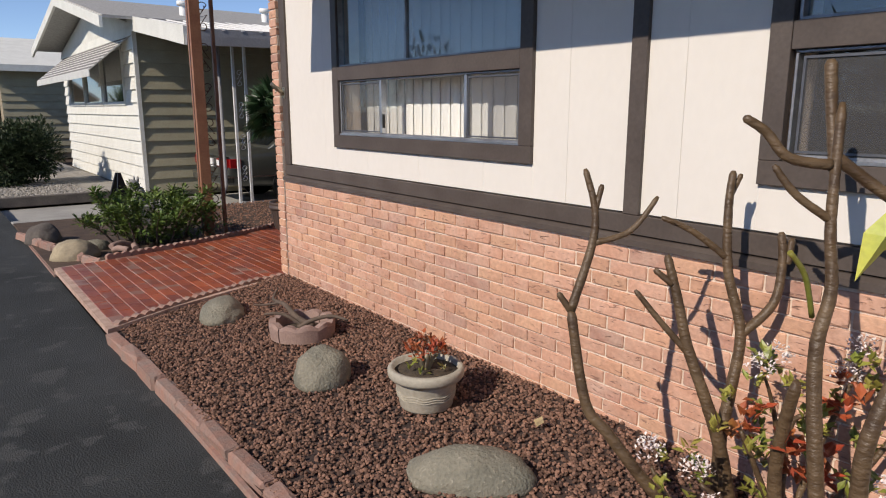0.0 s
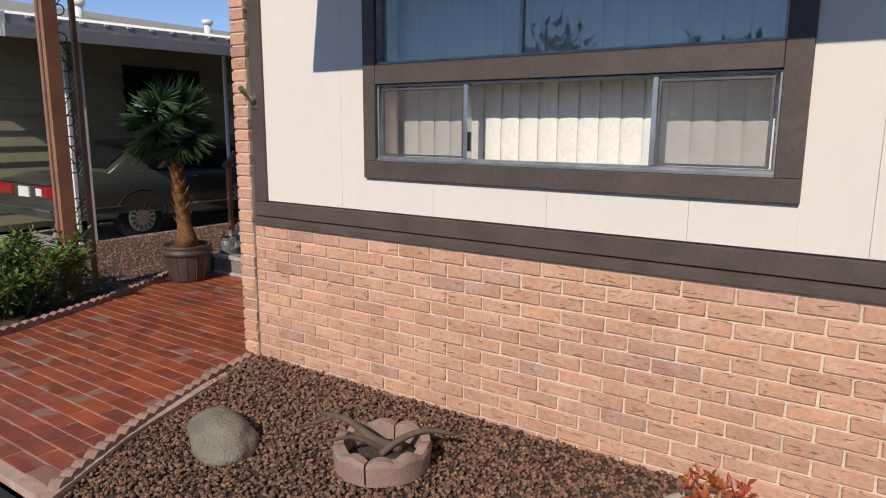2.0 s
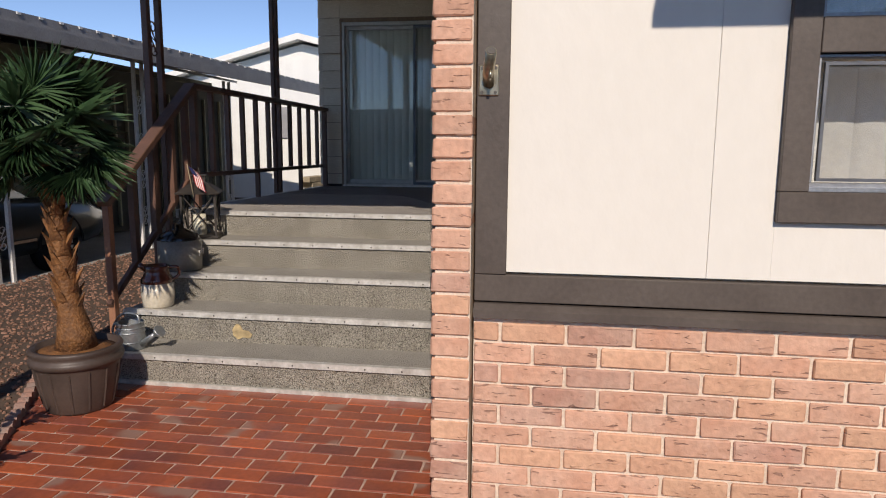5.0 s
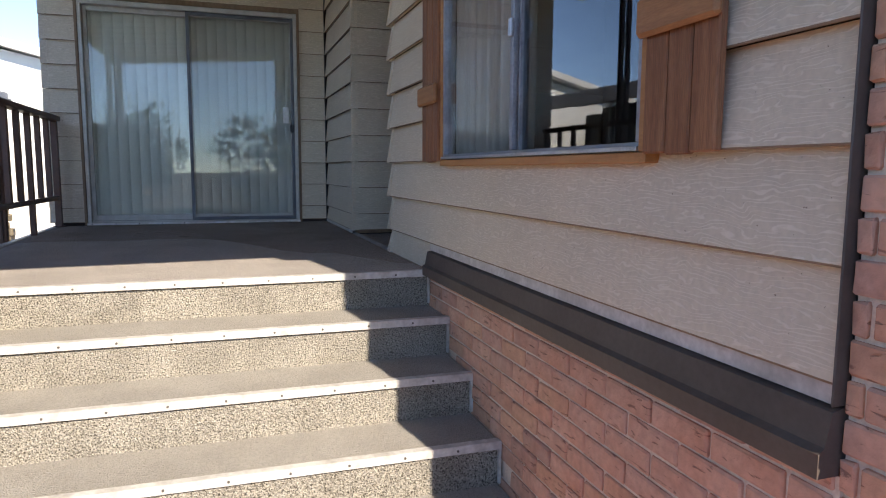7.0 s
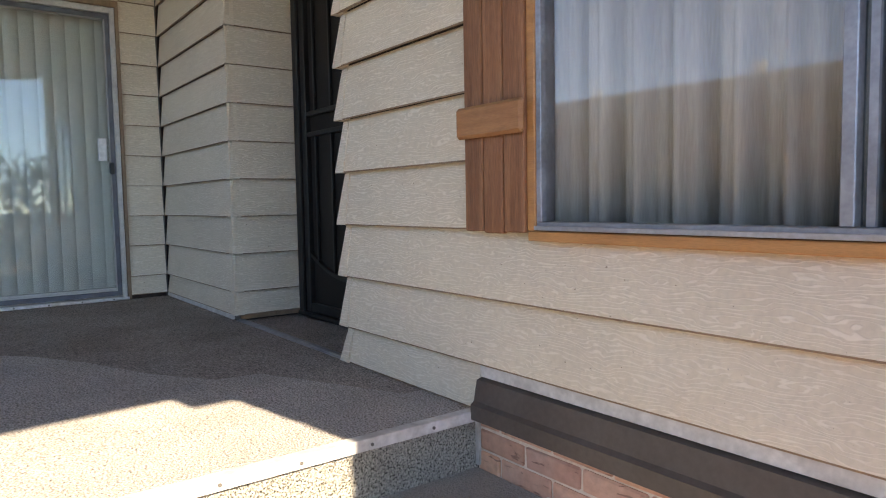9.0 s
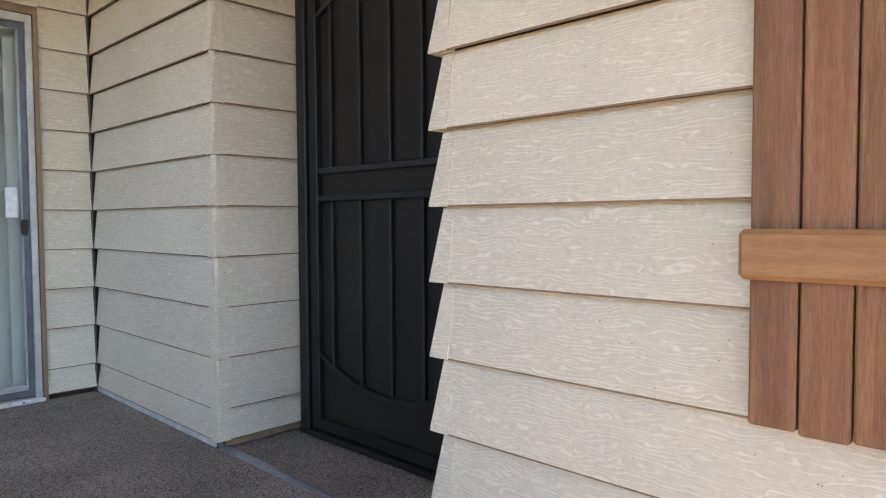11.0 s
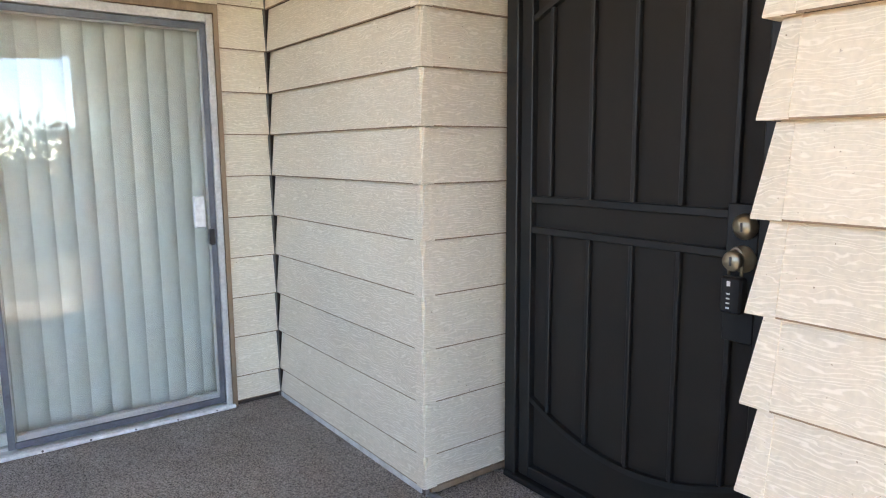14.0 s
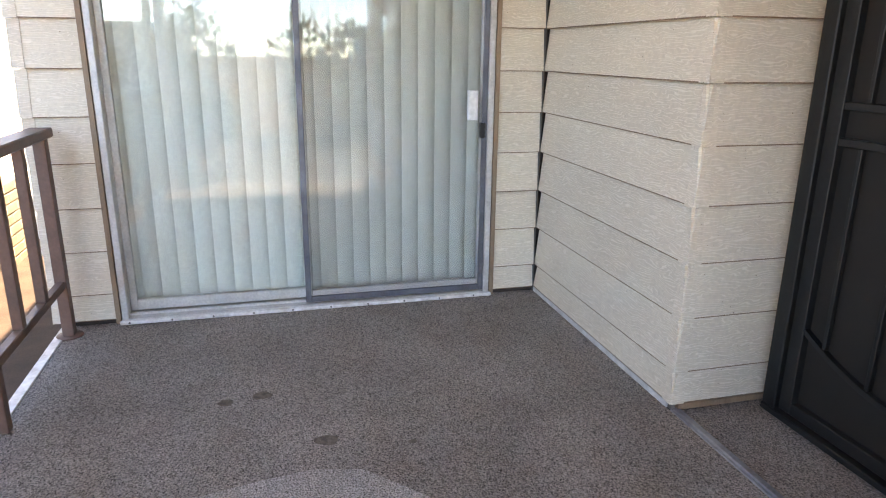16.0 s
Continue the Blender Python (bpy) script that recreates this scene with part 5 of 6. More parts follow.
for i, x in enumerate((4.40, 4.66, 4.90, 5.14, 5.34)):
    top = sl0.z + (x - sl0.x) * (sl1.z - sl0.z) / (sl1.x - sl0.x) - 0.02
    low = 0.0 if i == 0 else top - 0.60
    part("newel" if i == 0 else "baluster", boxes((x - 0.022, x + 0.022, RY - 0.022, RY + 0.022, low - 0.06 if i == 0 else low, top), bevel=0.003), IRON_SUNLIT if i == 0 else IRON, rail)

# ---- things on the steps ----
can = thing("watering_can", "galvanised zinc watering can on the lowest step", "watering can", (4.13, 7.535, 0.172), rz=-100)
part("body", lathe(bmesh.new(), [(0.083, 0), (0.085, 0.004), (0.075, 0.12), (0.074, 0.15), (0.078, 0.154), (0.07, 0.154), (0.068, 0.01), (0, 0.008)], 28), ZINC, can)
for z in (0.045, 0.1, 0.125):
    part("hoop", tube(bmesh.new(), [((0.0845 - z * 0.075) * math.cos(a), (0.0845 - z * 0.075) * math.sin(a), z) for a in (2 * math.pi * j / 32 for j in range(33))], 0.004, 6, cap=False), ZINC, can)
part("spout", tube(bmesh.new(), [(0.07, 0, 0.03), (0.13, 0, 0.07), (0.18, 0, 0.10)], [0.02, 0.015, 0.013], 10), ZINC, can)
part("rose", tube(bmesh.new(), [(0.175, 0, 0.095), (0.205, 0, 0.118), (0.21, 0, 0.122)], [0.014, 0.036, 0.034], 14), ZINC, can)
part("handle", tube(bmesh.new(), smooth_path([(-0.075, 0, 0.03), (-0.13, 0, 0.09), (-0.06, 0, 0.19), (0.05, 0, 0.20), (0.07, 0, 0.15)], 6), 0.007, 8), ZINC, can)

jug = thing("stoneware_jug", "cream stoneware jug with a glossy brown neck on a step", "jug", (4.45, 7.55, 0.344), rz=-60)
part("body", lathe(bmesh.new(), [(0.084, 0), (0.09, 0.008), (0.098, 0.07), (0.096, 0.15), (0.0, 0.15)], 30), STONEWARE, jug)
part("neck", lathe(bmesh.new(), [(0.0965, 0.1505), (0.098, 0.152), (0.094, 0.175), (0.078, 0.198), (0.07, 0.235), (0.075, 0.255), (0.066, 0.255), (0.06, 0.21), (0.0, 0.205)], 30), GLAZE_BR, jug, "glossy brown glazed neck")
part("handle", tube(bmesh.new(), smooth_path([(0.07, 0, 0.24), (0.12, 0, 0.235), (0.125, 0, 0.19), (0.09, 0, 0.165)], 5), 0.010, 8), GLAZE_BR, jug)
part("lip", tube(bmesh.new(), [(-0.06, 0, 0.24), (-0.10, 0, 0.262)], [0.025, 0.014], 8), GLAZE_BR, jug)

crock = thing("stoneware_crock", "large grey stoneware jug with a black shoulder on a step", "jug", (4.775, 7.58, 0.516), rz=15)
part("body", lathe(bmesh.new(), [(0.125, 0), (0.135, 0.006), (0.14, 0.10), (0.138, 0.20), (0.0, 0.20)], 32), STONE_GREY, crock)
part("shoulder", lathe(bmesh.new(), [(0.1385, 0.2005), (0.139, 0.204), (0.12, 0.235), (0.06, 0.265), (0.034, 0.275), (0.032, 0.30), (0.0, 0.30)], 32), GLAZE_BK, crock, "glossy black shoulder and neck")
part("handle", tube(bmesh.new(), smooth_path([(-0.03, 0, 0.292), (-0.085, 0, 0.31), (-0.115, 0, 0.28), (-0.105, 0, 0.25)], 5), 0.010, 8), GLAZE_BK, crock)
for i in range(3):
    part("mark", boxes((0.02 - 0.045 * i, 0.045 - 0.045 * i, -0.1435, -0.137, 0.10 + 0.01 * (i % 2), 0.135)), CAULK, crock)

lan = thing("lantern", "dark metal candle lantern with crossed bars on a step", "lantern", (5.10, 7.595, 0.688), rz=20)
lan.scale = (1.05, 1.05, 1.2)
h = 0.105
part("base", boxes((-h - 0.018, h + 0.018, -h - 0.018, h + 0.018, 0, 0.018), bevel=0.004), LANTERN, lan)
for sx in (-1, 1):
    for sy in (-1, 1):
        part("corner_post", boxes((sx * h - 0.007, sx * h + 0.007, sy * h - 0.007, sy * h + 0.007, 0.018, 0.26)), LANTERN, lan)
for s in (-1, 1):
    for k in (-1, 1):
        part("cross_bar", tube(bmesh.new(), [(-h * k, s * h, 0.02), (h * k, s * (h - 0.002 * k), 0.258)], 0.0045, 6), LANTERN, lan)
        part("cross_bar", tube(bmesh.new(), [(s * h, -h * k, 0.02), (s * (h - 0.002 * k), h * k, 0.258)], 0.0045, 6), LANTERN, lan)
bm = bmesh.new()
rows = [[bm.verts.new((sx * r, sy * r, z)) for sx, sy in ((-1, -1), (1, -1), (1, 1), (-1, 1))] for r, z in ((h + 0.03, 0.258), (h + 0.032, 0.266), (0.045, 0.325), (0.045, 0.328))]
for a, b in zip(rows, rows[1:]):
    for j in range(4):
        bm.faces.new((a[j], a[(j + 1) % 4], b[(j + 1) % 4], b[j]))
bm.faces.new(rows[0][::-1])
bm.faces.new(rows[-1])
part("roof", bm, LANTERN, lan)
part("vent_cap", boxes((-0.04, 0.04, -0.04, 0.04, 0.328, 0.36), (-0.05, 0.05, -0.05, 0.05, 0.36, 0.368)), LANTERN, lan)
part("ring_pull", tube(bmesh.new(), [(0.022 * math.cos(a), 0, 0.388 + 0.022 * math.sin(a)) for a in (2 * math.pi * j / 16 for j in range(17))], 0.003, 6), LANTERN, lan)
part("candle", lathe(bmesh.new(), [(0.042, 0), (0.042, 0.12), (0.03, 0.115), (0, 0.114)], 20, (-0.01, 0.01, 0.0185)), WAX, lan)

flag = thing("small_flag", "small striped flag on a thin stick in the lantern top", "flag", (4.958, 7.565, 1.005), rz=-90)
flag.scale = (1.25, 1.25, 1.25)
part("stick", tube(bmesh.new(), [(0.0, 0.0, -0.02), (-0.03, 0, 0.16)], 0.0025, 6), ROCK_TAN, flag)
for i in range(9):
    u0 = i / 9
    bm = bmesh.new()
    q = []
    for u in (u0, u0 + 1 / 9):
        for v in np.linspace(0, 1, 7):
            q.append(bm.verts.new((-0.025 + 0.05 * v + 0.055 * u, 0.012 * math.sin(v * 5), 0.13 - 0.11 * v - 0.035 * u + 0.02)))
    for j in range(6):
        bm.faces.new((q[j], q[j + 1], q[j + 8], q[j + 7]))
    part("stripe", bm, FLAG_R if i % 2 == 0 else FLAG_W, flag)
bm = bmesh.new()
q = [bm.verts.new((-0.025 + 0.05 * v + 0.055 * u, 0.012 * math.sin(v * 5) + s, 0.13 - 0.11 * v - 0.035 * u + 0.02)) for s in (-0.002, 0.002) for u, v in ((0.0, 0), (0.55, 0), (0.55, 0.4), (0.0, 0.4))]
bm.faces.new(q[:4])
bm.faces.new(q[4:][::-1])
part("canton", bm, FLAG_B, flag)

# potted palm
barrel = thing("barrel_pot", "dark brown barrel-shaped planter standing on the brick walk", "pot", (3.69, 7.54, 0.0))
part("body", lathe(bmesh.new(), [(0.15, 0.0), (0.158, 0.01), (0.185, 0.14), (0.198, 0.225), (0.202, 0.24), (0.216, 0.245), (0.220, 0.262), (0.216, 0.278), (0.206, 0.282), (0.212, 0.30), (0.218, 0.315), (0.212, 0.325), (0.19, 0.325), (0.186, 0.29), (0.0, 0.285)], 36), BARREL, barrel)
for i in range(14):
    a = 2 * math.pi * i / 14
    part("stave_line", tube(bmesh.new(), [(0.160 * math.cos(a), 0.160 * math.sin(a), 0.02), (0.186 * math.cos(a), 0.186 * math.sin(a), 0.14), (0.198 * math.cos(a), 0.198 * math.sin(a), 0.22)], 0.005, 5), BARREL, barrel)
part("moss", lathe(bmesh.new(), [(0.188, 0.285), (0.188, 0.296), (0.1, 0.31), (0.0, 0.312)], 24), TRUNK, barrel)
palm = thing("palm_tree", "artificial fan palm with a shaggy brown trunk and dark fronds", "palm", (3.69, 7.54, 0.31))
part("trunk", tube(bmesh.new(), [(0, 0, 0), (0.0, 0, 0.08), (-0.01, 0.01, 0.2), (-0.03, 0.02, 0.5), (-0.05, 0.04, 0.85), (-0.06, 0.05, 1.0)], [0.10, 0.085, 0.06, 0.042, 0.036, 0.034], 14), TRUNK, palm)
for i in range(46):
    t = i / 46
    z = 0.16 + 0.72 * t
    a = i * 2.4
    cx, cy, r = -0.01 - 0.045 * t, 0.01 + 0.02 * t, 0.058 - 0.022 * t
    bm = bmesh.new()
    d = Vector((math.cos(a), math.sin(a), 0))
    s = Vector((-d.y, d.x, 0))
    p = Vector((cx, cy, z)) + d * r * 0.75
    v = [bm.verts.new(q) for q in (p - s * 0.030, p + s * 0.030, p + d * 0.046 + Vector((0, 0, 0.10)), p - d * 0.015 + Vector((0, 0, 0.03)), p + d * 0.012 + Vector((0, 0, 0.01)))]
    for f in ((0, 4, 2), (4, 1, 2), (1, 3, 2), (3, 0, 2), (0, 1, 4), (0, 3, 1)):
        bm.faces.new([v[k] for k in f])
    part("boot", bm, TRUNK, palm)
top = Vector((-0.06, 0.05, 0.98))
for i in range(54):
    a, e = i * 2.399, 1.35 - 2.25 * ((i * 23) % 54) / 54
    d = Vector((math.cos(a) * math.cos(e), math.sin(a) * math.cos(e), math.sin(e)))
    L = rs.uniform(0.15, 0.27)
    hub = top + d * L + Vector((0, 0, 0.06))
    vs, fs = [], []
    side = d.cross(Vector((0, 0, 1))).normalized()
    upv = side.cross(d)
    for k in range(26):
        b = (k / 25 - 0.5) * 3.4
        dd = (d * math.cos(b) + side * math.sin(b) + upv * rs.uniform(-0.15, 0.2)).normalized()
        dd.z -= 0.35 * abs(math.sin(b)) + 0.18
        leaf_card(vs, fs, hub, dd, upv, rs.uniform(0.16, 0.25), 0.015, 0.1)
    fr = leaves_part("frond", vs, fs, FROND, palm)
    part("stalk", tube(bmesh.new(), [top, hub], 0.005, 5), FROND, fr)

# ---- planted bed ----
shrub = thing("hibiscus_shrub", "leafy green shrub with woody stems and bare patches", "shrub", (0, 0, 0))
vs, fs = [], []
for s in range(26):
    a = s * 2.4
    base = Vector((2.15 + 0.42 * math.cos(a) * (s / 26) ** 0.5, 8.05 + 0.38 * math.sin(a) * (s / 26) ** 0.5, -0.07))
    tipp = base + Vector((0.36 * math.cos(a) * rs.uniform(0.5, 1.3), 0.3 * math.sin(a) * rs.uniform(0.5, 1.3), rs.uniform(0.28, 0.62)))
    mid = (base + tipp) / 2 + Vector((0, 0, 0.06))
    path = smooth_path([base, mid, tipp], 4)
    part("stem", tube(bmesh.new(), path, [0.011 - 0.0008 * i for i in range(len(path))], 6), TWIG, shrub)
    for k in range(130):
        q = path[min(len(path) - 1, int(rs.uniform(0.25, 1.0) ** 0.7 * len(path)))]
        d = Vector((rs.uniform(-1, 1), rs.uniform(-1, 1), rs.uniform(-0.3, 1)))
        leaf_card(vs, fs, q + d * rs.uniform(0.0, 0.07), d, (0, 0, 1), rs.uniform(0.04, 0.075), rs.uniform(0.026, 0.042), 0.15)
for k in range(2300):
    q = Vector((rs.normal(), rs.normal(), rs.normal())).normalized() * rs.uniform(0.45, 1.0) ** 0.5
    q *= 0.72 + 0.55 * noise.noise(q * 2.1 + Vector((4, 4, 4)))
    p = Vector((2.22 + 0.72 * q.x, 8.02 + 0.55 * q.y, 0.20 + 0.40 * q.z))
    if p.z < -0.05:
        continue
    d = Vector((rs.uniform(-1, 1), rs.uniform(-1, 1), rs.uniform(-0.2, 1)))
    leaf_card(vs, fs, p, d, (0, 0, 1), rs.uniform(0.04, 0.075), rs.uniform(0.026, 0.042), 0.15)
leaves_part("leaves", vs, fs, LEAF, shrub)
boulder("rock", "pale tan smooth boulder in the planted bed", (1.28, 7.68, -0.07), (0.23, 0.2, 0.17), ROCK_TAN, 2.2, 10, 0.15)
boulder("rock", "dark round rock in the planted bed", (1.16, 8.85, -0.07), (0.2, 0.2, 0.18), ROCK_DARK, 5.2, 10, 0.15)
boulder("rock", "grey flat rock in the planted bed", (1.55, 8.0, -0.07), (0.15, 0.12, 0.10), ROCK, 6.2, 10, 0.15)
for i, (x, y, z, rz) in enumerate(((1.75, 7.75, -0.02, 30), (1.86, 7.6, -0.03, 75), (1.7, 7.55, -0.03, 110))):
    bm = bmesh.new()
    tube(bm, smooth_path([(-0.14, 0, 0), (0, 0.02, 0.03), (0.14, 0, 0.01)], 4), [0.03, 0.034, 0.032, 0.03, 0.033, 0.03, 0.028, 0.03, 0.026], 9)
    ob = new("log", finish("log", bm, RINGSTONE))
    ob.matrix_world = pose(x, y, z, 0, 8, rz)
    tagged(ob, "weathered pinkish broken log piece in the bed", "log", group="broken logs")

bm = lathe(bmesh.new(), [(0.10, 0), (0.105, 0.02), (0.095, 0.10), (0.07, 0.18), (0.05, 0.22), (0.0, 0.23)], 16)
tube(bm, [(-0.03, 0, 0.20), (-0.05, 0, 0.27), (-0.10, 0, 0.29), (-0.15, 0, 0.275)], [0.05, 0.058, 0.045, 0.022], 10)
for s in (-1, 1):
    tube(bm, [(-0.03, s * 0.035, 0.30), (-0.02, s * 0.045, 0.37)], [0.022, 0.005], 8)
    tube(bm, [(-0.07, s * 0.04, 0.15), (-0.09, s * 0.04, 0.0)], [0.025, 0.028], 8)
me = finish("dog_figurine", bm, CONCRETE)
dog = new("dog_figurine", me)
dog.matrix_world = pose(2.36, 9.42, 0.20, rz=20)
tagged(dog, "small grey seated dog figurine on a plinth", "figurine")
plinth = new("stone_plinth", finish("stone_plinth", boxes((2.22, 2.50, 9.28, 9.56, -0.08, 0.20), bevel=0.02), CONCRETE))
tagged(plinth, "low pale stone plinth under the figurine", "plinth")
sign = thing("folded_yard_board", "dark folded A-shaped board standing on the driveway", "board", (2.72, 12.3, -0.235), rz=25)
for s in (-1, 1):
    bm = bmesh.new()
    prism(bm, [(-0.17, 0), (0.17, 0), (0.04, 0.62), (-0.01, 0.62)], "y", -0.012, 0.012)
    ob = part("leaf_board", bm, PLASTIC_B, sign)
    ob.matrix_basis = pose(0, s * 0.13, 0, s * 9.5, 0, 0)


# ---- neighbouring house and carport ----
def lap_face(parent, axis, c, u0, u1, z0, z1, step, material, out, holes=()):
    z = z0
    while z < z1:
        zt = min(z + step, z1)
        us = [(u0, u1)]
        for h in holes:
            if h[2] < (z + zt) / 2 < h[3]:
                us = [(u0, h[0]), (h[1], u1)]
        for a, b in us:
            bm = bmesh.new()
            prism(bm, [(c, z), (c + out * 0.045, z), (c + out * 0.008, zt - 0.004), (c, zt - 0.004)], "x" if axis == "y" else "y", a, b)
            part("siding_board", bm, material, parent)
        z = zt


house = thing("neighbour_house", "lap sided house with white sunlit front, cream shaded side, low gable and carport", "house", (0, 0, 0))
part("wall", boxes((3.45, 16.4, 13.38, 20.9, -0.2, 2.9)), N_OLIVE_SHADE, house)
bm = bmesh.new()
prism(bm, [(13.38, 2.9), (20.9, 2.9), (17.1, 3.62)], "x", 3.45, 16.4)
part("gable", bm, N_WHITE, house)
# sunlit road face white, shaded drive side olive: light set by colour
lap_face(house, "x", 3.45, 13.36, 20.9, -0.1, 2.9, 0.235, N_WHITE, -1, [(14.25, 20.2, 1.5, 2.62)])
lap_face(house, "y", 13.38, 3.42, 16.4, -0.1, 2.9, 0.235, N_OLIVE_SHADE, -1)
part("corner_board", boxes((3.40, 3.47, 13.33, 13.40, -0.1, 2.9)), N_WHITE, house)
for k in range(3):
    y0 = 14.3 + k * 1.95
    wn = part("window", boxes((3.40, 3.47, y0, y0 + 1.85, 1.5, 1.57), (3.40, 3.47, y0, y0 + 1.85, 2.55, 2.62), (3.40, 3.47, y0, y0 + 0.07, 1.57, 2.55), (3.40, 3.47, y0 + 1.78, y0 + 1.85, 1.57, 2.55)), N_WHITE, house)
    part("pane", boxes((3.435, 3.445, y0 + 0.07, y0 + 1.78, 1.57, 2.55)), CARGLASS, wn)
bm = bmesh.new()
prism(bm, [(3.42, 2.72), (2.72, 2.12), (2.72, 2.0), (2.735, 2.0), (2.735, 2.105), (3.42, 2.69)], "y", 13.75, 20.3)
aw = part("awning", bm, SHADE_CLOTH, house, "pale striped metal awning")
for k in range(8):
    u, v = k / 8 + 0.03, k / 8 + 0.085
    bm = bmesh.new()
    prism(bm, [(3.42 - 0.7 * u, 2.728 - 0.6 * u), (3.42 - 0.7 * v, 2.728 - 0.6 * v), (3.42 - 0.7 * v, 2.705 - 0.6 * v), (3.42 - 0.7 * u, 2.705 - 0.6 * u)], "y", 13.76, 20.29)
    part("awning_slat", bm, GREY_TILE, aw)
# main roof
for s, y0, y1, z0, z1 in ((1, 12.9, 17.1, 2.93, 3.75), (-1, 21.3, 17.1, 2.93, 3.75)):
    bm = bmesh.new()
    prism(bm, [(y0, z0), (y1, z1), (y1, z1 + 0.05), (y0, z0 + 0.05)], "x", 2.85, 16.8)
    part("roof", bm, SHINGLE, house)
    bm = bmesh.new()
    prism(bm, [(y0, z0 - 0.16), (y1, z1 - 0.16), (y1, z1 + 0.03), (y0, z0 + 0.03)], "x", 2.80, 2.85)
    part("fascia", bm, N_WHITE, house, "white rake board")
for i, x in enumerate((4.6, 6.3, 8.9, 12.0)):
    part("vent_pipe", tube(bmesh.new(), [(x, 14.2, 2.9), (x, 14.2, 3.42)], 0.07, 12), STUCCO, house, "white roof vent")
    part("vent_cap", tube(bmesh.new(), [(x, 14.2, 3.42), (x, 14.2, 3.50)], 0.11, 12), STUCCO, house)
# carport roof, rising slightly along the drive
bm = bmesh.new()
for x0, x1, za, zb in ((3.40, 16.4, 0.0, 0.20),):
    v = [bm.verts.new(p) for p in ((x0, 10.25, 2.52 + za), (x1, 10.25, 2.52 + zb), (x1, 13.4, 3.0 + zb), (x0, 13.4, 3.0 + za), (x0, 10.25, 2.47 + za), (x1, 10.25, 2.47 + zb), (x1, 13.4, 2.95 + zb), (x0, 13.4, 2.95 + za))]
    for q in ((0, 1, 2, 3), (7, 6, 5, 4), (0, 4, 5, 1), (1, 5, 6, 2), (2, 6, 7, 3), (3, 7, 4, 0)):
        bm.faces.new([v[i] for i in q])
cp = part("carport_roof", bm, SHINGLE, house)
for dy, zlo, zhi, m, nm in ((0.0, 2.32, 2.45, N_FASCIA, "gutter"), (0.05, 2.43, 2.56, N_FASCIA, "fascia")):
    bm = bmesh.new()
    y = 10.16 + dy
    v = [bm.verts.new(p) for x, r in ((3.36, 0.0), (16.5, 0.20)) for p in ((x, y, zlo + r), (x, y + 0.06, zlo + r), (x, y + 0.06, zhi + r), (x, y, zhi + r))]
    for q in ((0, 1, 2, 3), (7, 6, 5, 4), (0, 4, 5, 1), (1, 5, 6, 2), (2, 6, 7, 3), (3, 7, 4, 0)):
        bm.faces.new([v[i] for i in q])
    part(nm, bm, m, cp)
bm = bmesh.new()
prism(bm, [(10.2, 2.32), (13.3, 2.80), (13.3, 3.04), (10.2, 2.58)], "x", 3.33, 3.39)
part("rake_board", bm, N_WHITE, cp, "white rake board")
for i in range(44):
    x = 3.6 + i * 0.29
    bm = bmesh.new()
    prism(bm, [(10.2, 2.535), (13.3, 3.01), (13.3, 3.03), (10.2, 2.56)], "x", x, x + 0.05)
    ob = part("roof_rib", bm, STUCCO, cp)
    ob.matrix_basis = pose(0, 0, 0.0154 * (x - 3.4))
for x in (4.20, 6.52, 9.03, 11.6):
    pp = part("carport_post", boxes((x - 0.02, x + 0.02, 10.66, 10.70, -0.08, 2.46)), PLASTIC_W, house, "white iron carport post")
    part("post_bar", boxes((x + 0.17, x + 0.21, 10.66, 10.70, -0.08, 2.46)), PLASTIC_W, pp)
    for z in (0.4, 0.9, 1.4, 1.9):
        part("scroll", scroll(bmesh.new(), x + 0.095, 10.68, z, 0.8, 1, "x"), PLASTIC_W, pp)
part("downspout", tube(bmesh.new(), [(4.02, 10.82, 2.4), (4.02, 10.82, 0.2), (3.9, 10.7, 0.02)], 0.035, 8), N_FASCIA, house)
# back wall in the shade-dark colour, so the carport reads black
part("shed_wall", boxes((10.6, 16.4, 12.9, 13.2, -0.2, 2.7)), N_DEEP_SHADE, house)
for i in range(16):
    part("fence_slat", boxes((10.3 + i * 0.36, 10.34 + i * 0.36, 12.84, 12.895, -0.1, 2.4)), N_OLIVE_SHADE, house)
part("dark_window", boxes((6.5, 8.0, 13.32, 13.37, 1.3, 2.4)), CARGLASS, house)

# ---- car ----
car = thing("car", "dark grey-green sedan parked in the carport", "car", (4.26, 11.26, -0.232))
PROFILE = ((0.0, 0.42, 0.78), (0.05, 0.36, 0.88), (0.5, 0.33, 0.95), (1.15, 0.30, 0.99), (1.6, 0.28, 1.00), (2.5, 0.27, 0.99), (3.2, 0.27, 0.97), (3.9, 0.28, 0.93), (4.5, 0.30, 0.86), (4.85, 0.34, 0.76), (4.95, 0.42, 0.62))
bm = bmesh.new()
rows = []
for x, lo, hi in PROFILE:
    e = 0.10 * max(0, 1 - min(x, 4.95 - x) / 0.35) ** 2
    sec = [(0.10 + e, lo), (0.02 + e, lo + 0.12), (0.0 + e, (lo + hi) / 2 + 0.02), (0.03 + e, hi - 0.07), (0.10 + e, hi), (0.92, hi + 0.03), (1.74 - e, hi), (1.81 - e, hi - 0.07), (1.84 - e, (lo + hi) / 2 + 0.02), (1.82 - e, lo + 0.12), (1.74 - e, lo)]
    rows.append([bm.verts.new((x, y, z)) for y, z in sec])
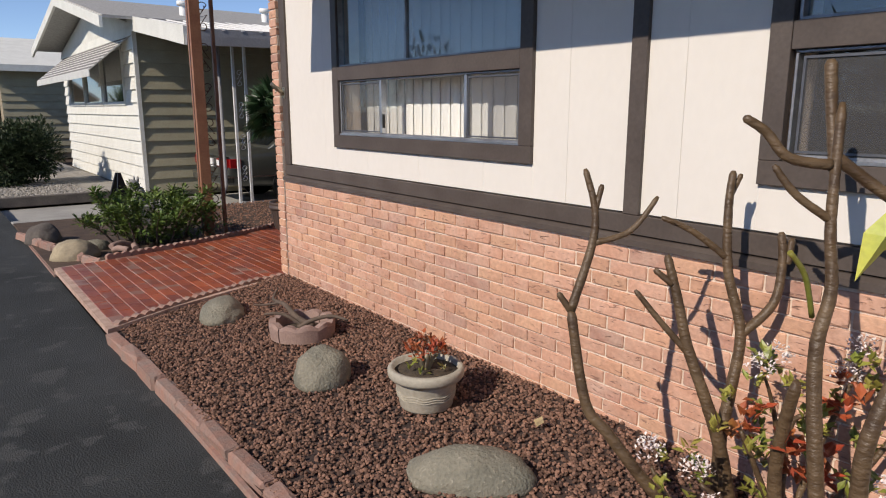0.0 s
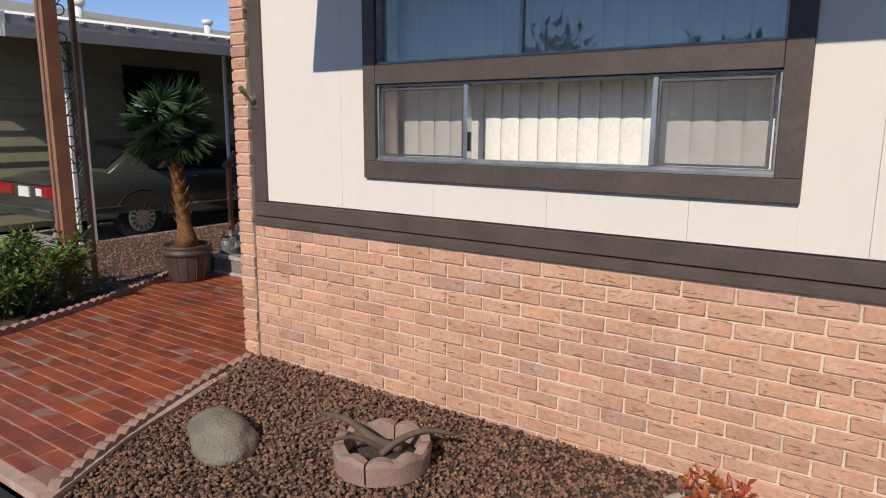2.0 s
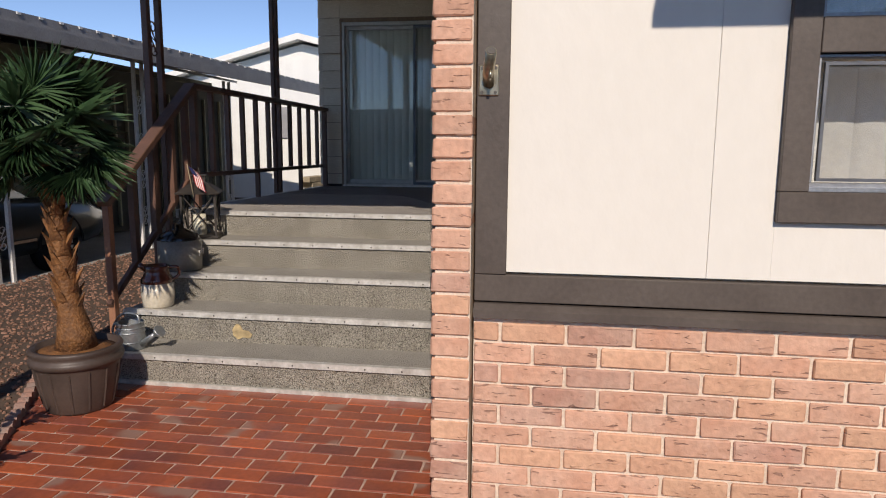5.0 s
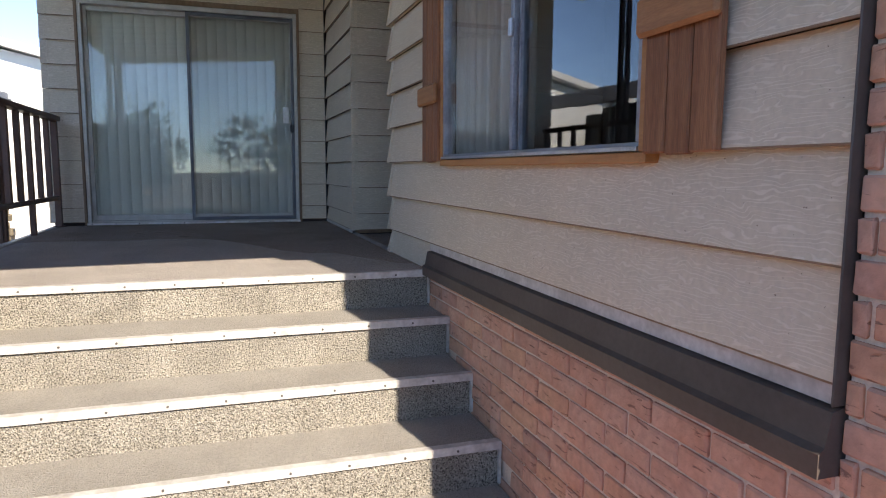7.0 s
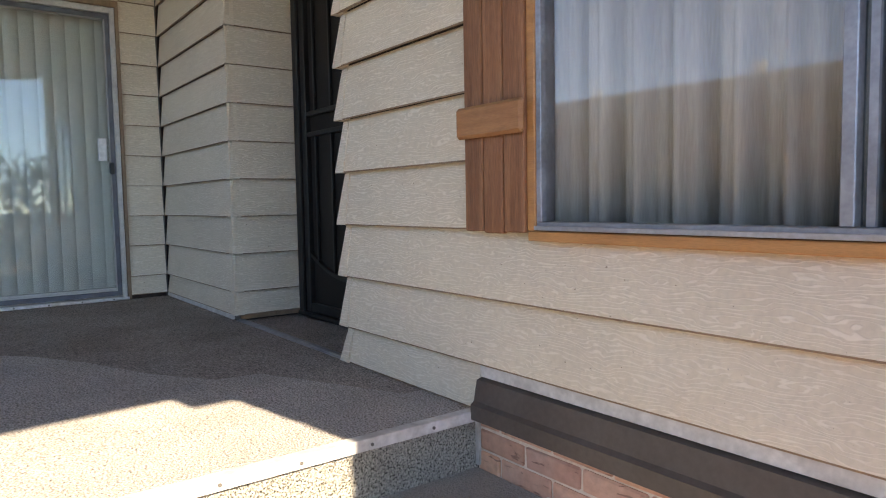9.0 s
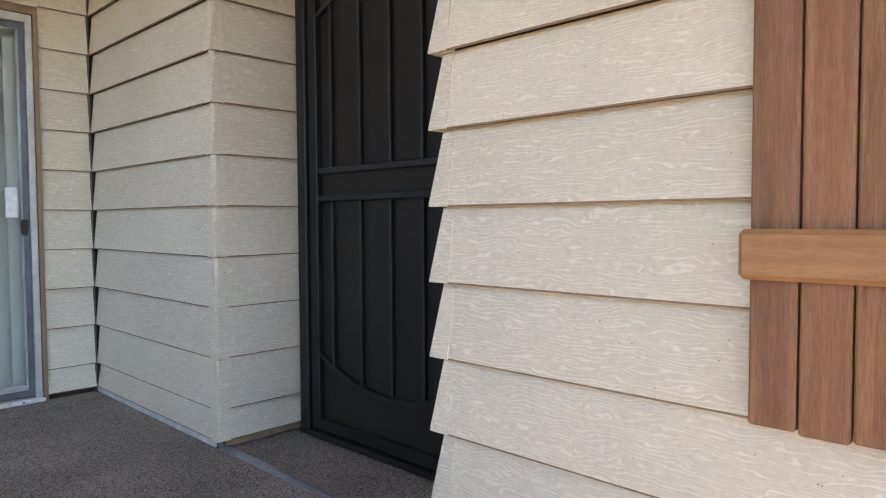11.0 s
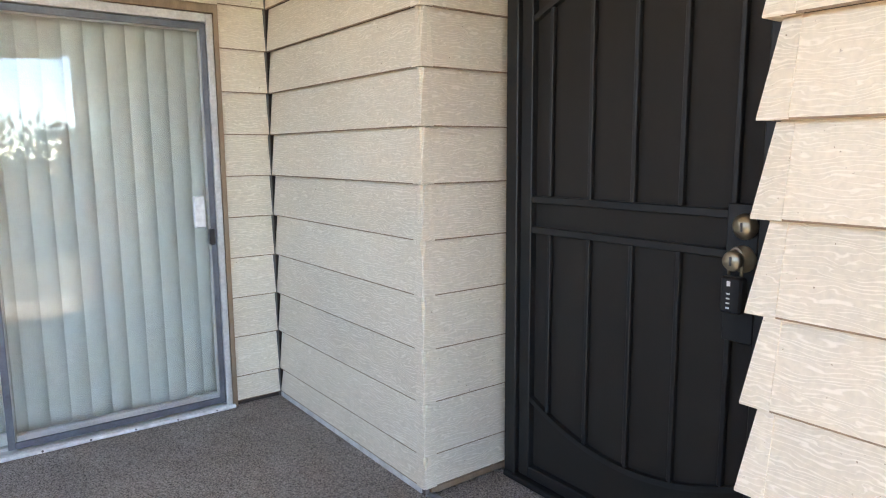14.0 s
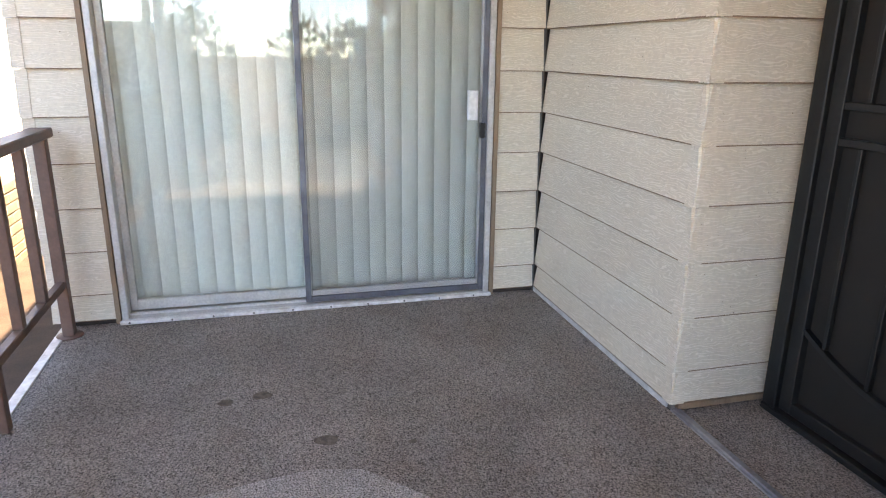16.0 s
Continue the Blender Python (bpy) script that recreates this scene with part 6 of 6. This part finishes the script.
for a, b in zip(rows, rows[1:]):
    for j in range(len(a) - 1):
        bm.faces.new((a[j], a[j + 1], b[j + 1], b[j])).smooth = True
    bm.faces.new((a[-1], a[0], b[0], b[-1]))
bm.faces.new(rows[0][::-1])
bm.faces.new(rows[-1])
part("body", bm, CAR, car)
bm = bmesh.new()
rows = []
for x, z, w in ((0.75, 0.985, 0.10), (1.25, 1.33, 0.20), (1.42, 1.40, 0.22), (2.2, 1.44, 0.22), (2.8, 1.41, 0.22), (3.55, 0.99, 0.12)):
    rows.append([bm.verts.new(p) for p in ((x, 0.09 + (0.0 if z < 1 else 0.0), 0.96), (x, w, max(0.965, z - 0.05)), (x, w + 0.08, z), (x, 1.76 - w, z), (x, 1.84 - w, max(0.965, z - 0.05)), (x, 1.75, 0.96))])
for a, b in zip(rows, rows[1:]):
    for j in range(5):
        bm.faces.new((a[j], a[j + 1], b[j + 1], b[j])).smooth = True
bm.faces.new(rows[0][::-1])
bm.faces.new(rows[-1])
part("cabin", bm, CAR, car)
for x0, x1, x2, x3 in ((1.35, 1.48, 2.18, 2.18), (2.26, 2.26, 2.75, 3.25)):
    for yb, yt, s in ((0.088, 0.203, -1), (1.752, 1.637, 1)):
        bm = bmesh.new()
        o = 0.012 * s
        v = [bm.verts.new(p) for p in ((x0, yb + o, 1.0), (x3, yb + o, 1.0), (x2, yt + o, 1.335), (x1, yt + o, 1.335))]
        bm.faces.new(v)
        ob = part("side_window", bm, CARGLASS, car)
bm = bmesh.new()
v = [bm.verts.new(p) for p in ((0.79, 0.25, 1.035), (0.79, 1.59, 1.035), (1.19, 1.52, 1.315), (1.19, 0.32, 1.315))]
bm.faces.new(v)
part("rear_window", bm, CARGLASS, car)
part("bumper", boxes((-0.07, 0.10, 0.06, 1.78, 0.38, 0.55), bevel=0.03), CAR, car)
part("bumper_strip", boxes((-0.08, 0.9, -0.008, 0.006, 0.50, 0.525), (-0.082, -0.066, 0.08, 1.76, 0.50, 0.525)), CHROME, car)
part("side_moulding", boxes((1.9, 3.5, -0.012, 0.01, 0.44, 0.475)), CHROME, car, "bright lower body strip")
for y0, y1 in ((0.10, 0.58), (1.26, 1.74)):
    tl = part("tail_light", boxes((-0.02, 0.07, y0, y1, 0.66, 0.82), bevel=0.015), TAIL, car)
part("tail_light", boxes((0.02, 0.22, 0.035, 0.10, 0.66, 0.82), bevel=0.01), TAIL, car)
part("reversing_light", boxes((-0.025, 0.0, 0.40, 0.56, 0.69, 0.79)), PLASTIC_W, car)
part("number_plate", boxes((-0.02, 0.04, 0.77, 1.07, 0.66, 0.80)), PLASTIC_W, car)
part("trunk_strip", boxes((-0.012, 0.03, 0.10, 1.74, 0.84, 0.855)), CHROME, car)
for z in (0.97,):
    part("door_handle", boxes((1.95, 2.1, -0.022, 0.01, 0.86, 0.885)), CHROME, car)
for x in (1.16, 3.95):
    for y, s in ((0.02, -1), (1.82, 1)):
        wh = part("wheel", tube(bmesh.new(), [(x, y - 0.02 * s, 0.315), (x, y - 0.2 * s, 0.315)], 0.33, 28), TYRE, car)
        part("wheel_arch", tube(bmesh.new(), [(x + 0.39 * math.cos(a), y + 0.005 * s - (0.0 if s < 0 else 0), 0.33 + 0.39 * math.sin(a)) for a in (math.pi * j / 16 for j in range(17))], 0.02, 6), TYRE, wh)
        part("rim", tube(bmesh.new(), [(x, y + 0.0 * s, 0.315), (x, y - 0.05 * s, 0.315)], 0.205, 28), ALU, wh)
        part("hub", tube(bmesh.new(), [(x, y + 0.012 * s, 0.315), (x, y, 0.315)], 0.06, 16), CHROME, wh)
        for k in range(14):
            a = 2 * math.pi * k / 14
            part("rim_slot", tube(bmesh.new(), [(x + 0.115 * math.cos(a), y + 0.003 * s, 0.315 + 0.115 * math.sin(a)), (x + 0.185 * math.cos(a), y + 0.003 * s, 0.315 + 0.185 * math.sin(a))], 0.013, 5), TYRE, wh)

# ---- further houses, hedges ----
far = thing("far_white_house", "tall white gabled house behind the carport", "house", (0, 0, 0))
bm = bmesh.new()
prism(bm, [(8.2, -0.2), (17.5, -0.2), (17.5, 3.0), (12.3, 4.3), (8.2, 3.35)], "x", 20.0, 27.0)
part("wall", bm, STUCCO, far)
bm = bmesh.new()
prism(bm, [(7.9, 3.25), (12.3, 4.38), (18.0, 2.9), (18.0, 3.06), (12.3, 4.55), (7.9, 3.42)], "x", 19.6, 27.3)
part("roof", bm, STUCCO, far)
part("window", boxes((19.95, 19.99, 12.7, 13.3, 1.6, 2.5)), N_FASCIA, far, "pale grey blind in the window")
lowwall = thing("brick_pillar", "low pale yellow brick pillar behind the railing", "pillar", (12.6, 9.6, -0.2))
for k in range(9):
    for j in range(3):
        part("brick", box(bmesh.new(), j * 0.31 + 0.15 * (k % 2), j * 0.31 + 0.30 + 0.15 * (k % 2), -0.1, 0.1, k * 0.11, k * 0.11 + 0.1, 0.008), ROCK_TAN, lowwall)
fence = solid("wall_garden", boxes((12.2, 19.9, 8.4, 8.55, -0.2, 1.35), (14.0, 14.12, 8.55, 10.2, -0.2, 1.5)), STUCCO, "white garden wall behind the house", "wall")

second = thing("second_house", "tan gabled house with a pale awning further along the road", "house", (0, 0, 0))
part("wall", boxes((2.4, 12, 26, 33, -0.2, 2.7)), ROCK_TAN, second)
lap_face(second, "y", 26.0, 2.4, 8, 0.0, 2.7, 0.24, N_OLIVE_SHADE, -1)
bm = bmesh.new()
prism(bm, [(25.4, 2.6), (29.5, 3.75), (33.6, 2.6), (33.6, 2.8), (29.5, 3.95), (25.4, 2.8)], "x", 1.7, 12.4)
part("roof", bm, N_WHITE, second)
bm = bmesh.new()
prism(bm, [(26.0, 2.65), (29.5, 3.65), (33.0, 2.65)], "x", 2.4, 2.5)
part("gable", bm, N_WHITE, second)
bm = bmesh.new()
prism(bm, [(2.42, 2.5), (1.5, 1.8), (1.5, 1.7), (2.42, 2.42)], "y", 26.6, 31)
part("awning", bm, SHADE_CLOTH, second)
part("window", boxes((2.34, 2.40, 26.8, 30.8, 1.0, 2.2)), CARGLASS, second)


def hedge(name, label, at, size, count, leaf, material, seed):
    r = np.random.RandomState(seed)
    h = thing(name, label, "bush", at)
    vs, fs = [], []
    lobes = [(Vector((r.uniform(-0.6, 0.6) * size[0], r.uniform(-0.6, 0.6) * size[1], r.uniform(0.25, 0.75) * size[2])), r.uniform(0.3, 0.55)) for _ in range(14)]
    for i in range(count):
        c, k = lobes[i % len(lobes)]
        d = Vector((r.normal(), r.normal(), r.normal())).normalized()
        p = c + Vector((d.x * size[0], d.y * size[1], d.z * size[2])) * k * r.uniform(0.7, 1.05)
        p.z = max(p.z, 0.02)
        leaf_card(vs, fs, p, d + Vector((r.uniform(-0.6, 0.6), r.uniform(-0.6, 0.6), r.uniform(-0.3, 0.8))), (0, 0, 1), leaf * r.uniform(0.7, 1.3), leaf * 0.55)
    leaves_part("crown", vs, fs, material, h)
    for c, k in lobes[:5]:
        part("branch", tube(bmesh.new(), [(c.x * 0.1, c.y * 0.1, -0.1), c * 0.6, c], [0.04, 0.03, 0.015], 6), TWIG, h)
    return h


hedge("round_bush", "dense dark green rounded bush in the pale gravel yard", (1.75, 16.6, -0.12), (0.85, 0.9, 1.15), 9000, 0.10, LEAF_DARK, 21)
hedge("round_bush", "dark green bush at the edge of the road", (1.1, 19.5, -0.12), (0.9, 1.2, 1.2), 6000, 0.11, LEAF_DARK, 22)
yucca = thing("yucca", "spiky green yucca clump before the tan house", "plant", (1.35, 23.6, -0.15))
part("stem", tube(bmesh.new(), [(0, 0, 0), (0.1, 0, 1.1), (0.0, 0.1, 1.7)], [0.14, 0.11, 0.09], 10), TWIG, yucca)
vs, fs = [], []
for i in range(260):
    a, e = rs.uniform(0, 6.28), rs.uniform(-0.5, 1.4)
    d = Vector((math.cos(a) * math.cos(e), math.sin(a) * math.cos(e), math.sin(e)))
    leaf_card(vs, fs, (0.05, 0.05, 1.0 + 0.7 * rs.uniform()), d, (0, 0, 1), rs.uniform(0.7, 1.1), 0.07, -0.1)
leaves_part("leaves", vs, fs, LEAF, yucca)
# across the road: what the glass mirrors
across = thing("house_across", "pale low house across the road with a carport", "house", (0, 0, 0))
part("wall", boxes((-17, -11.5, -9, 3.2, -0.2, 2.7), (-17, -11.5, 9.5, 22, -0.2, 2.7)), STUCCO, across)
part("roof", boxes((-18, -10.9, -9.6, 3.8, 2.7, 2.95), (-18, -10.9, 8.9, 22.6, 2.7, 2.95)), SHINGLE, across)
for i in range(6):
    y0 = (-7, -3, 0.6, 11, 14.5, 18)[i]
    part("window", boxes((-11.49, -11.45, y0, y0 + 1.6, 1.1, 2.2)), CARGLASS, across)
for i in range(9):
    hedge("street_bush", "tall dark green street bush across the road", (-9.2 + 0.5 * (i % 2), -9 + i * 3.6, -0.12), (1.0, 2.0, 2.2 + 0.6 * (i % 3)), 1300, 0.26, LEAF_DARK, 40 + i)

# ---- bricks ----
for wall_ob, b in ((wall_front, (2.595, 2.6445, -6.0, 5.40, -0.2, 0.826)), (wall_side, (2.92, 5.26, 5.5255, 5.537, -0.2, 0.841))):
    part("mortar_bed", boxes(b), MORTAR, wall_ob)
col = thing("wall_corner", "salmon brick corner pier running the full wall height", "brick pier", kind="structure")
part("mortar_core", boxes((2.699, 2.920, 5.4225, 5.531, -0.2, Z_TOP)), MORTAR, col)
BL, BH, J = 0.1935, 0.0585, 0.0095
PITCH_Y, PITCH_Z = 0.203, 0.0675
rb = random.Random(5)


def brick_kind():
    r = rb.random()
    return BRICK_WARM if r < 0.28 else BRICK_DARK if r < 0.38 else BRICK


def lay(parent, axis, face, depth, u0, u1, z0, z1, out, skip=None):
    """Courses of running bond on a face; returns nothing."""
    k = 0
    z = z0
    while z + 0.02 < z1:
        h = min(BH, z1 - z)
        u = u0 - (PITCH_Y / 2 if k % 2 else 0)
        while u < u1:
            a, b = max(u, u0), min(u + BL, u1)
            if b - a > 0.02 and not (skip and skip((a + b) / 2, z)):
                off = rb.uniform(-0.003, 0.0025)
                m = brick_kind()
                tilt = rb.uniform(-0.5, 0.5)
                if axis == "x":
                    me = block_mesh("brick", depth, b - a, h, 0.004, m, 0.0016)
                    piece("brick", me, parent, pose(face - out * (depth / 2 - off), (a + b) / 2, z + h / 2, tilt, 0, 0))
                else:
                    me = block_mesh("brick", b - a, depth, h, 0.004, m, 0.0016)
                    piece("brick", me, parent, pose((a + b) / 2, face - out * (depth / 2 - off), z + h / 2, 0, tilt, 0))
            u += PITCH_Y
        k += 1
        z += PITCH_Z


lay(wall_front, "x", 2.585, 0.05, 0.45, 5.398, -0.06, 0.826, -1)
lay(wall_side, "y", 5.546, 0.04, 2.930, 5.245, 0.002, 0.841, 1, lambda u, z: u > 4.05 and z + 0.06 < 0.1717 * min(5, int((u - 4.02) / 0.305) + 1) - 0.05)
z, k = -0.06, 0
while z + 0.02 < Z_TOP:
    h = min(BH, Z_TOP - z)
    cut = 2.69 + (0.193 if k % 2 else 0.092)
    xs = [(2.69, cut)]
    x = cut + J
    while x < 2.90:
        xs.append((x, min(x + BL, 2.923)))
        x += PITCH_Y
    for i, (a, b) in enumerate(xs):
        d = 0.118 if i == 0 else 0.06
        me = block_mesh("brick", b - a, d, h, 0.004, brick_kind(), 0.0016)
        o = rb.uniform(-0.002, 0.003)
        piece("brick", me, col, pose((a + b) / 2 + (o if i == 0 else 0), 5.541 - d / 2 + o, z + h / 2))
    z += PITCH_Z
    k += 1

# brick walk: courses across the walk
k = 0
x = 1.05
while x < 4.0:
    lo = walk_edge(x + 0.045) + 0.03 if x < 2.55 else 5.452
    hi = bed_edge(x + 0.045) - 0.02
    if x > 3.95:
        hi = 7.9
    y = 4.0 + (0.105 if k % 2 else 0)
    while y < hi:
        a, b = max(y, lo), min(y + 0.2, hi)
        if b - a > 0.03:
            me = block_mesh("paver", 0.088, b - a, 0.04, 0.003, PAVER, 0.001)
            piece("paver", me, walk_base, pose(x + 0.047, (a + b) / 2, -0.02 + rb.uniform(-0.002, 0.0015)))
        y += 0.21
    x += 0.096
    k += 1
# edging
kerb_front = solid("kerb_front", boxes((1.03, 1.05, -6, 4.7, -0.2, -0.07)), KERB, "pinkish block kerb along the gravel bed", "kerb")
y = 4.74
while y > -3.5:
    L = 0.30 + 0.06 * rb.random()
    x = 1.03 + 0.033 * (4.75 - y)
    me = block_mesh("kerb_block", 0.08, L, 0.12, 0.014, KERB, 0.008)
    piece("kerb_block", me, kerb_front, pose(x, y - L / 2, -0.085 + rb.uniform(-0.008, 0.008), rb.uniform(-1.5, 1.5), rb.uniform(-3, 3), 1.9 + rb.uniform(-1.5, 1.5)))
    y -= L + 0.01
edge_bed = solid("kerb_bed", boxes((1.0, 1.02, 7.0, 9.2, -0.2, -0.08)), KERB, "pinkish scalloped edging of the planted bed", "kerb")


def scallop_mesh(length):
    key = ("scallop", length)
    if key not in _cache:
        bm = bmesh.new()
        n = 3
        pts = [(-length / 2, -0.08)]
        for i in range(n * 5 + 1):
            t = i / (n * 5)
            pts.append((-length / 2 + length * t, 0.018 + 0.016 * abs(math.sin(t * n * math.pi))))
        pts.append((length / 2, -0.08))
        prism(bm, pts, "y", -0.025, 0.025)
        _cache[key] = finish("edging_block", bm, KERB)
    return _cache[key]


for fn, xa, xb, par, lift in ((bed_edge, 1.45, 3.9, edge_bed, 0.012), (walk_edge, 1.06, 2.52, front_bed, -0.012)):
    x = xa
    while x < xb:
        s = (fn(x + 0.05) - fn(x - 0.05)) / 0.1
        step = 0.235 / math.sqrt(1 + s * s)
        xm = x + step / 2
        piece("edging_block", scallop_mesh(0.225), par, pose(xm, fn(xm) + 0.01, lift + rb.uniform(-0.006, 0.006), rb.uniform(-4, 4), 0, math.degrees(math.atan(s))))
        x += step
y = 7.05
while y < 9.2:
    L = 0.36
    me = block_mesh("edging_log", 0.07, L, 0.09, 0.02, KERB, 0.008)
    piece("edging_log", me, edge_bed, pose(1.36 - 0.2 * (y - 7.05), y + L / 2, -0.04, 0, 0, 11))
    y += L + 0.01

# ---- the street side was laid out from the front corner: bring it to the porch ----
CORNER = Matrix.Translation((2.715, 5.337, 0)) @ Matrix.Scale(0.981, 4) @ Matrix.Translation((-2.60, -5.324, 0))
PORCH = {"wall_side", "wall_entry", "wall_jog", "wall_slider", "wall_back", "wall_inner", "roof", "ceiling", "floor", "ceiling_porch", "trim_side", "window_3", "curtain", "shutter", "door_1", "door_2", "key_lockbox", "floor_porch", "porch_steps", "porch_railing", "watering_can", "stoneware_jug", "stoneware_crock", "lantern", "small_flag", "barrel_pot", "palm_tree", "wall_corner", "far_white_house", "brick_pillar", "wall_garden", "ground"}
for ob in list(scene.objects):
    if ob.parent is None and ob.type in {"MESH", "EMPTY"} and ob.name.split(".")[0] not in PORCH and ob not in (slider_blinds, col_b, col_c):
        ob.matrix_basis = CORNER @ ob.matrix_basis
